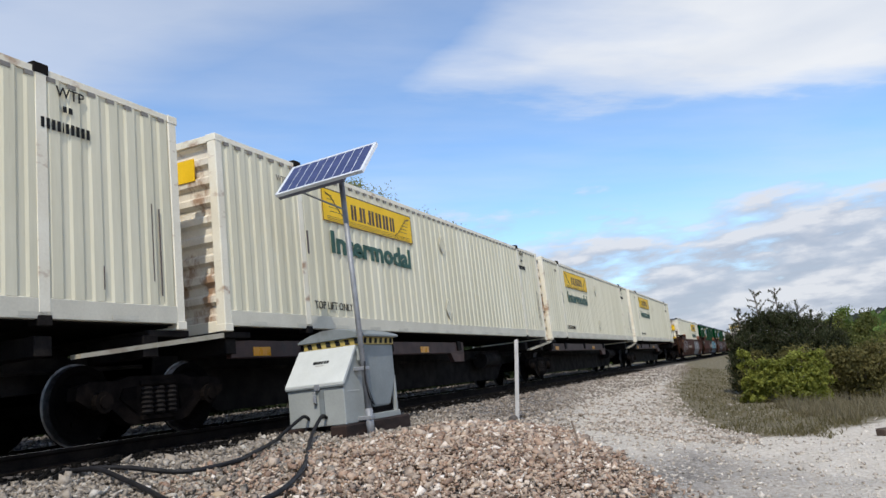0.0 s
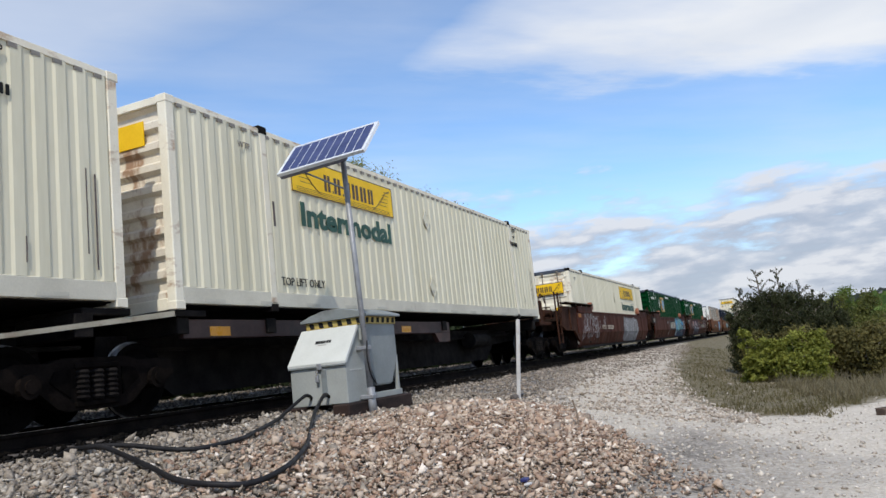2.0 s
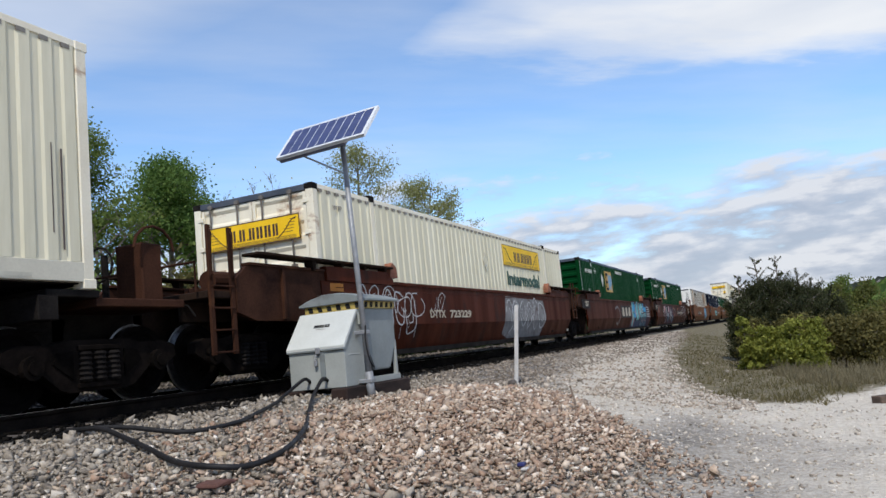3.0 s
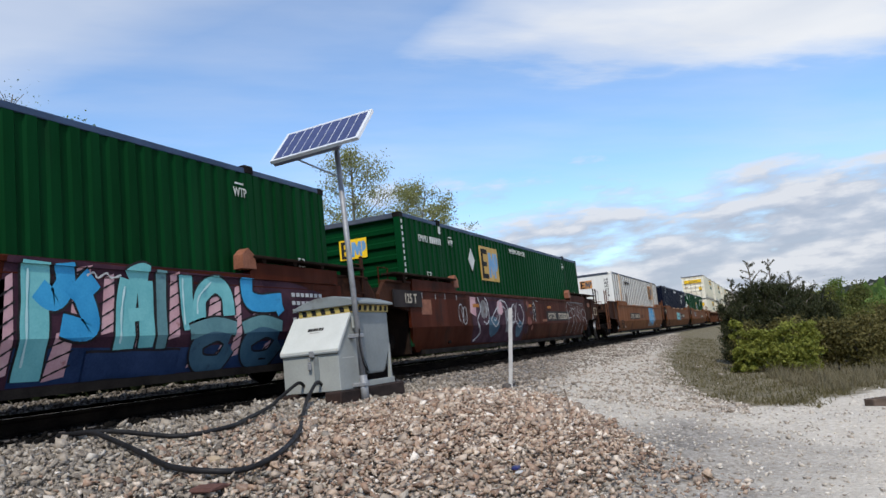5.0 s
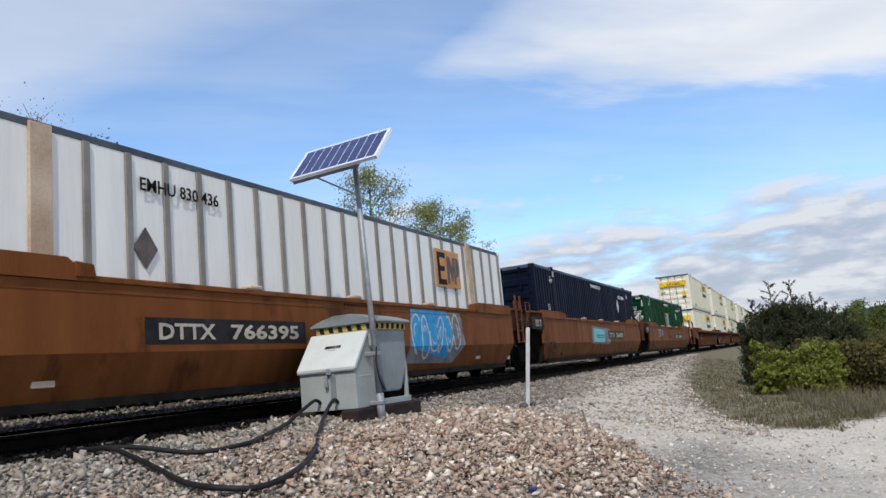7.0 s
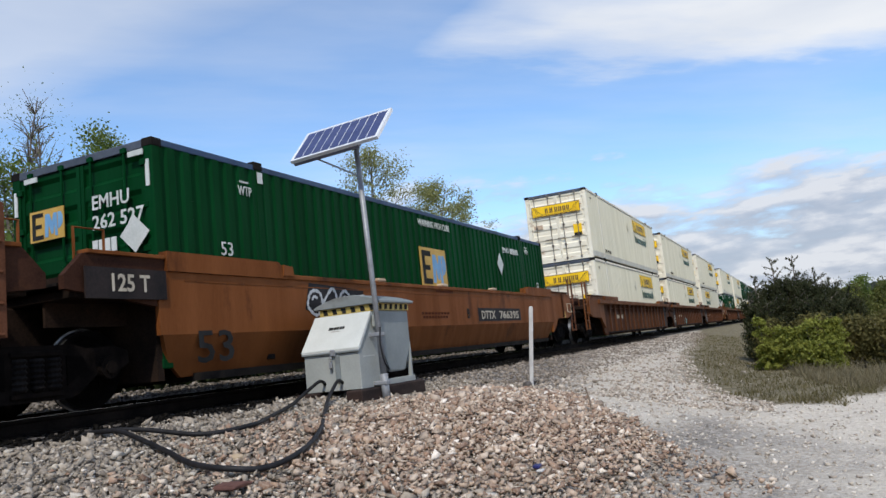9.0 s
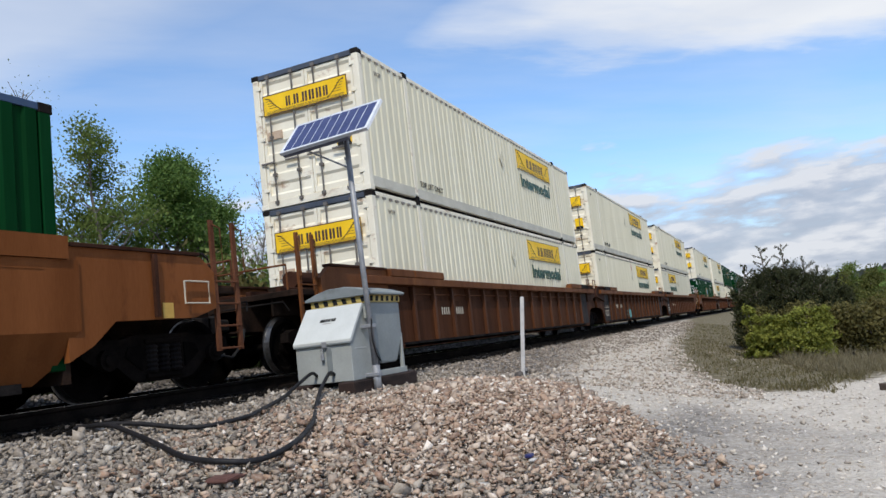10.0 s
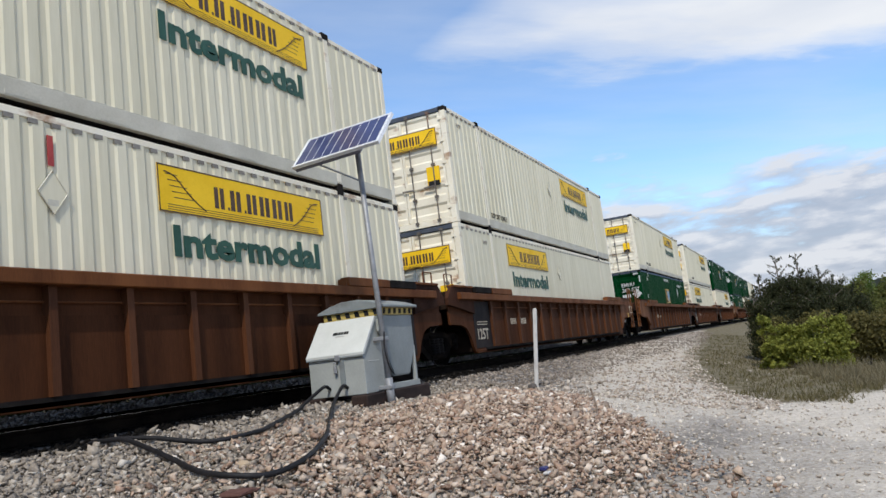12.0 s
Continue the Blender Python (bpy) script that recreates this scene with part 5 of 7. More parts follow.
def loops(car, x, z, w, h, count, colour, width, rng, ribbed=False):
    """A row of rounded outline letters that say nothing."""
    for i in range(count):
        cx, cw = x + w * (i + 0.5) / count, w / count
        zz = z + rng.uniform(-0.08, 0.08) * h
        ring = wobble(cx, zz, cw * rng.uniform(0.9, 1.25), h * rng.uniform(0.75, 1.0), rng, 9)
        ring = [(a, max(0.30, min(1.53, b))) for a, b in ring]
        first_pt = rng.randrange(9)
        ring = ring[first_pt:] + ring[:first_pt]
        stroke(car, ring[:rng.choice((6, 7, 9))] + (ring[:1] if i % 2 else []), width, colour, ribbed)
        inner = [(cx + (a - cx) * 0.45, zz + (b - zz) * 0.5) for a, b in ring[1:5]]
        stroke(car, inner, width * 0.8, colour, ribbed)


def paint_red_cars(cars):
    rng = random.Random(4)
    first, second, third = cars
    loops(first, 0.45, 1.04, 2.9, 0.98, 6, "white", 0.04, rng)
    loops(first, 0.75, 1.18, 3.0, 0.66, 5, "white", 0.03, rng)
    for i in range(9):
        x, z = 0.6 + i * 0.34, 0.72 + 0.12 * ((i * 5) % 3)
        stroke(first, [(x, z), (x + 0.01, z - 0.14), (x, z - 0.22 - 0.05 * (i % 3))], 0.018, "white", False, 0.012, "paint_drip")
    loops(first, 4.1, 1.25, 0.9, 0.5, 2, "white", 0.025, rng)
    flat_shape(first, "painted_panel", [(8.9, 0.45), (9.4, 0.32), (12.6, 0.30), (13.1, 0.9), (12.9, 1.40), (9.2, 1.48)], "grey")
    loops(first, 9.1, 0.95, 3.8, 0.95, 6, "white", 0.05, rng)
    car_number(first, "DTTX  723229", 3.9, 0.86, 2.75, 0.27, False)
    flat_shape(first, "orange_patch", [(0.12, 1.38), (0.55, 1.38), (0.55, 1.52), (0.12, 1.52)], "orange")
    # the second: a mark in white slabs, then large teal and blue forms
    flat_shape(second, "dark_field", [(7.0, 0.78), (9.95, 0.78), (9.95, 1.38), (7.0, 1.38)], "black")
    for x in (7.25, 8.08, 8.95):
        flat_shape(second, "slab", [(x + 0.08, 0.86), (x + 0.52, 0.86), (x + 0.60, 1.29), (x + 0.16, 1.29)], INK_DULL, False, 0.006)
        for zz in (0.92, 0.99, 1.06):
            flat_shape(second, "line", [(x - 0.06, zz), (x + 0.72, zz), (x + 0.73, zz + 0.02), (x - 0.05, zz + 0.02)], INK_DULL, False, 0.005)
    stroke(second, [(5.6, 1.2), (6.3, 1.3), (6.7, 0.9), (6.3, 0.5), (5.9, 0.6)], 0.10, "grey")
    flat_shape(second, "painted_field", [(9.55, 0.30), (15.6, 0.30), (15.75, 0.7), (15.6, 1.40), (14.9, 1.53), (13.8, 1.62), (9.9, 1.62), (9.75, 1.0)], "plum")
    flat_shape(second, "painted_field", [(9.97, 0.31), (14.7, 0.31), (14.6, 0.66), (12.4, 0.62), (9.97, 0.70)], "navy", False, 0.0045)
    # pink slabs with dark hatching between the letters
    for x, z0, z1, w in ((9.80, 0.40, 1.45, 0.16), (10.36, 0.34, 0.88, 0.30), (10.62, 0.95, 1.58, 0.30), (11.02, 0.80, 1.50, 0.22), (11.42, 0.62, 1.00, 0.20), (12.06, 0.72, 1.58, 0.22), (12.48, 0.36, 0.62, 0.2),
                         (12.78, 0.94, 1.30, 0.30), (13.30, 0.45, 1.46, 0.20), (13.70, 0.92, 1.12, 0.5), (13.0, 0.48, 0.68, 0.2), (14.0, 0.46, 0.66, 0.2)):
        flat_shape(second, "pink_form", [(x, z0), (x + w * 0.9, z0 + 0.04), (x + w, z1), (x + 0.08, z1 - 0.05)], "pink", False, 0.006)
        for k in range(int((z1 - z0) / 0.15)):
            zz = z0 + 0.07 + 0.15 * k
            stroke(second, [(x - 0.01, zz - 0.03), (x + w * 0.5, zz + 0.03), (x + w + 0.02, zz + 0.09)], 0.028, "black", False, 0.009)
    # letter-like forms: a broad stroke over a wider black one
    bold = [("teal", 0.34, [(10.17, 0.36), (10.18, 0.75), (10.20, 1.15), (10.22, 1.58)]), ("blue", 0.25, [(10.56, 1.58), (10.57, 1.36), (10.42, 1.18), (10.24, 1.30)]),
            ("blue", 0.27, [(10.95, 1.44), (10.74, 1.26), (10.66, 1.18)]), ("blue", 0.26, [(10.80, 1.22), (10.88, 0.98), (10.80, 0.86), (10.50, 0.92)]),
            ("teal", 0.30, [(11.36, 0.62), (11.38, 1.05), (11.46, 1.44)]), ("teal", 0.26, [(11.46, 1.44), (11.62, 1.52), (11.76, 1.50)]), ("teal", 0.25, [(11.70, 1.44), (11.70, 1.0), (11.70, 0.64)]), ("teal", 0.16, [(11.42, 1.02), (11.66, 1.04)]),
            ("grey_teal", 0.17, [(11.97, 1.58), (11.95, 1.1), (11.95, 0.62)]), ("teal", 0.24, [(12.40, 1.54), (12.40, 1.2), (12.44, 0.84)]),
            ("teal", 0.25, [(12.62, 0.92), (12.66, 1.26), (12.94, 1.44), (13.18, 1.32), (13.22, 1.02)]), ("slate", 0.24, [(13.24, 0.72), (12.96, 0.80), (12.62, 0.66), (12.68, 0.42), (13.06, 0.38), (13.26, 0.60)]),
            ("blue", 0.27, [(13.64, 1.56), (13.66, 1.28), (13.94, 1.20), (14.48, 1.24)]), ("blue", 0.20, [(14.36, 1.20), (14.44, 1.06)]),
            ("slate", 0.24, [(14.36, 0.76), (14.02, 0.82), (13.64, 0.66), (13.72, 0.42), (14.14, 0.40), (14.40, 0.62)]), ("grey_teal", 0.20, [(12.44, 0.80), (12.90, 0.90), (13.36, 0.84)]),
            ("grey_teal", 0.18, [(13.50, 0.84), (13.95, 0.94), (14.44, 0.86)]), ("navy", 0.30, [(10.85, 0.46), (11.3, 0.46), (11.9, 0.45), (12.3, 0.44)])]
    for i, (colour, width, line) in enumerate(bold):
        stroke(second, line, width + 0.06, "black", False, 0.0105 + 0.0004 * i)
        stroke(second, line, width, colour, False, 0.0125 + 0.0004 * i, "painted_form")
    for line in ([(10.08, 0.5), (10.09, 1.0), (10.12, 1.5)], [(11.29, 0.7), (11.31, 1.05), (11.38, 1.36)], [(12.34, 0.9), (12.33, 1.3), (12.34, 1.5)], [(12.58, 1.04), (12.62, 1.26), (12.88, 1.47)]):
        stroke(second, line, 0.035, "pale_teal", False, 0.0215, "highlight_stroke")
    stroke(second, [(10.85, 1.46), (10.95, 1.50), (11.0, 1.44), (11.12, 1.50), (11.2, 1.45), (11.34, 1.49)], 0.03, "white", False, 0.016)
    for k in range(5):
        box_z = 1.32 - k * 0.13
        bm = bmesh.new()
        for j in range(7):
            box(bm, 14.75 + j * 0.13, 14.84 + j * 0.13, -0.001, 0.001, box_z, box_z + 0.06)
        part("small_print", onto_side(bm, False, 0.016), PAINT["white"], second)
    # the third: grey field, white strokes
    flat_shape(third, "painted_panel", [(3.5, 0.35), (7.7, 0.30), (8.0, 0.9), (7.9, 1.52), (3.9, 1.53), (3.4, 1.0)], "plum")
    for x, z, w, h, colour in ((4.3, 1.2, 0.7, 0.5, "grey"), (5.0, 0.75, 0.9, 0.6, "slate"), (5.6, 1.25, 0.6, 0.4, "pink"), (6.3, 0.9, 0.8, 0.8, "grey"), (7.1, 1.2, 0.6, 0.5, "plum"), (7.3, 0.65, 0.7, 0.5, "slate")):
        flat_shape(third, "painted_form", wobble(x, z, w, h, rng, 11), colour, False, 0.005)
    flat_shape(third, "pink_form", [(3.3, 1.1), (3.7, 1.0), (3.75, 1.5), (3.35, 1.5)], "pink", False, 0.006)
    loops(third, 4.0, 1.1, 3.7, 0.8, 5, "white", 0.05, rng)
    for x, z, w, h, colour in ((8.25, 1.36, 0.34, 0.28, "rose"), (8.52, 1.34, 0.36, 0.10, "orange"), (8.55, 1.12, 0.40, 0.12, "plum"), (8.30, 0.86, 0.55, 0.26, "rose"), (8.05, 0.60, 0.4, 0.3, "plum"), (8.62, 0.66, 0.22, 0.16, "rose"), (8.1, 1.28, 0.18, 0.28, "black")):
        flat_shape(third, "painted_form", wobble(x, z, w, h, rng, 9), colour, False, 0.010)
    flat_shape(third, "dark_spot", wobble(8.96, 1.20, 0.36, 0.66, rng), "black", False, 0.004)
    stroke(third, [(8.75, 0.88), (8.82, 1.2), (8.90, 1.46), (9.13, 1.26)], 0.028, "white", False, 0.008)
    stroke(third, [(8.99, 0.84), (8.97, 1.2), (8.95, 1.48)], 0.028, "white", False, 0.009)
    stroke(third, [(8.80, 1.18), (8.9, 1.22), (9.0, 1.20)], 0.024, "white", False, 0.010)
    stroke(third, [(9.20, 1.52), (9.27, 1.48), (9.33, 1.51), (9.40, 1.45)], 0.02, "white", False, 0.010)
    flat_shape(third, "orange_patch", [(10.55, 1.28), (11.0, 1.28), (11.0, 1.36), (10.55, 1.36)], "orange", False, 0.006)
    flat_shape(third, "orange_patch", [(9.85, 0.84), (10.36, 0.84), (10.36, 0.92), (9.85, 0.92)], GUIDE_RUST, False, 0.006)
    stroke(third, [(3.9, 1.5), (4.05, 1.2), (3.75, 0.9), (4.0, 0.6), (3.6, 0.4)], 0.06, "white")
    loops(third, 2.55, 1.05, 0.5, 0.5, 2, "white", 0.03, rng)
    outline_letters = (((13.2, 0.41), (13.3, 0.8), (13.42, 0.94), (13.83, 0.98)), ((13.37, 0.92), (13.19, 1.27), (13.27, 1.46), (13.47, 1.54), (13.71, 1.41), (13.73, 1.25)),
                       ((13.54, 1.16), (13.71, 1.22), (14.06, 1.06), (14.08, 0.89), (13.85, 0.38)), ((13.67, 1.53), (13.87, 1.54), (14.05, 1.45), (14.08, 1.33)), ((13.88, 1.22), (14.07, 1.32), (14.39, 1.2), (14.32, 1.08), (14.06, 1.01)))
    outline_letters += (((14.06, 1.53), (14.34, 1.53), (14.42, 1.45), (14.41, 1.14)), ((14.06, 1.01), (14.32, 1.03), (14.52, 0.81), (14.51, 0.63), (14.39, 0.35)),
                        ((14.47, 1.53), (14.81, 1.54), (14.95, 1.44), (14.88, 1.21), (15.14, 1.12), (14.74, 1.04), (14.57, 1.11), (14.61, 1.37)), ((14.86, 1.02), (15.05, 0.88), (15.11, 0.65), (15.03, 0.4)))
    outline_letters += (((14.88, 1.53), (15.16, 1.53), (15.27, 1.4), (15.24, 0.84)), ((15.24, 1.53), (15.52, 1.46), (15.5, 1.2), (15.46, 1.05), (15.76, 0.79), (15.66, 0.37)),
                        ((15.55, 1.53), (15.78, 1.54), (15.9, 1.34)), ((15.5, 1.20), (15.85, 1.30), (16.15, 1.14), (16.15, 0.96)), ((15.7, 0.95), (16.0, 0.96), (16.2, 0.74), (16.15, 0.45)))
    for i, line in enumerate(outline_letters):
        stroke(third, line, 0.032, "white", False, 0.008 + 0.0005 * i)
    flat_shape(third, "orange_patch", [(3.5, 1.24), (3.95, 1.24), (3.95, 1.33), (3.5, 1.33)], "orange", False, 0.012)
    flat_shape(third, "orange_patch", [(0.42, 1.05), (0.95, 1.05), (0.95, 1.38), (0.42, 1.38)], GUIDE_RUST)
    car_number(third, "DTTX  723229", 10.35, 0.86, 3.2, 0.33)
    for x in (0.48, 1.2, 1.75, 2.45):
        flat_shape(third, "tick_mark", [(x, 1.40), (x + 0.03, 1.40), (x + 0.03, 1.52), (x, 1.52)], "white", False, 0.006)


def paint_orange_cars(cars):
    rng = random.Random(6)
    first, second, third = cars
    car_number(first, "DTTX  766395", 3.28, 0.87, 3.25, 0.32)
    stencil(first, "A", 7.15, 0.92, 0.24, INK_BLACK)
    flat_shape(first, "painted_panel", [(10.0, 0.45), (12.3, 0.40), (12.9, 0.8), (12.7, 1.5), (10.2, 1.53)], "grey")
    flat_shape(first, "painted_panel", [(10.15, 0.75), (11.9, 0.50), (12.2, 1.1), (11.9, 1.52), (10.2, 1.53)], "blue", False, 0.005)
    loops(first, 10.2, 1.0, 2.4, 0.95, 6, "white", 0.06, rng)
    car_number(second, "DTTX  766395", 9.0, 0.90, 3.2, 0.32)
    flat_shape(second, "painted_panel", [(6.1, 0.72), (9.3, 0.68), (9.4, 1.3), (6.3, 1.4)], "grey")
    flat_shape(second, "painted_panel", [(6.4, 0.80), (8.2, 0.75), (8.4, 1.25), (6.5, 1.32)], "teal", False, 0.005)
    car_number(third, "DTTX  766395", 9.95, 0.85, 3.1, 0.32)
    stencil(third, "B", 9.25, 0.93, 0.23, INK_BLACK)
    flat_shape(third, "painted_panel", [(2.85, 1.1), (3.3, 0.98), (4.7, 1.0), (4.65, 1.45), (3.0, 1.52)], "black")
    loops(third, 2.9, 1.24, 1.8, 0.42, 4, "white", 0.07, rng)
    for car in cars:
        stencil(car, "53", 0.42, 0.42, 0.42, INK_BLACK, width=0.72)
        bm = bmesh.new()
        for j, (x0, x1, zz) in enumerate(((6.9, 8.3, 1.02), (6.95, 8.2, 0.94), (7.7, 8.6, 1.49))):
            for i in range(9):
                w = (x1 - x0) / 9
                box(bm, x0 + i * w, x0 + i * w + w * 0.7, -0.001, 0.001, zz, zz + 0.045)
        part("small_print", onto_side(bm, False, 0.006), CAR_RED, car)
        for x in (8.0, 11.05, 5.2):
            part("pad", box(bmesh.new(), x, x + 0.30, TRACK - 1.45, TRACK - 1.30, 1.626, 1.69, 0.02), RUSTY_POST, car, "pale worn pad on the top chord")


def paint_brown_cars(cars):
    rng = random.Random(8)
    for i, car in enumerate(cars):
        number_bars(car, 2.40, 0.78, 1.45, 0.24)
        if i % 3:
            stencil(car, "125T", 0.09, 0.50, 0.26, INK_DULL, True, 0.74)
            for zz in (0.84, 0.90):
                part("small_print", onto_side(box(bmesh.new(), 0.18, 0.82, -0.001, 0.001, zz, zz + 0.02), True, 0.006), INK_DULL, car)
        if i == 1:
            flat_shape(car, "paint_patch", wobble(5.48, 0.56, 1.12, 0.52, rng, 18), "black", True, 0.004, "black sprayed ground")
            part("paint_letters", onto_side(moved(lettering("SINUS", 0.36, 0.98, 0.001, 0.022), 4.99, 0, 0.37), True, 0.008), PAINT["teal"], car, "pale green sprayed letters")
        if i == 0:
            flat_shape(car, "tack_plate", [(14.05, 0.55), (14.35, 0.55), (14.35, 0.85), (14.05, 0.85)], "grey", True)


def spine_unit(x0, label, first, last):
    """One platform of a spine car: a slim centre sill, a side platform, end saddles."""
    root = new("spine_car")
    tagged(root, label, "spine car", "cars of the train")
    part("centre_sill", prism(bmesh.new(), [(-1.3, 1.05), (-1.2, 0.72), (0.3, 0.62), (0.9, 0.20), (LENGTH - 2.6, 0.20), (LENGTH - 2.0, 0.62), (LENGTH + 0.35, 0.72), (LENGTH + 0.4, 1.05)],
                              TRACK - 0.32, TRACK + 0.32), DARK_STEEL, root)
    for s in (-1, 1):
        y0, y1 = sorted((TRACK + s * 1.16, TRACK + s * 1.06))
        part("side_sill", box(bmesh.new(), 0.25, 9.05, y0, y1, 0.92, 1.18, 0.01), SILL_BROWN, root)
        for x in (0.75, 6.55):
            part("reflector", box(bmesh.new(), x, x + 0.42, *sorted((TRACK + s * 1.166, TRACK + s * 1.155)), 0.95, 1.08), REFLECTOR, root, "amber reflector")
        part("side_step", prism(bmesh.new(), [(8.2, 0.92), (8.4, 0.72), (9.0, 0.72), (9.04, 0.92)], y0, y1), SILL_BROWN, root)
        part("end_arm", box(bmesh.new(), LENGTH - 0.7, LENGTH - 0.45, *sorted((TRACK + s * 0.3, TRACK + s * 1.25)), 0.95, 1.22, 0.01), DARK_STEEL, root)
    for x in (0.1, 2.0, 5.0, 8.6, 14.0):
        part("cross_arm", box(bmesh.new(), x, x + 0.22, TRACK - 1.2, TRACK + 1.2, 0.98, 1.20, 0.01), DARK_STEEL, root)
    part("brake_reservoir", rod(bmesh.new(), (11.5, TRACK - 0.62, 0.75), (12.7, TRACK - 0.62, 0.75), 0.21, 14), DARK_STEEL, root)
    part("brake_pipe", tube(bmesh.new(), [(0.3, TRACK - 0.5, 0.85), (5, TRACK - 0.48, 0.80), (11, TRACK - 0.5, 0.82), (LENGTH, TRACK - 0.5, 0.9)], 0.03, 6), DARK_STEEL, root)
    for x in (0.25, LENGTH - 0.25):
        part("deck_end", box(bmesh.new(), x - 0.35, x + 0.35, TRACK - 1.25, TRACK + 1.25, 1.20, 1.285, 0.01), DARK_STEEL, root)
    # the pale apron under the leading end
    part("apron", prism(bmesh.new(), [(-2.4, 0.95), (-2.4, 1.0), (0.0, 1.27), (0.0, 1.20)], TRACK - 1.26, TRACK - 1.10), APRON, root, "pale sloping apron")
    truck(root, -1.1)
    if last:
        coupler(root, LENGTH + 1.5, 1, DARK_STEEL)
        stand = part("brake_stand", box(bmesh.new(), LENGTH + 0.95, LENGTH + 1.30, TRACK - 1.05, TRACK - 0.60, 1.20, 1.95, 0.02), END_BROWN, root)
        part("hoop", tube(bmesh.new(), [(LENGTH + 1.12 + 0.34 * math.cos(k * 0.5236), TRACK - 1.10, 1.86 + 0.30 * math.sin(k * 0.5236)) for k in range(7)], 0.02, 6), END_BROWN, stand)
        part("end_deck", box(bmesh.new(), LENGTH + 0.05, LENGTH + 1.45, TRACK - 1.25, TRACK + 1.25, 1.10, 1.20, 0.01), END_BROWN, root)
        truck(root, LENGTH + 0.2)
    MOVING.append((root, x0, 0.0, 0.0))
    return root


def build_train():
    cream = "cream-white corrugated steel container with yellow sign and green lettering"
    for i, x in enumerate((-8.40, 8.53, 25.37, 42.33)):
        spine_unit(x, "dark steel spine car platform carrying one white container", i == 0, i == 3)
        container("white_ribbed", x, 1.29, "cream-white corrugated steel container on a low spine car")
    # oxide red wells
    cars = []
    for i, (x, style, what) in enumerate(((63.11, "white_doors", cream), (82.29, "green_ribbed", "dark green corrugated container with square yellow emblem"),
                                          (101.47, "green_ribbed", "dark green corrugated container with emblem and ribbed end wall"))):
        cars.append(well_unit(x, False, CAR_RED, "rusty oxide red well car with painted scrawls on its side", i == 0, i == 2, i))
        container(style, x, 0.385, what, ("side", "door") if i == 0 else ())
    paint_red_cars(cars)
    # faded orange wells
    cars = []
    for i, (x, style, what) in enumerate(((125.20, "panel", "white flat-panelled container with grey upright posts"), (144.38, "navy", "dark navy blue corrugated container"),
                                          (163.58, "green_doors", "dark green corrugated container with doors and white placard"))):
        cars.append(well_unit(x, False, CAR_ORANGE, "faded orange well car with stencilled side", i == 0, i == 2, i))
        container(style, x, 0.385, what, ())
    paint_orange_cars(cars)
    # brown ribbed wells with two layers
    cars = []
    rows = [(186.85, "white_doors", "white_doors"), (206.07, "white_doors", "white_doors"), (225.27, "white_box", "white_doors"),
            (248.20, "green_doors", "white_doors"), (267.40, "white_ribbed", "white_doors"), (286.60, "white_doors", "green_doors"),
            (309.50, "green_doors", "green_doors"), (328.70, "white_doors", "green_doors"), (347.90, "green_doors", "white_doors")]
    for i, (x, low, high) in enumerate(rows):
        cars.append(well_unit(x, True, CAR_BROWN, "brown ribbed well car carrying two stacked containers", i % 3 == 0, i % 3 == 2, i))
        for style, base in ((low, 0.42), (high, 3.335)):
            where = "the well" if base < 1 else "another container"
            what = {"g": "dark green corrugated container stacked in ", "w": "cream-white corrugated container with yellow sign in "}[style[0]] if base < 1 else \
                   {"g": "dark green corrugated container stacked on ", "w": "cream-white corrugated container with yellow sign on "}[style[0]]
            container(style, x, base, what + where, ("side", "door") if style[0] == "w" else ())
    paint_brown_cars(cars[:6])


build_train()


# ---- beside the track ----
# three greys: palest on the lid, darkest on the tank
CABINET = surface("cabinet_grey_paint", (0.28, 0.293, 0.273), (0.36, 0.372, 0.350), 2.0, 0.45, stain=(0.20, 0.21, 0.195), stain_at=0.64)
LID = surface("lid_pale_grey", (0.49, 0.50, 0.465), (0.58, 0.59, 0.555), 2.0, 0.4, stain=(0.36, 0.36, 0.34), stain_at=0.66)
HOPPER = surface("tank_dark_grey", (0.165, 0.185, 0.185), (0.23, 0.25, 0.25), 2.0, 0.45, stain=(0.12, 0.12, 0.115), stain_at=0.62)
GALVANISED = surface("galvanised_steel", (0.20, 0.205, 0.215), (0.31, 0.315, 0.325), 6.0, 0.5, 0.25, grain=25)
STRIPE = surface("warning_yellow", (0.40, 0.29, 0.07), (0.50, 0.38, 0.11), 4.0, 0.55, stain=(0.24, 0.19, 0.08), stain_at=0.60)
TIMBER = surface("oily_timber", (0.012, 0.008, 0.007), (0.040, 0.023, 0.018), 2.5, 0.8, stretch=(1, 1, 3), bump=0.005, spec=0.25)
RUBBER = surface("black_hose", (0.006, 0.006, 0.007), (0.018, 0.017, 0.019), 5.0, 0.6, spec=0.25)
STAKE = surface("white_stake", (0.46, 0.44, 0.42), (0.60, 0.575, 0.545), 6.0, 0.55, stain=(0.34, 0.31, 0.28), stain_at=0.6, stain_scale=5)
CELL = surface("solar_cell", (0.030, 0.040, 0.115), (0.050, 0.062, 0.16), 2.0, 0.16)
WHITE_BACK = surface("panel_backsheet", (0.72, 0.73, 0.76), (0.80, 0.81, 0.83), 3.0, 0.35)
FRAME_WHITE = surface("panel_rim_aluminium", (0.70, 0.71, 0.73), (0.82, 0.83, 0.84), 3.0, 0.3, 0.2)
UNDER = surface("panel_underside", (0.10, 0.10, 0.13), (0.16, 0.16, 0.19), 3.0, 0.6)


def along(a, b, k):
    return Vector(a) + (Vector(b) - Vector(a)) * k


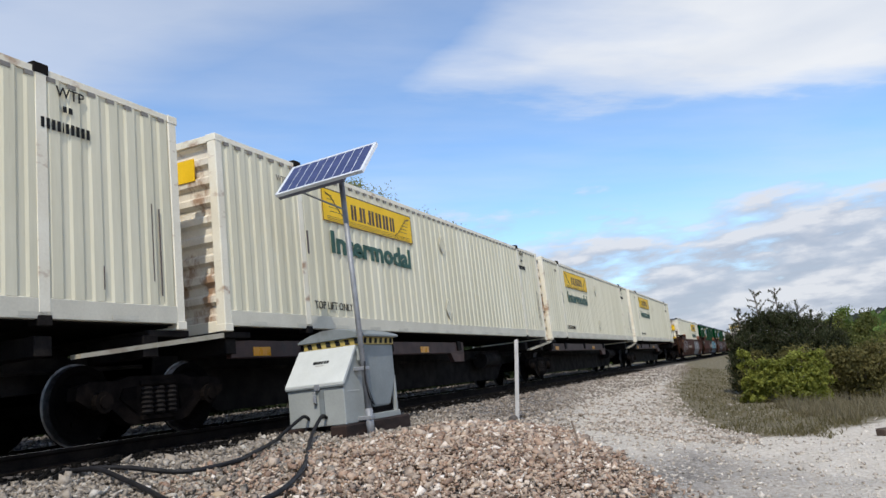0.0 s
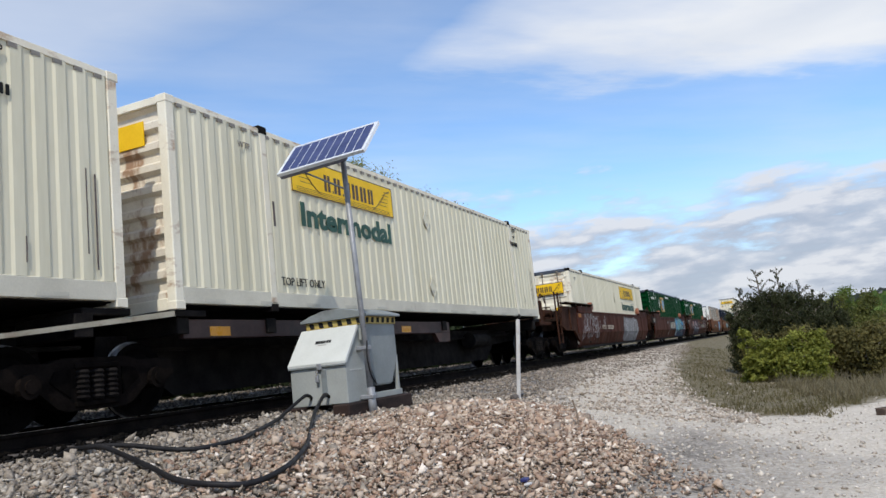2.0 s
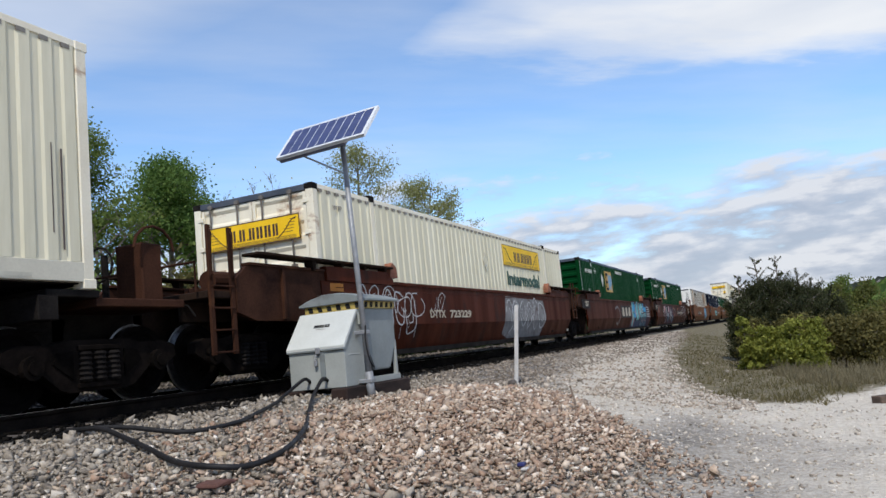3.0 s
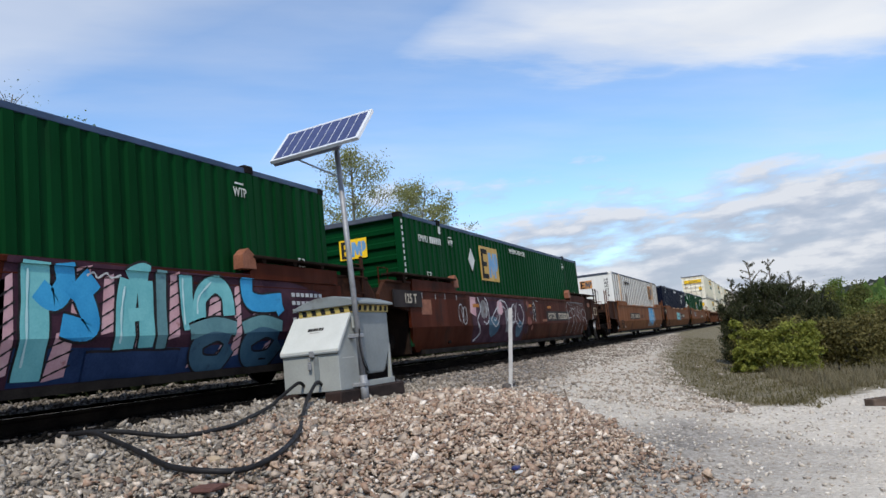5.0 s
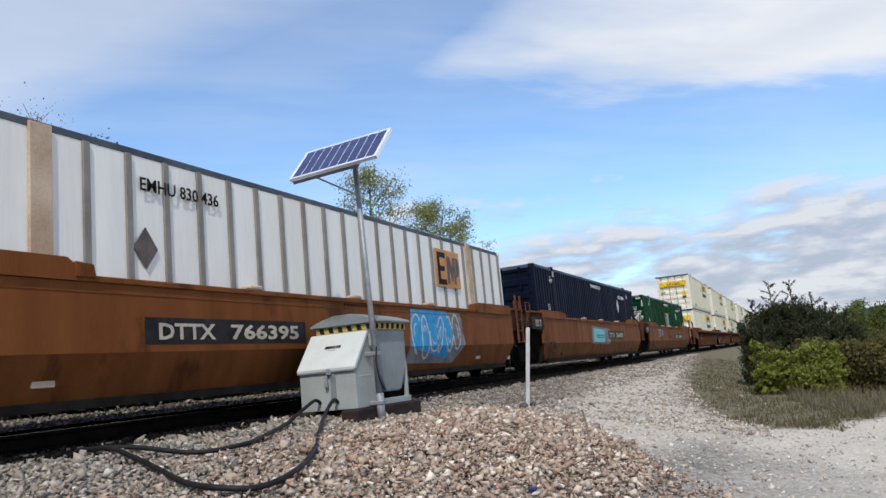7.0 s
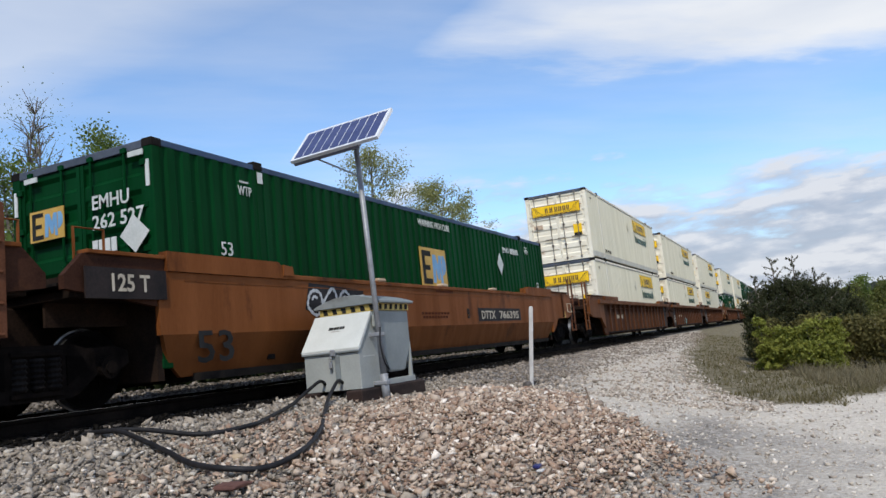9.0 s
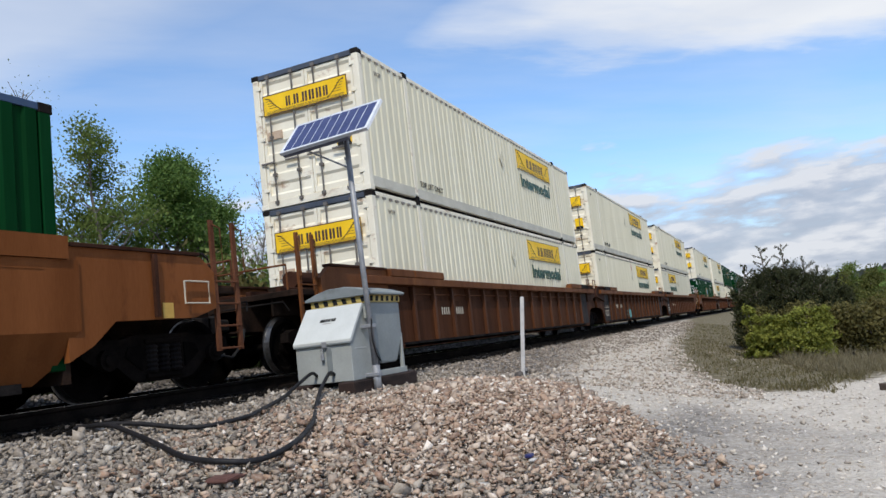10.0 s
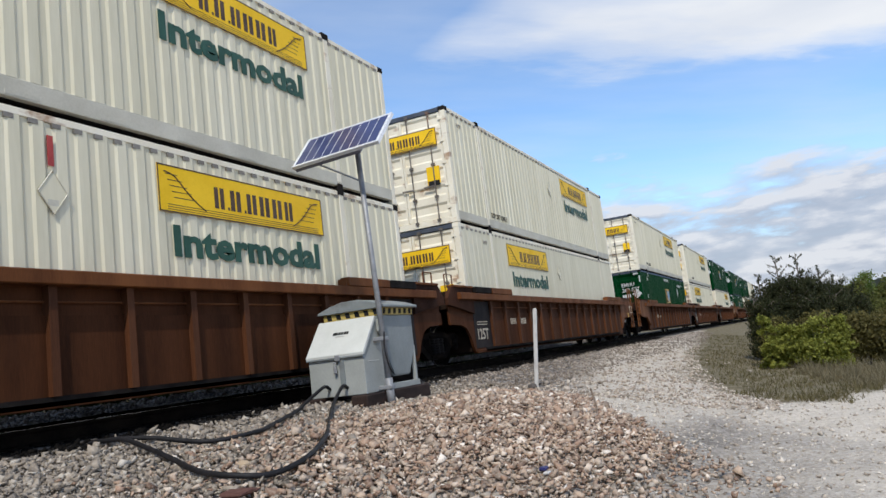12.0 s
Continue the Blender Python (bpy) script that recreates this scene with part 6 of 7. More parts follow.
def prism_x(bm, outline, x0, x1):
    """A plate: an outline of (y, z) between two values of x."""
    near = [bm.verts.new((x0, y, z)) for y, z in outline]
    far = [bm.verts.new((x1, y, z)) for y, z in outline]
    faces = [bm.faces.new(near), bm.faces.new(list(reversed(far)))]
    for i in range(len(outline)):
        j = (i + 1) % len(outline)
        faces.append(bm.faces.new((near[j], near[i], far[i], far[j])))
    bmesh.ops.recalc_face_normals(bm, faces=faces)
    return bm


BOX_X, BOX_Y, BOX_W, BOX_L, BOX_Z = 9.16, 5.53, 0.92, 0.54, -0.16


def lubricator():
    """A wayside grease unit: pump cabinet, grease tank on legs, solar panel on a post."""
    root = tagged(new("rail_lubricator"), "grey steel trackside grease cabinet with tank and solar panel post", "equipment cabinet")
    x, y, w, l, z = BOX_X, BOX_Y, BOX_W, BOX_L, BOX_Z
    body = prism(bmesh.new(), [(x, z), (x + l, z), (x + l, 0.87), (x + 0.40, 0.87), (x + 0.015, 0.39), (x, 0.39)], y, y + w)
    bmesh.ops.bevel(body, geom=list(body.edges), offset=0.008, segments=1, affect="EDGES")
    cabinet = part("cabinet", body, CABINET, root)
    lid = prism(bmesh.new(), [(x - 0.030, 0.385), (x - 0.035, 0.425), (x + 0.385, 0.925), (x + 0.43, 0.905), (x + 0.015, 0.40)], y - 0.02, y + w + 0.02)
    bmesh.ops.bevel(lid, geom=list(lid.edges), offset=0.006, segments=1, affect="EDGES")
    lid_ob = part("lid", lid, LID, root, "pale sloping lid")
    slope = Vector((0.42, 0, 0.50)).normalized()
    face = Vector((-slope.z, 0, slope.x))
    for i, wide in enumerate((0.045, 0.04, 0.04, 0.035, 0.04, 0.035)):
        centre = Vector((x - 0.035, 0, 0.425)) + slope * 0.36 + face * 0.002
        y0 = y + 0.60 - i * 0.046
        plate = bmesh.new()
        plate.faces.new([plate.verts.new(centre + slope * a + Vector((0, b, 0))) for a, b in ((0, y0), (0, y0 - wide), (0.055, y0 - wide), (0.055, y0))])
        part("maker_bar", plate, INK_BLACK, lid_ob)
    plate = bmesh.new()
    centre = Vector((x - 0.035, 0, 0.425)) + slope * 0.325 + face * 0.002
    plate.faces.new([plate.verts.new(centre + slope * a + Vector((0, b, 0))) for a, b in ((0, y + 0.54), (0, y + 0.40), (0.012, y + 0.40), (0.012, y + 0.54))])
    part("maker_line", plate, POST_GREY, lid_ob)
    part("lid_edge", box(bmesh.new(), x - 0.034, x - 0.004, y - 0.015, y + w + 0.015, 0.365, 0.392, 0.004), HOPPER, lid_ob)
    hasp = box(bmesh.new(), x - 0.05, x - 0.004, y + 0.37, y + 0.45, 0.33, 0.42, 0.008)
    part("hasp", hasp, GALVANISED, lid_ob)
    lock = box(bmesh.new(), x - 0.065, x - 0.03, y + 0.425, y + 0.475, 0.16, 0.25, 0.01)
    tube(lock, smooth_path([(x - 0.047, y + 0.435, 0.25), (x - 0.047, y + 0.435, 0.31), (x - 0.047, y + 0.465, 0.31), (x - 0.047, y + 0.465, 0.25)], 3), 0.007, 6)
    part("padlock", lock, GALVANISED, lid_ob)
    part("strap", box(bmesh.new(), x - 0.02, x + 0.002, y + 0.32, y + 0.40, -0.04, 0.34, 0.004), HOPPER, cabinet)
    part("bracket", prism(bmesh.new(), [(x + 0.42, 0.70), (x + 0.42, 0.86), (x + 0.60, 0.66), (x + 0.56, 0.60)], y - 0.06, y - 0.012), CABINET, cabinet)
    for zz in (0.28,):
        part("seam", box(bmesh.new(), x + 0.10, x + 0.42, y - 0.004, y + 0.002, zz, zz + 0.014), LID, cabinet)
    # the tank behind it
    tx0, tx1, ty0, ty1 = 9.76, 10.72, 5.52, 6.50
    tank = bmesh.new()
    prism(tank, [(tx0, 0.94), (tx0, 0.40), (tx0 + 0.22, 0.02), (tx1 - 0.24, 0.02), (tx1 - 0.01, 0.42), (tx1, 0.94)], ty0, ty1)
    bmesh.ops.bevel(tank, geom=list(tank.edges), offset=0.02, segments=2, affect="EDGES")
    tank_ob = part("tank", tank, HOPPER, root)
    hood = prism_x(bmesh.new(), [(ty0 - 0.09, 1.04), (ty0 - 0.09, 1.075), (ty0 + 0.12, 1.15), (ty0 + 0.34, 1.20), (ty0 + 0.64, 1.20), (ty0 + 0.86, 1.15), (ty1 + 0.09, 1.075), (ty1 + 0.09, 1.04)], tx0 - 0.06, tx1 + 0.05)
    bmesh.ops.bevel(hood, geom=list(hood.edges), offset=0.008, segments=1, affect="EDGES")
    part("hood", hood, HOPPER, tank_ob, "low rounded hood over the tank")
    part("band", box(bmesh.new(), tx0 - 0.015, tx1 + 0.012, ty0 - 0.012, ty1 + 0.012, 0.935, 1.045, 0.003), STRIPE, tank_ob, "yellow and black warning band")
    for i in range(6):
        a = tx0 + 0.03 + i * 0.162
        bm = prism(bmesh.new(), [(a, 0.95), (a + 0.075, 0.95), (a + 0.095, 1.03), (a + 0.02, 1.03)], ty0 - 0.017, ty0 - 0.011)
        part("stripe", bm, INK_BLACK, tank_ob)
        b = ty0 + 0.03 + i * 0.162
        bm = prism_x(bmesh.new(), [(b, 0.95), (b + 0.075, 0.95), (b + 0.095, 1.03), (b + 0.02, 1.03)], tx0 - 0.020, tx0 - 0.014)
        part("stripe", bm, INK_BLACK, tank_ob)
    for a in (tx0 + 0.03, tx1 - 0.03):
        for b in (ty0 + 0.03, ty1 - 0.03):
            part("leg", box(bmesh.new(), a - 0.028, a + 0.028, b - 0.028, b + 0.028, -0.16, 0.45, 0.004), CABINET, root)
    for b in (ty0 + 0.03, ty1 - 0.03):
        part("foot_rail", box(bmesh.new(), tx0 - 0.06, tx1 + 0.05, b - 0.035, b + 0.035, -0.16, -0.075, 0.006), CABINET, root)
    part("outlet", rod(bmesh.new(), (10.24, 6.0, -0.12), (10.24, 6.0, 0.05), 0.14, 14), DARK_STEEL, root)
    # the post and its panel
    base, top = Vector((9.55, 5.38, -0.30)), Vector((9.50, 5.475, 3.42))
    post = part("post", rod(bmesh.new(), base, top, 0.040, 14), GALVANISED, root, smooth=True)
    part("post_sleeve", rod(bmesh.new(), base + Vector((0, 0, -0.10)), along(base, top, 0.085), 0.058, 14), GALVANISED, root, smooth=True)
    for k in (0.05, 0.235):
        p = along(base, top, k)
        part("clamp", box(bmesh.new(), p.x - 0.065, p.x + 0.065, p.y - 0.06, p.y + 0.16, p.z - 0.03, p.z + 0.03, 0.01), GALVANISED, post)
    conduit = [along(base, top, 0.26) + Vector((-0.03, -0.05, 0)), along(base, top, 0.20) + Vector((-0.10, -0.06, 0)), along(base, top, 0.13) + Vector((-0.06, -0.07, 0)), along(base, top, 0.10) + Vector((0.06, -0.06, 0))]
    part("cable", tube(bmesh.new(), smooth_path(conduit), 0.012, 7), RUBBER, post, smooth=True)
    side, rise = Vector((-0.063, -0.998, 0.024)).normalized(), Vector((0.681, -0.026, 0.732)).normalized()
    normal = side.cross(rise)
    centre = Vector((9.30, 5.60, 3.512))
    pw, ph = 1.54, 0.727

    def put(bm):
        for v in bm.verts:
            v.co = centre + side * v.co.x + rise * v.co.y + normal * v.co.z
        bmesh.ops.recalc_face_normals(bm, faces=list(bm.faces))
        return bm

    panel = part("solar_panel", put(box(bmesh.new(), -pw / 2 + 0.02, pw / 2 - 0.02, -ph / 2 + 0.02, ph / 2 - 0.02, -0.012, 0.0)), WHITE_BACK, root, "solar panel of blue cells in a pale frame")
    for a, b, c, d in ((-pw / 2, pw / 2, -ph / 2, -ph / 2 + 0.035), (-pw / 2, pw / 2, ph / 2 - 0.03, ph / 2), (-pw / 2, -pw / 2 + 0.03, -ph / 2 + 0.035, ph / 2 - 0.03), (pw / 2 - 0.035, pw / 2, -ph / 2 + 0.035, ph / 2 - 0.03)):
        part("rim", put(box(bmesh.new(), a, b, c, d, -0.045, 0.006)), FRAME_WHITE, panel)
    for i in range(9):
        for j in range(4):
            u = -pw / 2 + 0.045 + i * 0.1615
            v = -ph / 2 + 0.048 + j * 0.160
            part("cell", put(box(bmesh.new(), u, u + 0.149, v, v + 0.157, 0.001, 0.003)), CELL, panel)
    part("back_tray", put(box(bmesh.new(), -pw / 2 + 0.03, pw / 2 - 0.35, -ph / 2 - 0.0, -ph / 2 + 0.10, -0.095, -0.047)), UNDER, panel, "dark tray under the lower edge")
    part("mount", put(box(bmesh.new(), -0.05, 0.30, -0.12, 0.12, -0.16, -0.047)), UNDER, panel)
    foot = along(base, top, 0.86)
    low = centre - rise * 0.30 - side * 0.42 - normal * 0.06
    part("brace", tube(bmesh.new(), [low, foot], 0.014, 7), GALVANISED, root)
    return root


lubricator()

for yy, dx in ((5.56, 0.0), (6.36, -0.05)):
    solid("timber_block", box(bmesh.new(), 8.98 + dx, 10.92, yy - 0.13, yy + 0.13, -0.42, -0.162, 0.018), TIMBER, "dark oily timber tie under the grease cabinet", "timber", "timbers under the cabinet")


def hose(points, label):
    solid("grease_hose", tube(bmesh.new(), smooth_path(points, 7), 0.0235, 10), RUBBER, label, "hose", "grease hoses", smooth=True)


def laid(points, lift):
    """Points on the ground, raised by half the hose."""
    return [(x, y, rest(x, y) + lift) for x, y in points]


hose([(9.17, 6.13, -0.05), (9.06, 6.12, 0.0), (8.93, 6.12, -0.02), (8.5, 6.10, -0.17)] + laid([(7.97, 5.86), (6.93, 5.39), (6.2, 5.08), (5.75, 5.29), (5.57, 5.80), (5.47, 6.14)], 0.095) + laid([(5.48, 6.36)], 0.05) + laid([(5.52, 6.62)], -0.06), "black rubber hose running from the cabinet to the rail")
hose([(9.17, 5.84, -0.05), (9.06, 5.83, -0.01), (8.92, 5.80, -0.05), (8.5, 5.66, -0.22), (7.4, 5.0, -0.33)] + laid([(6.22, 4.25), (5.30, 3.81), (4.82, 3.80), (4.60, 4.01), (4.69, 4.43), (5.04, 5.03), (5.28, 5.58), (5.36, 5.94), (5.36, 6.18)], 0.095) + laid([(5.39, 6.42)], 0.05) + laid([(5.44, 6.68)], -0.06), "black rubber hose looped over the ballast")


def stone(x, y, size, material, label, seed):
    rng = random.Random(seed)
    bm = bmesh.new()
    bmesh.ops.create_icosphere(bm, subdivisions=2, radius=1)
    for v in bm.verts:
        k = 1 + 0.22 * noise.noise(v.co * 1.6 + Vector((seed, 0, 0)))
        v.co = Vector((v.co.x * size * 0.5 * k, v.co.y * size * 0.42 * k, v.co.z * size * 0.34 * k))
    bmesh.ops.rotate(bm, verts=bm.verts, cent=(0, 0, 0), matrix=Matrix.Rotation(rng.uniform(0, 6), 3, "Z"))
    moved(bm, x, y, rest(x, y) + size * 0.22)
    solid("stone", bm, material, label, "stone")


TAN_STONE = surface("tan_stone", (0.34, 0.25, 0.16), (0.48, 0.38, 0.26), 8.0, 0.85, bump=0.006, grain=60)
DARK_STONE = surface("dark_stone", (0.05, 0.045, 0.04), (0.12, 0.10, 0.09), 8.0, 0.85, bump=0.006, grain=60)
BLUE_BIT = surface("blue_litter", (0.010, 0.012, 0.07), (0.02, 0.025, 0.13), 8.0, 0.5)
stone(5.16, 4.38, 0.16, TAN_STONE, "large tan stone lying on the ballast", 3)
stone(12.9, 4.42, 0.20, DARK_STONE, "dark stone at the foot of the white stake", 5)
stone(12.6, 4.62, 0.12, STONE_PALE, "pale stone near the white stake", 8)
rag = prism(bmesh.new(), [(-0.12, 0.0), (-0.10, 0.03), (0.02, 0.045), (0.12, 0.02), (0.10, 0.0)], -0.10, 0.10)
bmesh.ops.bevel(rag, geom=list(rag.edges), offset=0.012, segments=1, affect="EDGES")
solid("brown_rag", moved(rag, 4.43, 3.82, rest(4.43, 3.82) + 0.055), surface("oily_rag", (0.06, 0.024, 0.018), (0.12, 0.05, 0.036), 6.0, 0.8, bump=0.004), "crumpled brown oily rag on the ballast", "rag")
solid("litter", moved(box(bmesh.new(), -0.045, 0.045, -0.03, 0.03, 0, 0.03, 0.008), 6.16, 2.11, rest(6.16, 2.11) + 0.075), BLUE_BIT, "small blue scrap lying on the stones", "litter")
solid("litter", moved(box(bmesh.new(), -0.04, 0.04, -0.025, 0.025, 0, 0.02, 0.006), 6.11, 2.07, rest(6.11, 2.07) + 0.062), STAKE, "small white scrap lying on the stones", "litter")

# a pale marker post: a flat slat with a pointed foot
stake = tagged(new("marker_stake"), "thin white marker stake standing in the gravel", "stake")
zg = rest(13.2, 4.47)
slat = prism_x(bmesh.new(), [(4.44, zg - 0.2), (4.51, zg - 0.2), (4.325, 0.855), (4.31, 0.875), (4.27, 0.875), (4.255, 0.855)], 13.185, 13.215)
bmesh.ops.bevel(slat, geom=list(slat.edges), offset=0.005, segments=1, affect="EDGES")
part("slat", slat, STAKE, stake)
twig = tube(bmesh.new(), smooth_path([(8.66, 2.26, rest(8.66, 2.26) - 0.02), (8.67, 2.25, rest(8.66, 2.26) + 0.16), (8.65, 2.28, rest(8.66, 2.26) + 0.36)]), 0.012, 5)
solid("dry_weed", twig, surface("dry_stem", (0.16, 0.12, 0.09), (0.26, 0.2, 0.15), 9.0, 0.9), "thin dry weed stalk standing in the gravel", "weed")
def old_tie():
    """A weathered tie with split ends, lying askew."""
    way_along = Vector((0.55, -0.83, 0.0)).normalized()
    bm = box(bmesh.new(), 0, 2.4, -0.11, 0.11, 0.0, 0.17, 0.012)
    for k in (0.05, -0.04):
        box(bm, -0.03, 2.2, k, k + 0.018, 0.168, 0.176)
    bmesh.ops.rotate(bm, verts=bm.verts, cent=(0, 0, 0), matrix=Matrix.Rotation(math.atan2(way_along.y, way_along.x), 3, "Z"))
    moved(bm, 13.75, -1.22, rest(14.2, -1.9) + 0.01)
    solid("old_tie", bm, surface("weathered_tie", (0.055, 0.035, 0.024), (0.13, 0.09, 0.065), 3.0, 0.85, stretch=(1, 1, 4), bump=0.006, stain=(0.22, 0.18, 0.14), stain_at=0.62), "weathered brown timber tie lying beside the road", "timber")


old_tie()


# ---- plants ----
def leaf_colour(name, dark, light, dry=None):
    m = bpy.data.materials.new(name)
    m.use_nodes = True
    k = Nodes(m.node_tree)
    pick = k.add("ShaderNodeNewGeometry").outputs["Random Per Island"]
    at = k.add("ShaderNodeTexCoord").outputs["Object"]
    patch = k.noise(at, 0.9, 3.0)
    stops = [(0.0, dark), (0.6, light)] + ([(1.0, dry)] if dry else [])
    colour = k.ramp(k.math("ADD", k.math("MULTIPLY", pick, 0.55), k.math("MULTIPLY", patch, 0.5)), *stops)
    body, glow_through = k.add("ShaderNodeBsdfPrincipled"), k.add("ShaderNodeBsdfTranslucent")
    body.inputs["Roughness"].default_value = 0.65
    body.inputs["Specular IOR Level"].default_value = 0.25
    k.join(colour, body.inputs["Base Color"])
    k.join(colour, glow_through.inputs[0])
    mixed = k.add("ShaderNodeMixShader")
    mixed.inputs[0].default_value = 0.45
    k.join(body.outputs[0], mixed.inputs[1])
    k.join(glow_through.outputs[0], mixed.inputs[2])
    end = k.add("ShaderNodeOutputMaterial")
    k.join(mixed.outputs[0], end.inputs[0])
    return m


BARK = surface("bark", (0.09, 0.075, 0.06), (0.20, 0.17, 0.14), 4.0, 0.9, stretch=(4, 4, 0.6), bump=0.01)
LEAF_GREEN = leaf_colour("leaf_green", (0.07, 0.115, 0.022), (0.16, 0.215, 0.05), (0.24, 0.27, 0.08))
LEAF_DEEP = leaf_colour("leaf_deep_green", (0.05, 0.10, 0.022), (0.125, 0.21, 0.048), (0.20, 0.27, 0.07))
LEAF_SPARSE = leaf_colour("leaf_olive", (0.16, 0.18, 0.065), (0.30, 0.31, 0.12), (0.42, 0.40, 0.19))
# leaf green lowered to near black, with shade painted in
LEAF_SHADE = leaf_colour("leaf_painted_shade", (0.012, 0.020, 0.008), (0.032, 0.046, 0.016))
LEAF_YELLOW = leaf_colour("leaf_yellow_green", (0.080, 0.098, 0.017), (0.25, 0.265, 0.048), (0.44, 0.44, 0.105))
LEAF_OLIVE = leaf_colour("leaf_dull_olive", (0.045, 0.058, 0.014), (0.115, 0.125, 0.030), (0.19, 0.18, 0.05))
LEAF_JUNIPER = leaf_colour("juniper_green", (0.022, 0.028, 0.012), (0.055, 0.062, 0.025), (0.095, 0.096, 0.040))
LEAF_BROWN = leaf_colour("leaf_brownish", (0.060, 0.058, 0.018), (0.15, 0.130, 0.042), (0.24, 0.205, 0.075))
DRY_STALK = leaf_colour("dry_stalk", (0.13, 0.105, 0.055), (0.23, 0.195, 0.115), (0.34, 0.295, 0.19))
GRASS = leaf_colour("grass_dry", (0.095, 0.080, 0.034), (0.16, 0.135, 0.062), (0.25, 0.21, 0.12))


def leaves(centres, size, rng, long=1.6, upright=0.0):
    """Small leaf blades, each a bent kite of two triangles, as vertices and faces."""
    count = len(centres)
    a = rng.normal(size=(count, 3))
    a[:, 2] += upright * 2
    a /= np.linalg.norm(a, axis=1, keepdims=True)
    b = np.cross(a, rng.normal(size=(count, 3)))
    b /= np.linalg.norm(b, axis=1, keepdims=True)
    c = np.cross(a, b)
    s = size * rng.uniform(0.6, 1.3, (count, 1))
    v = np.stack([centres - a * s * long * 0.5, centres + b * s * 0.5 + c * s * 0.12, centres + a * s * long * 0.5, centres - b * s * 0.5 + c * s * 0.12], 1)
    i = np.arange(count)[:, None] * 4
    return v.reshape(-1, 3), np.concatenate([i + [0, 1, 2], i + [0, 2, 3]], 0)


def leaf_mesh(name, verts, faces, material):
    data = bpy.data.meshes.new(name)
    data.vertices.add(len(verts))
    data.vertices.foreach_set("co", verts.ravel())
    data.loops.add(faces.size)
    data.loops.foreach_set("vertex_index", faces.ravel().astype(np.int32))
    data.polygons.add(len(faces))
    data.polygons.foreach_set("loop_start", np.arange(0, faces.size, 3, dtype=np.int32))
    data.update(calc_edges=True)
    data.materials.append(material)
    return data


def plant(name, label, category, x, y, height, radius, seed, foliage, count, size, bole=0.3, limbs=14, trunk=0.16, lean=0.0, tall=1.0, clump=0.5, group="", stems=1, z=None, spire=0.0, wood_thick=0.5):
    """A tree or bush: tapered trunk, limbs that fork, leaves in clumps about the limb ends."""
    rng = np.random.default_rng(seed)
    root = tagged(new(name), label, category, group)
    z0 = (rest(x, y) if z is None else z) - 0.1
    wood, ends = bmesh.new(), []
    for s in range(stems):
        foot = Vector((x, y, z0)) + (Vector((rng.normal(0, radius * 0.25), rng.normal(0, radius * 0.25), 0)) if stems > 1 else Vector((0, 0, 0)))
        tip = foot + Vector((rng.normal(0, 0.05) * height + lean * height, rng.normal(0, 0.05) * height, height * rng.uniform(0.82, 0.95)))
        line = [foot + (tip - foot) * k + Vector((rng.normal(0, 0.012) * height, rng.normal(0, 0.012) * height, 0)) * (k > 0) for k in (0, 0.25, 0.5, 0.75, 1.0)]
        line = smooth_path(line, 3)
        tube(wood, line, [trunk / stems ** 0.5 * (1 - 0.88 * i / (len(line) - 1)) for i in range(len(line))], 7)
        leader = [p for p in line[len(line) // 2:]]
        for j in range(limbs // stems):
            k = bole + (1 - bole) * (j + rng.random()) / max(1, limbs // stems)
            at = line[min(len(line) - 2, int(k * (len(line) - 1)))]
            turn = rng.uniform(0, 6.283)
            spread = radius * (1.05 - 0.75 * max(0, k - 0.45) / 0.55) * rng.uniform(0.6, 1.05)
            end = at + Vector((math.cos(turn) * spread, math.sin(turn) * spread, spread * rng.uniform(0.25, 0.9) * tall))
            end.z = min(end.z, z0 + height)
            mid = at + (end - at) * 0.5 + Vector((0, 0, spread * 0.12))
            thick = trunk / stems ** 0.5 * (1 - 0.8 * k) * wood_thick
            tube(wood, [at, mid, end], [thick, thick * 0.6, 0.012], 5)
            ends += [end, mid + (end - mid) * 0.4]
            for q in range(2):
                twig_end = mid + Vector((rng.normal(0, 0.38) * spread, rng.normal(0, 0.38) * spread, rng.uniform(0.1, 0.6) * spread))
                tube(wood, [mid, twig_end], [thick * 0.5, 0.008], 4)
                ends.append(twig_end)
    part("trunk", wood, BARK, root)
    if count:
        ends = np.array([e[:] for e in ends])
        pick = ends[rng.integers(0, len(ends), count)]
        shape = rng.normal(size=(count, 3)) * clump * radius * np.array([0.42, 0.42, 0.34])
        if spire:
            some = rng.random(count) < spire
            top = np.array([p[:] for p in leader])[rng.integers(0, len(leader), count)]
            pick = np.where(some[:, None], top, pick)
            shape = np.where(some[:, None], shape * np.array([0.28, 0.28, 0.8]), shape)
        v, f = leaves(pick + shape, size, rng)
        v[:, 2] = np.maximum(v[:, 2], z0 + 0.12)
        ob = new("crown", leaf_mesh("crown", v, f, foliage))
        ob.parent = root
    return root


# past the track
far_bank = "trees past the track"
for i, (x, y, h) in enumerate(((15.5, 27.0, 13.2), (18.3, 26.2, 12.6), (20.6, 27.5, 12.4), (17.0, 29.5, 14.0), (13.6, 25.2, 12.0), (21.9, 28.2, 12.0), (19.3, 28.6, 13.4))):
    plant("bare_tree", "tall thin tree with mostly bare grey branches", "tree", x, y, h, 1.5, 40 + i, LEAF_GREEN, 700, 0.055, 0.3, 74, 0.13, tall=2.6, clump=0.9, group=far_bank, wood_thick=0.7)
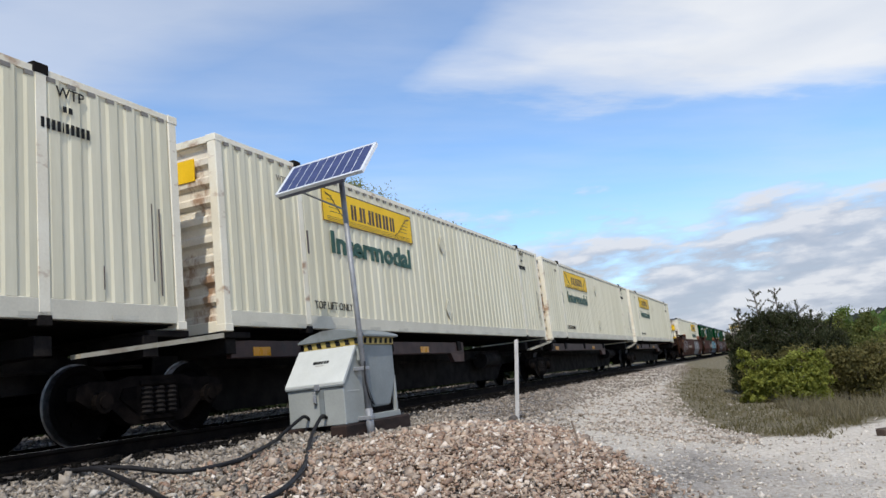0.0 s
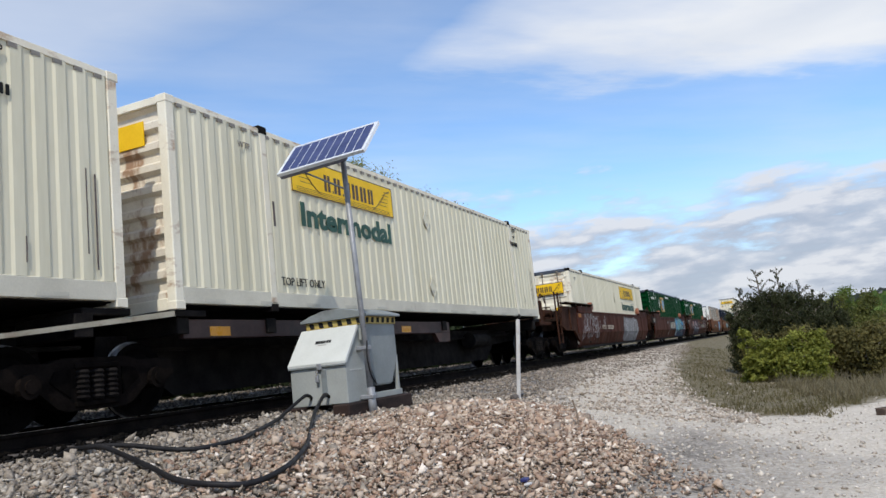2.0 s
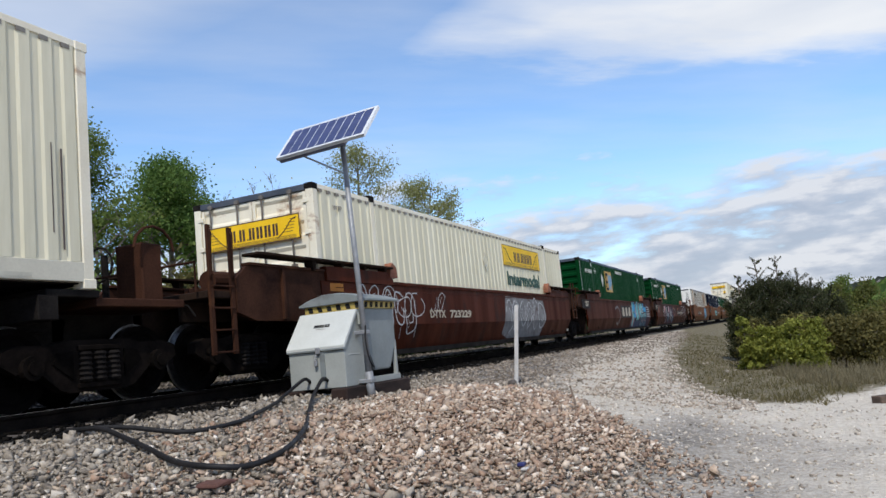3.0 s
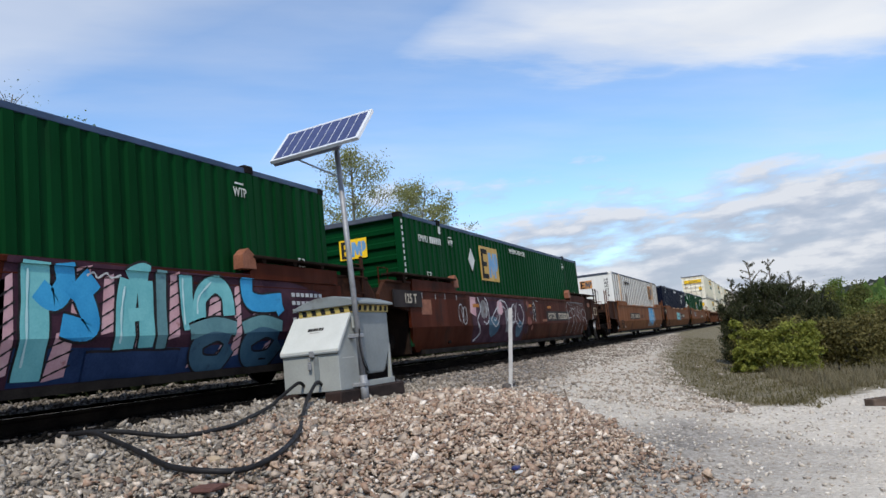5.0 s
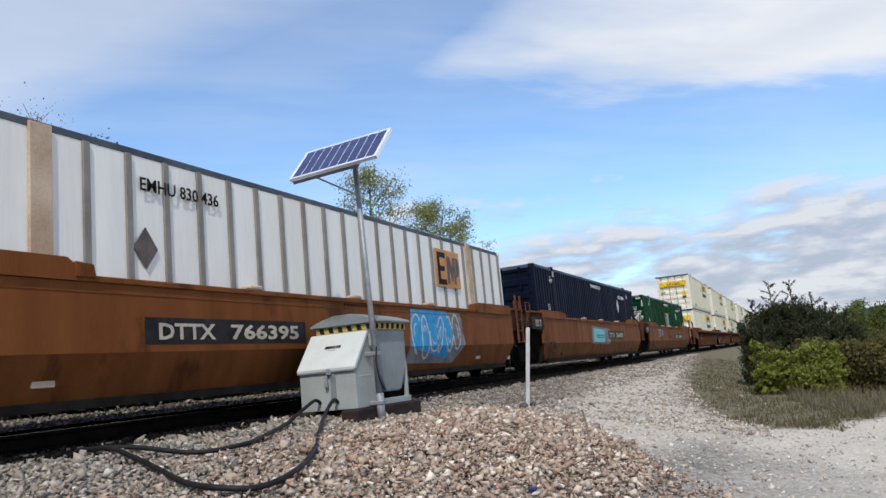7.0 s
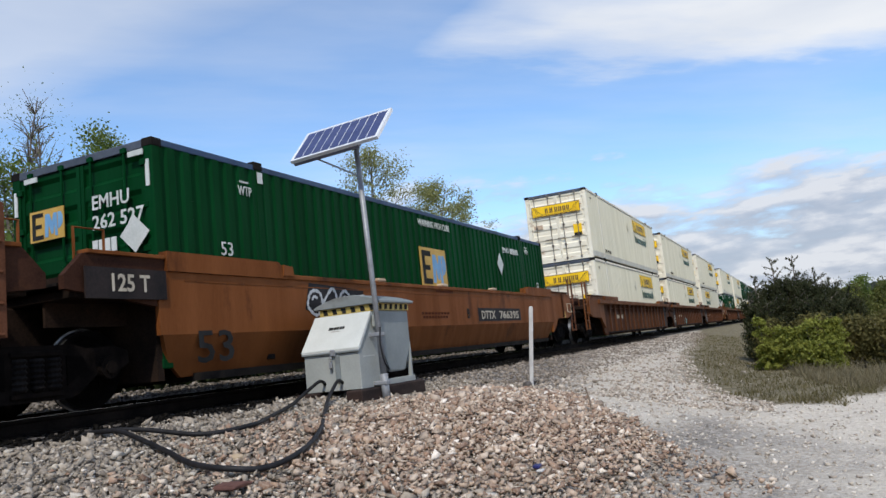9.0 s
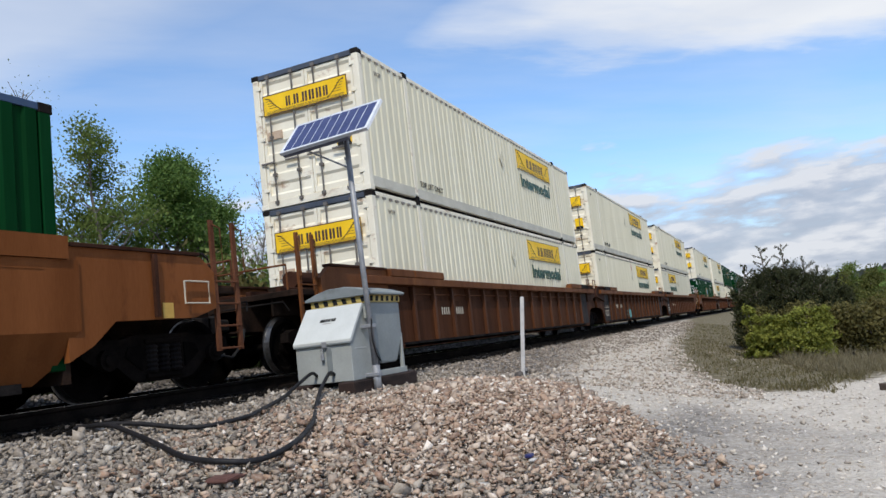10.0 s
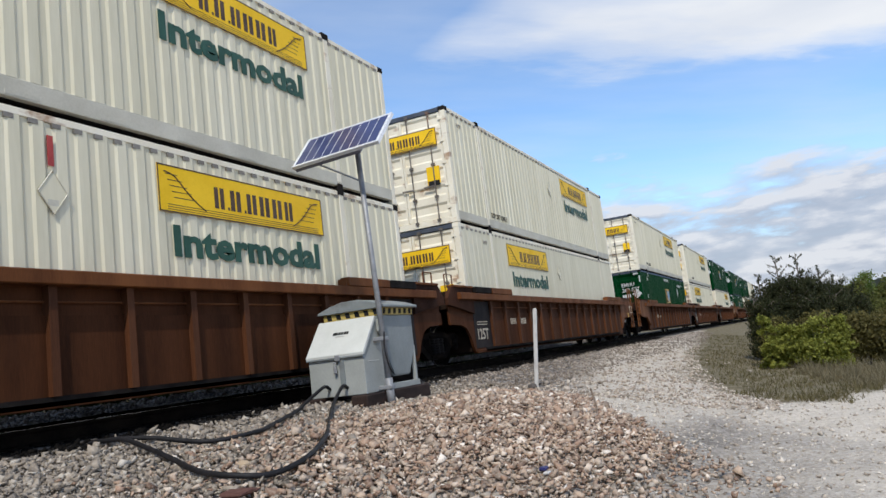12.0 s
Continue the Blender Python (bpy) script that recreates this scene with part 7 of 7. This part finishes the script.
plant("leafy_tree", "slender green tree with loose foliage", "tree", 20.1, 22.4, 10.2, 2.1, 51, LEAF_GREEN, 12000, 0.075, 0.15, 30, 0.15, tall=1.3, clump=0.30, group=far_bank)
plant("leafy_tree", "slender green tree with loose foliage", "tree", 17.6, 24.0, 8.2, 2.4, 52, LEAF_GREEN, 11000, 0.075, 0.15, 26, 0.15, tall=1.2, clump=0.30, group=far_bank)
plant("leafy_tree", "slender green tree with loose foliage", "tree", 22.4, 24.5, 7.2, 2.2, 58, LEAF_GREEN, 11000, 0.075, 0.12, 26, 0.13, clump=0.32, group=far_bank)
plant("round_tree", "leafy green tree with a rounded crown", "tree", 24.5, 23.0, 9.7, 2.7, 53, LEAF_DEEP, 26000, 0.080, 0.5, 38, 0.2, tall=0.9, clump=0.32, group=far_bank)
plant("round_tree", "leafy green tree with a low spreading crown", "tree", 27.3, 23.2, 7.9, 2.0, 57, LEAF_DEEP, 15000, 0.080, 0.55, 28, 0.16, tall=0.7, clump=0.32, group=far_bank)
plant("sparse_tree", "tall tree with thin olive leaves", "tree", 39.9, 21.6, 13.7, 3.9, 54, LEAF_SPARSE, 10500, 0.08, 0.35, 30, 0.18, tall=1.5, clump=0.19, group=far_bank)
plant("sparse_tree", "tall tree with thin olive leaves", "tree", 42.0, 20.3, 11.7, 3.5, 55, LEAF_SPARSE, 9000, 0.08, 0.3, 26, 0.16, tall=1.3, clump=0.19, group=far_bank)
plant("sparse_tree", "leaning tree with thin olive leaves", "tree", 45.0, 19.2, 9.9, 2.6, 56, LEAF_SPARSE, 3000, 0.10, 0.35, 20, 0.12, lean=0.10, tall=0.9, clump=0.24, group=far_bank)
for i, (x, y, h) in enumerate(((45.0, 36.0, 14.2), (47.5, 36.0, 14.9), (50.0, 36.0, 15.4), (52.5, 36.0, 15.9), (54.5, 36.5, 16.2))):
    plant("bare_tree", "tall thin tree with mostly bare grey branches", "tree", x, y, h, 1.8, 60 + i, LEAF_SPARSE, 60, 0.14, 0.3, 50, 0.10, tall=2.4, clump=0.7, group=far_bank, wood_thick=0.6)
plant("conifer", "small dark evergreen tree", "tree", 46.0, 30.5, 12.0, 1.5, 66, LEAF_JUNIPER, 2600, 0.2, 0.4, 26, 0.14, tall=0.3, clump=0.5, group=far_bank)
for i in range(16):
    x = 8.0 + i * 3.3
    plant("brush", "dense green brush on the far bank", "bush", x, 15.4 + (i % 3) * 1.5, 2.6 + 1.1 * ((i * 7) % 5) / 5, 1.7, 80 + i, LEAF_GREEN if i % 3 else LEAF_BROWN, 2600, 0.13, 0.05, 14, 0.06, clump=0.75, group="brush on the far bank", stems=3)

# brush added so the gaps under the cars read as shade
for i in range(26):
    plant("brush", "low brush added past the ballast, leaves darkened as shade", "bush", 6.0 + i * 1.9, 12.6 + 0.5 * (i % 2), 1.7, 1.25, 200 + i, LEAF_SHADE, 2600, 0.13, 0.02, 12, 0.04, tall=0.4, clump=0.9, group="low brush past the ballast", stems=3)


def juniper(x, y, height, radius, seed, bare_top):
    """An evergreen: boughs that sweep up, each a feather of needles, and a thin feathery top."""
    rng = np.random.default_rng(seed)
    root = tagged(new("juniper"), "dark evergreen juniper with a thin feathery top", "evergreen", "evergreens beside the road")
    z0 = rest(x, y) - 0.1
    wood, at, reach = bmesh.new(), [], []
    tip = Vector((x + rng.normal(0, 0.08), y + rng.normal(0, 0.06), z0 + height))
    foot = Vector((x, y, z0))
    rod(wood, foot, tip, 0.06, 6, 0.008)
    for j in range(90):
        k = 0.03 + 0.96 * (j + rng.random()) / 90
        thin = k > 1 - bare_top
        spread = radius * (1.1 - 0.35 * k) * rng.uniform(0.7, 1.1) if not thin else 0.42 * (1.04 - k) / bare_top * rng.uniform(0.4, 1.2) + 0.04
        if thin and j % 2:
            continue
        turn = rng.uniform(0, 6.283)
        base = foot + (tip - foot) * k
        end = base + Vector((math.cos(turn) * spread, math.sin(turn) * spread, spread * rng.uniform(0.35, 1.0)))
        rod(wood, base, end, 0.012, 4, 0.004)
        count = int((40 if thin else 150) * (0.3 + spread))
        q = rng.random((count, 1)) ** 0.7
        at.append(np.array(base[:]) + (np.array(end[:]) - np.array(base[:])) * q + rng.normal(size=(count, 3)) * (0.014 if thin else 0.028 + 0.07 * spread))
    part("trunk", wood, BARK, root)
    v, f = leaves(np.concatenate(at), 0.026, rng, 3.6, 0.6)
    new("crown", leaf_mesh("crown", v, f, LEAF_JUNIPER)).parent = root


# beside the road
for i, (x, y, h, r, b) in enumerate(((25.5, 0.40, 3.30, 0.45, 0.30), (25.4, -0.13, 3.32, 0.45, 0.28), (25.6, -0.75, 2.85, 0.45, 0.22), (25.3, 0.95, 2.75, 0.40, 0.26), (25.0, 1.18, 2.2, 0.32, 0.2), (25.8, 0.7, 2.5, 0.5, 0.1),
                                     (25.2, 0.1, 2.5, 0.55, 0.08), (25.4, -0.45, 2.55, 0.55, 0.08), (26.0, -1.05, 2.4, 0.5, 0.1), (24.8, 0.6, 1.9, 0.5, 0.1), (24.6, -0.5, 1.9, 0.55, 0.1), (24.7, -1.0, 2.0, 0.5, 0.1), (25.6, -1.5, 2.2, 0.5, 0.1))):
    juniper(x, y, h, r, 110 + i, b)
shrubs = "shrubs beside the road"
for i, (x, y, h, r) in enumerate(((21.6, 0.86, 1.66, 0.20), (21.5, 0.60, 0.95, 0.22), (21.4, 0.30, 1.22, 0.28), (21.3, -0.02, 1.30, 0.30), (21.2, -0.38, 1.42, 0.34), (21.3, -0.74, 1.50, 0.30), (20.9, -0.15, 0.80, 0.30), (20.9, -0.60, 0.92, 0.30))):
    plant("shrub", "yellow-green leafy shrub at the edge of the gravel", "shrub", x, y, h, r, 130 + i, LEAF_YELLOW, 2100, 0.058, 0.08, 30, 0.02, tall=1.0, clump=0.48, group=shrubs, stems=6)
for i, (x, y, h, r, f) in enumerate(((22.4, -1.25, 1.45, 0.5, LEAF_BROWN), (22.0, -1.75, 1.45, 0.55, LEAF_BROWN), (22.2, -2.25, 1.5, 0.5, LEAF_BROWN), (23.0, -0.4, 1.5, 0.6, LEAF_BROWN), (23.0, 0.6, 1.35, 0.5, LEAF_BROWN), (23.2, -2.7, 1.5, 0.6, LEAF_BROWN),
                                     (27.0, -1.12, 2.55, 0.34, LEAF_YELLOW), (27.4, -1.7, 2.5, 0.55, LEAF_OLIVE), (26.6, -1.45, 2.3, 0.5, LEAF_YELLOW), (30.0, -2.1, 2.9, 0.55, LEAF_GREEN), (30.2, -2.9, 2.7, 0.6, LEAF_OLIVE), (29.5, -2.5, 2.1, 0.6, LEAF_OLIVE), (31.0, -3.7, 2.0, 0.7, LEAF_GREEN), (33.0, -4.6, 2.1, 0.8, LEAF_OLIVE),
                                     (26.2, -2.3, 1.7, 0.6, LEAF_OLIVE), (27.0, -3.2, 1.7, 0.65, LEAF_BROWN))):
    what = {LEAF_BROWN: "brownish green bush with dense small leaves", LEAF_YELLOW: "slender yellow-green sapling among evergreens", LEAF_OLIVE: "dull olive green bush with loose leaves", LEAF_GREEN: "tall loose green bush behind the others"}[f]
    plant("bush", what, "bush", x, y, h, r, 150 + i, f, 4600, 0.055, 0.04, 34, 0.035, tall=1.0, clump=0.48, group="bushes beside the road", stems=5)


def dry_brush():
    """Pale dead stalks between the shrubs and the road."""
    rng = np.random.default_rng(21)
    count = 8000
    x, y = rng.uniform(16.3, 21.4, count), rng.uniform(-3.2, 0.5, count)
    keep = (y < 0.5 - (21.4 - x) * 0.16) & (y > -0.55 - (x - 16.3) * 0.42 - 0.6) & (np.sin(x * 2.3 + 1) * np.sin(y * 3.7) > -0.45)
    x, y = x[keep], y[keep]
    count = len(x)
    foot = np.stack([x, y, ground_z(x, y) + bumpy(x, y) - 0.02], -1)
    h = rng.gamma(4, 0.045, count)
    tip = np.stack([rng.normal(0, 0.45, count) * h, rng.normal(0, 0.45, count) * h, h], -1)
    turn = rng.uniform(0, 6.283, count)
    side = np.stack([np.cos(turn), np.sin(turn), np.zeros(count)], -1) * 0.008
    v = np.stack([foot - side, foot + side, foot + tip * 0.6 + side, foot + tip], 1).reshape(-1, 3)
    i = np.arange(count)[:, None] * 4
    f = np.concatenate([i + [0, 1, 2], i + [0, 2, 3]], 0)
    tagged(new("dry_brush", leaf_mesh("dry_brush", v, f, DRY_STALK)), "pale grey dead stalks at the foot of the shrubs", "weeds", kind="stuff")


dry_brush()


def grass():
    rng = np.random.default_rng(9)
    x = 13.4 + 34 * rng.random(80000) ** 1.8
    y = rng.uniform(-5, 5, 80000)
    edge = grass_edge(x)
    low = np.interp(x, [13.4, 15.0, 17.0, 18.5, 50], [-0.5, -1.0, -1.4, -4.0, -5])
    thin = np.sin(x * 1.9 + np.sin(y * 2.3)) * np.sin(y * 2.9 + 1) * 0.4 + 0.6
    keep = (y < edge + 0.35 * np.sin(x * 2.7)) & (y > low) & (rng.random(80000) < thin * 0.75)
    x, y = x[keep], y[keep]
    count = len(x)
    z = ground_z(x, y) + bumpy(x, y)
    h = rng.gamma(4, 0.016, count) * (0.7 + 0.6 * thin[keep])
    turn = rng.uniform(0, 6.283, count)
    side = np.stack([np.cos(turn), np.sin(turn), np.zeros(count)], -1)
    tip = np.stack([rng.normal(0, 0.35, count) * h, rng.normal(0, 0.35, count) * h, h], -1)
    foot = np.stack([x, y, z - 0.01], -1)
    w = 0.008 + 0.006 * rng.random((count, 1))
    v = np.stack([foot - side * w, foot + side * w, foot + tip * 0.6 + side * w * 0.7, foot + tip], 1).reshape(-1, 3)
    i = np.arange(count)[:, None] * 4
    f = np.concatenate([i + [0, 1, 2], i + [0, 2, 3]], 0)
    tagged(new("grass", leaf_mesh("grass", v, f, GRASS)), "patch of dry olive grass beside the gravel", "grass", kind="stuff")


grass()


def wooded_hill():
    xs, ys = np.linspace(420, 900, 120), np.linspace(-420, 60, 150)
    colour = leaf_colour("far_woods", (0.022, 0.029, 0.020), (0.042, 0.050, 0.033))
    rng = np.random.default_rng(3)

    def height(x, y):
        rise = 34 * np.exp(-((x - 620) / 150) ** 2 - ((y + 150) / 85) ** 2) + 12 * np.exp(-((x - 700) / 200) ** 2 - ((y + 20) / 60) ** 2)
        return rise - 2 + rng.normal(0, 1.0, np.shape(x))

    tagged(sheet("hill", xs, ys, height, colour), "low wooded hill in the distance", "hill", kind="structure")


wooded_hill()


def far_house():
    """A white house on the slope of the hill."""
    house = tagged(new("house"), "small white house on the wooded slope", "house")
    x, y, z = 538.0, -61.0, 9.2
    part("wall", box(bmesh.new(), x, x + 6, y - 4, y + 4, z - 3, z + 3.0), PANEL_WHITE, house)
    part("roof", prism_x(bmesh.new(), [(y - 4.5, z + 2.9), (y + 4.5, z + 2.9), (y, z + 5.2)], x - 0.4, x + 6.4), POST_GREY, house)
    for k in (-2.4, 0.6):
        part("window", box(bmesh.new(), x - 0.05, x + 0.05, y + k, y + k + 1.4, z + 0.6, z + 2.0), INK_BLACK, house)


far_house()


def far_woods():
    """A strip of woods along the horizon."""
    rng = np.random.default_rng(12)
    count = 26000
    x = rng.uniform(90, 330, count)
    side = rng.random(count) < 0.5
    y = np.where(side, rng.uniform(16, 30, count), rng.uniform(-75, -12, count))
    top = 6.5 + 1.8 * np.sin(x * 0.11) + 1.4 * np.sin(x * 0.31 + y * 0.2)
    z = rng.random(count) ** 0.7 * top * np.where(side, 0.8, 0.55) - 1.2
    v, f = leaves(np.stack([x, y, z], -1), 1.1, rng)
    tagged(new("far_woods", leaf_mesh("far_woods", v, f, LEAF_DEEP)), "distant woods along the railway", "woods", kind="stuff")


far_woods()


# ---- what moves ----
def motions():
    for thing, x, y, z in MOVING:
        walk(thing, [(t, pose(x - SPEED * t, y, z)) for t in (0.0, 4.0, 8.0, 12.0)])
    rate = math.degrees(SPEED / 0.457)
    for wheel, x in SPINNING:
        walk(wheel, [(k / FPS, pose(x, TRACK, 0.457, 0, -rate * k / FPS, 0)) for k in range(0, 12 * FPS + 1)])


motions()
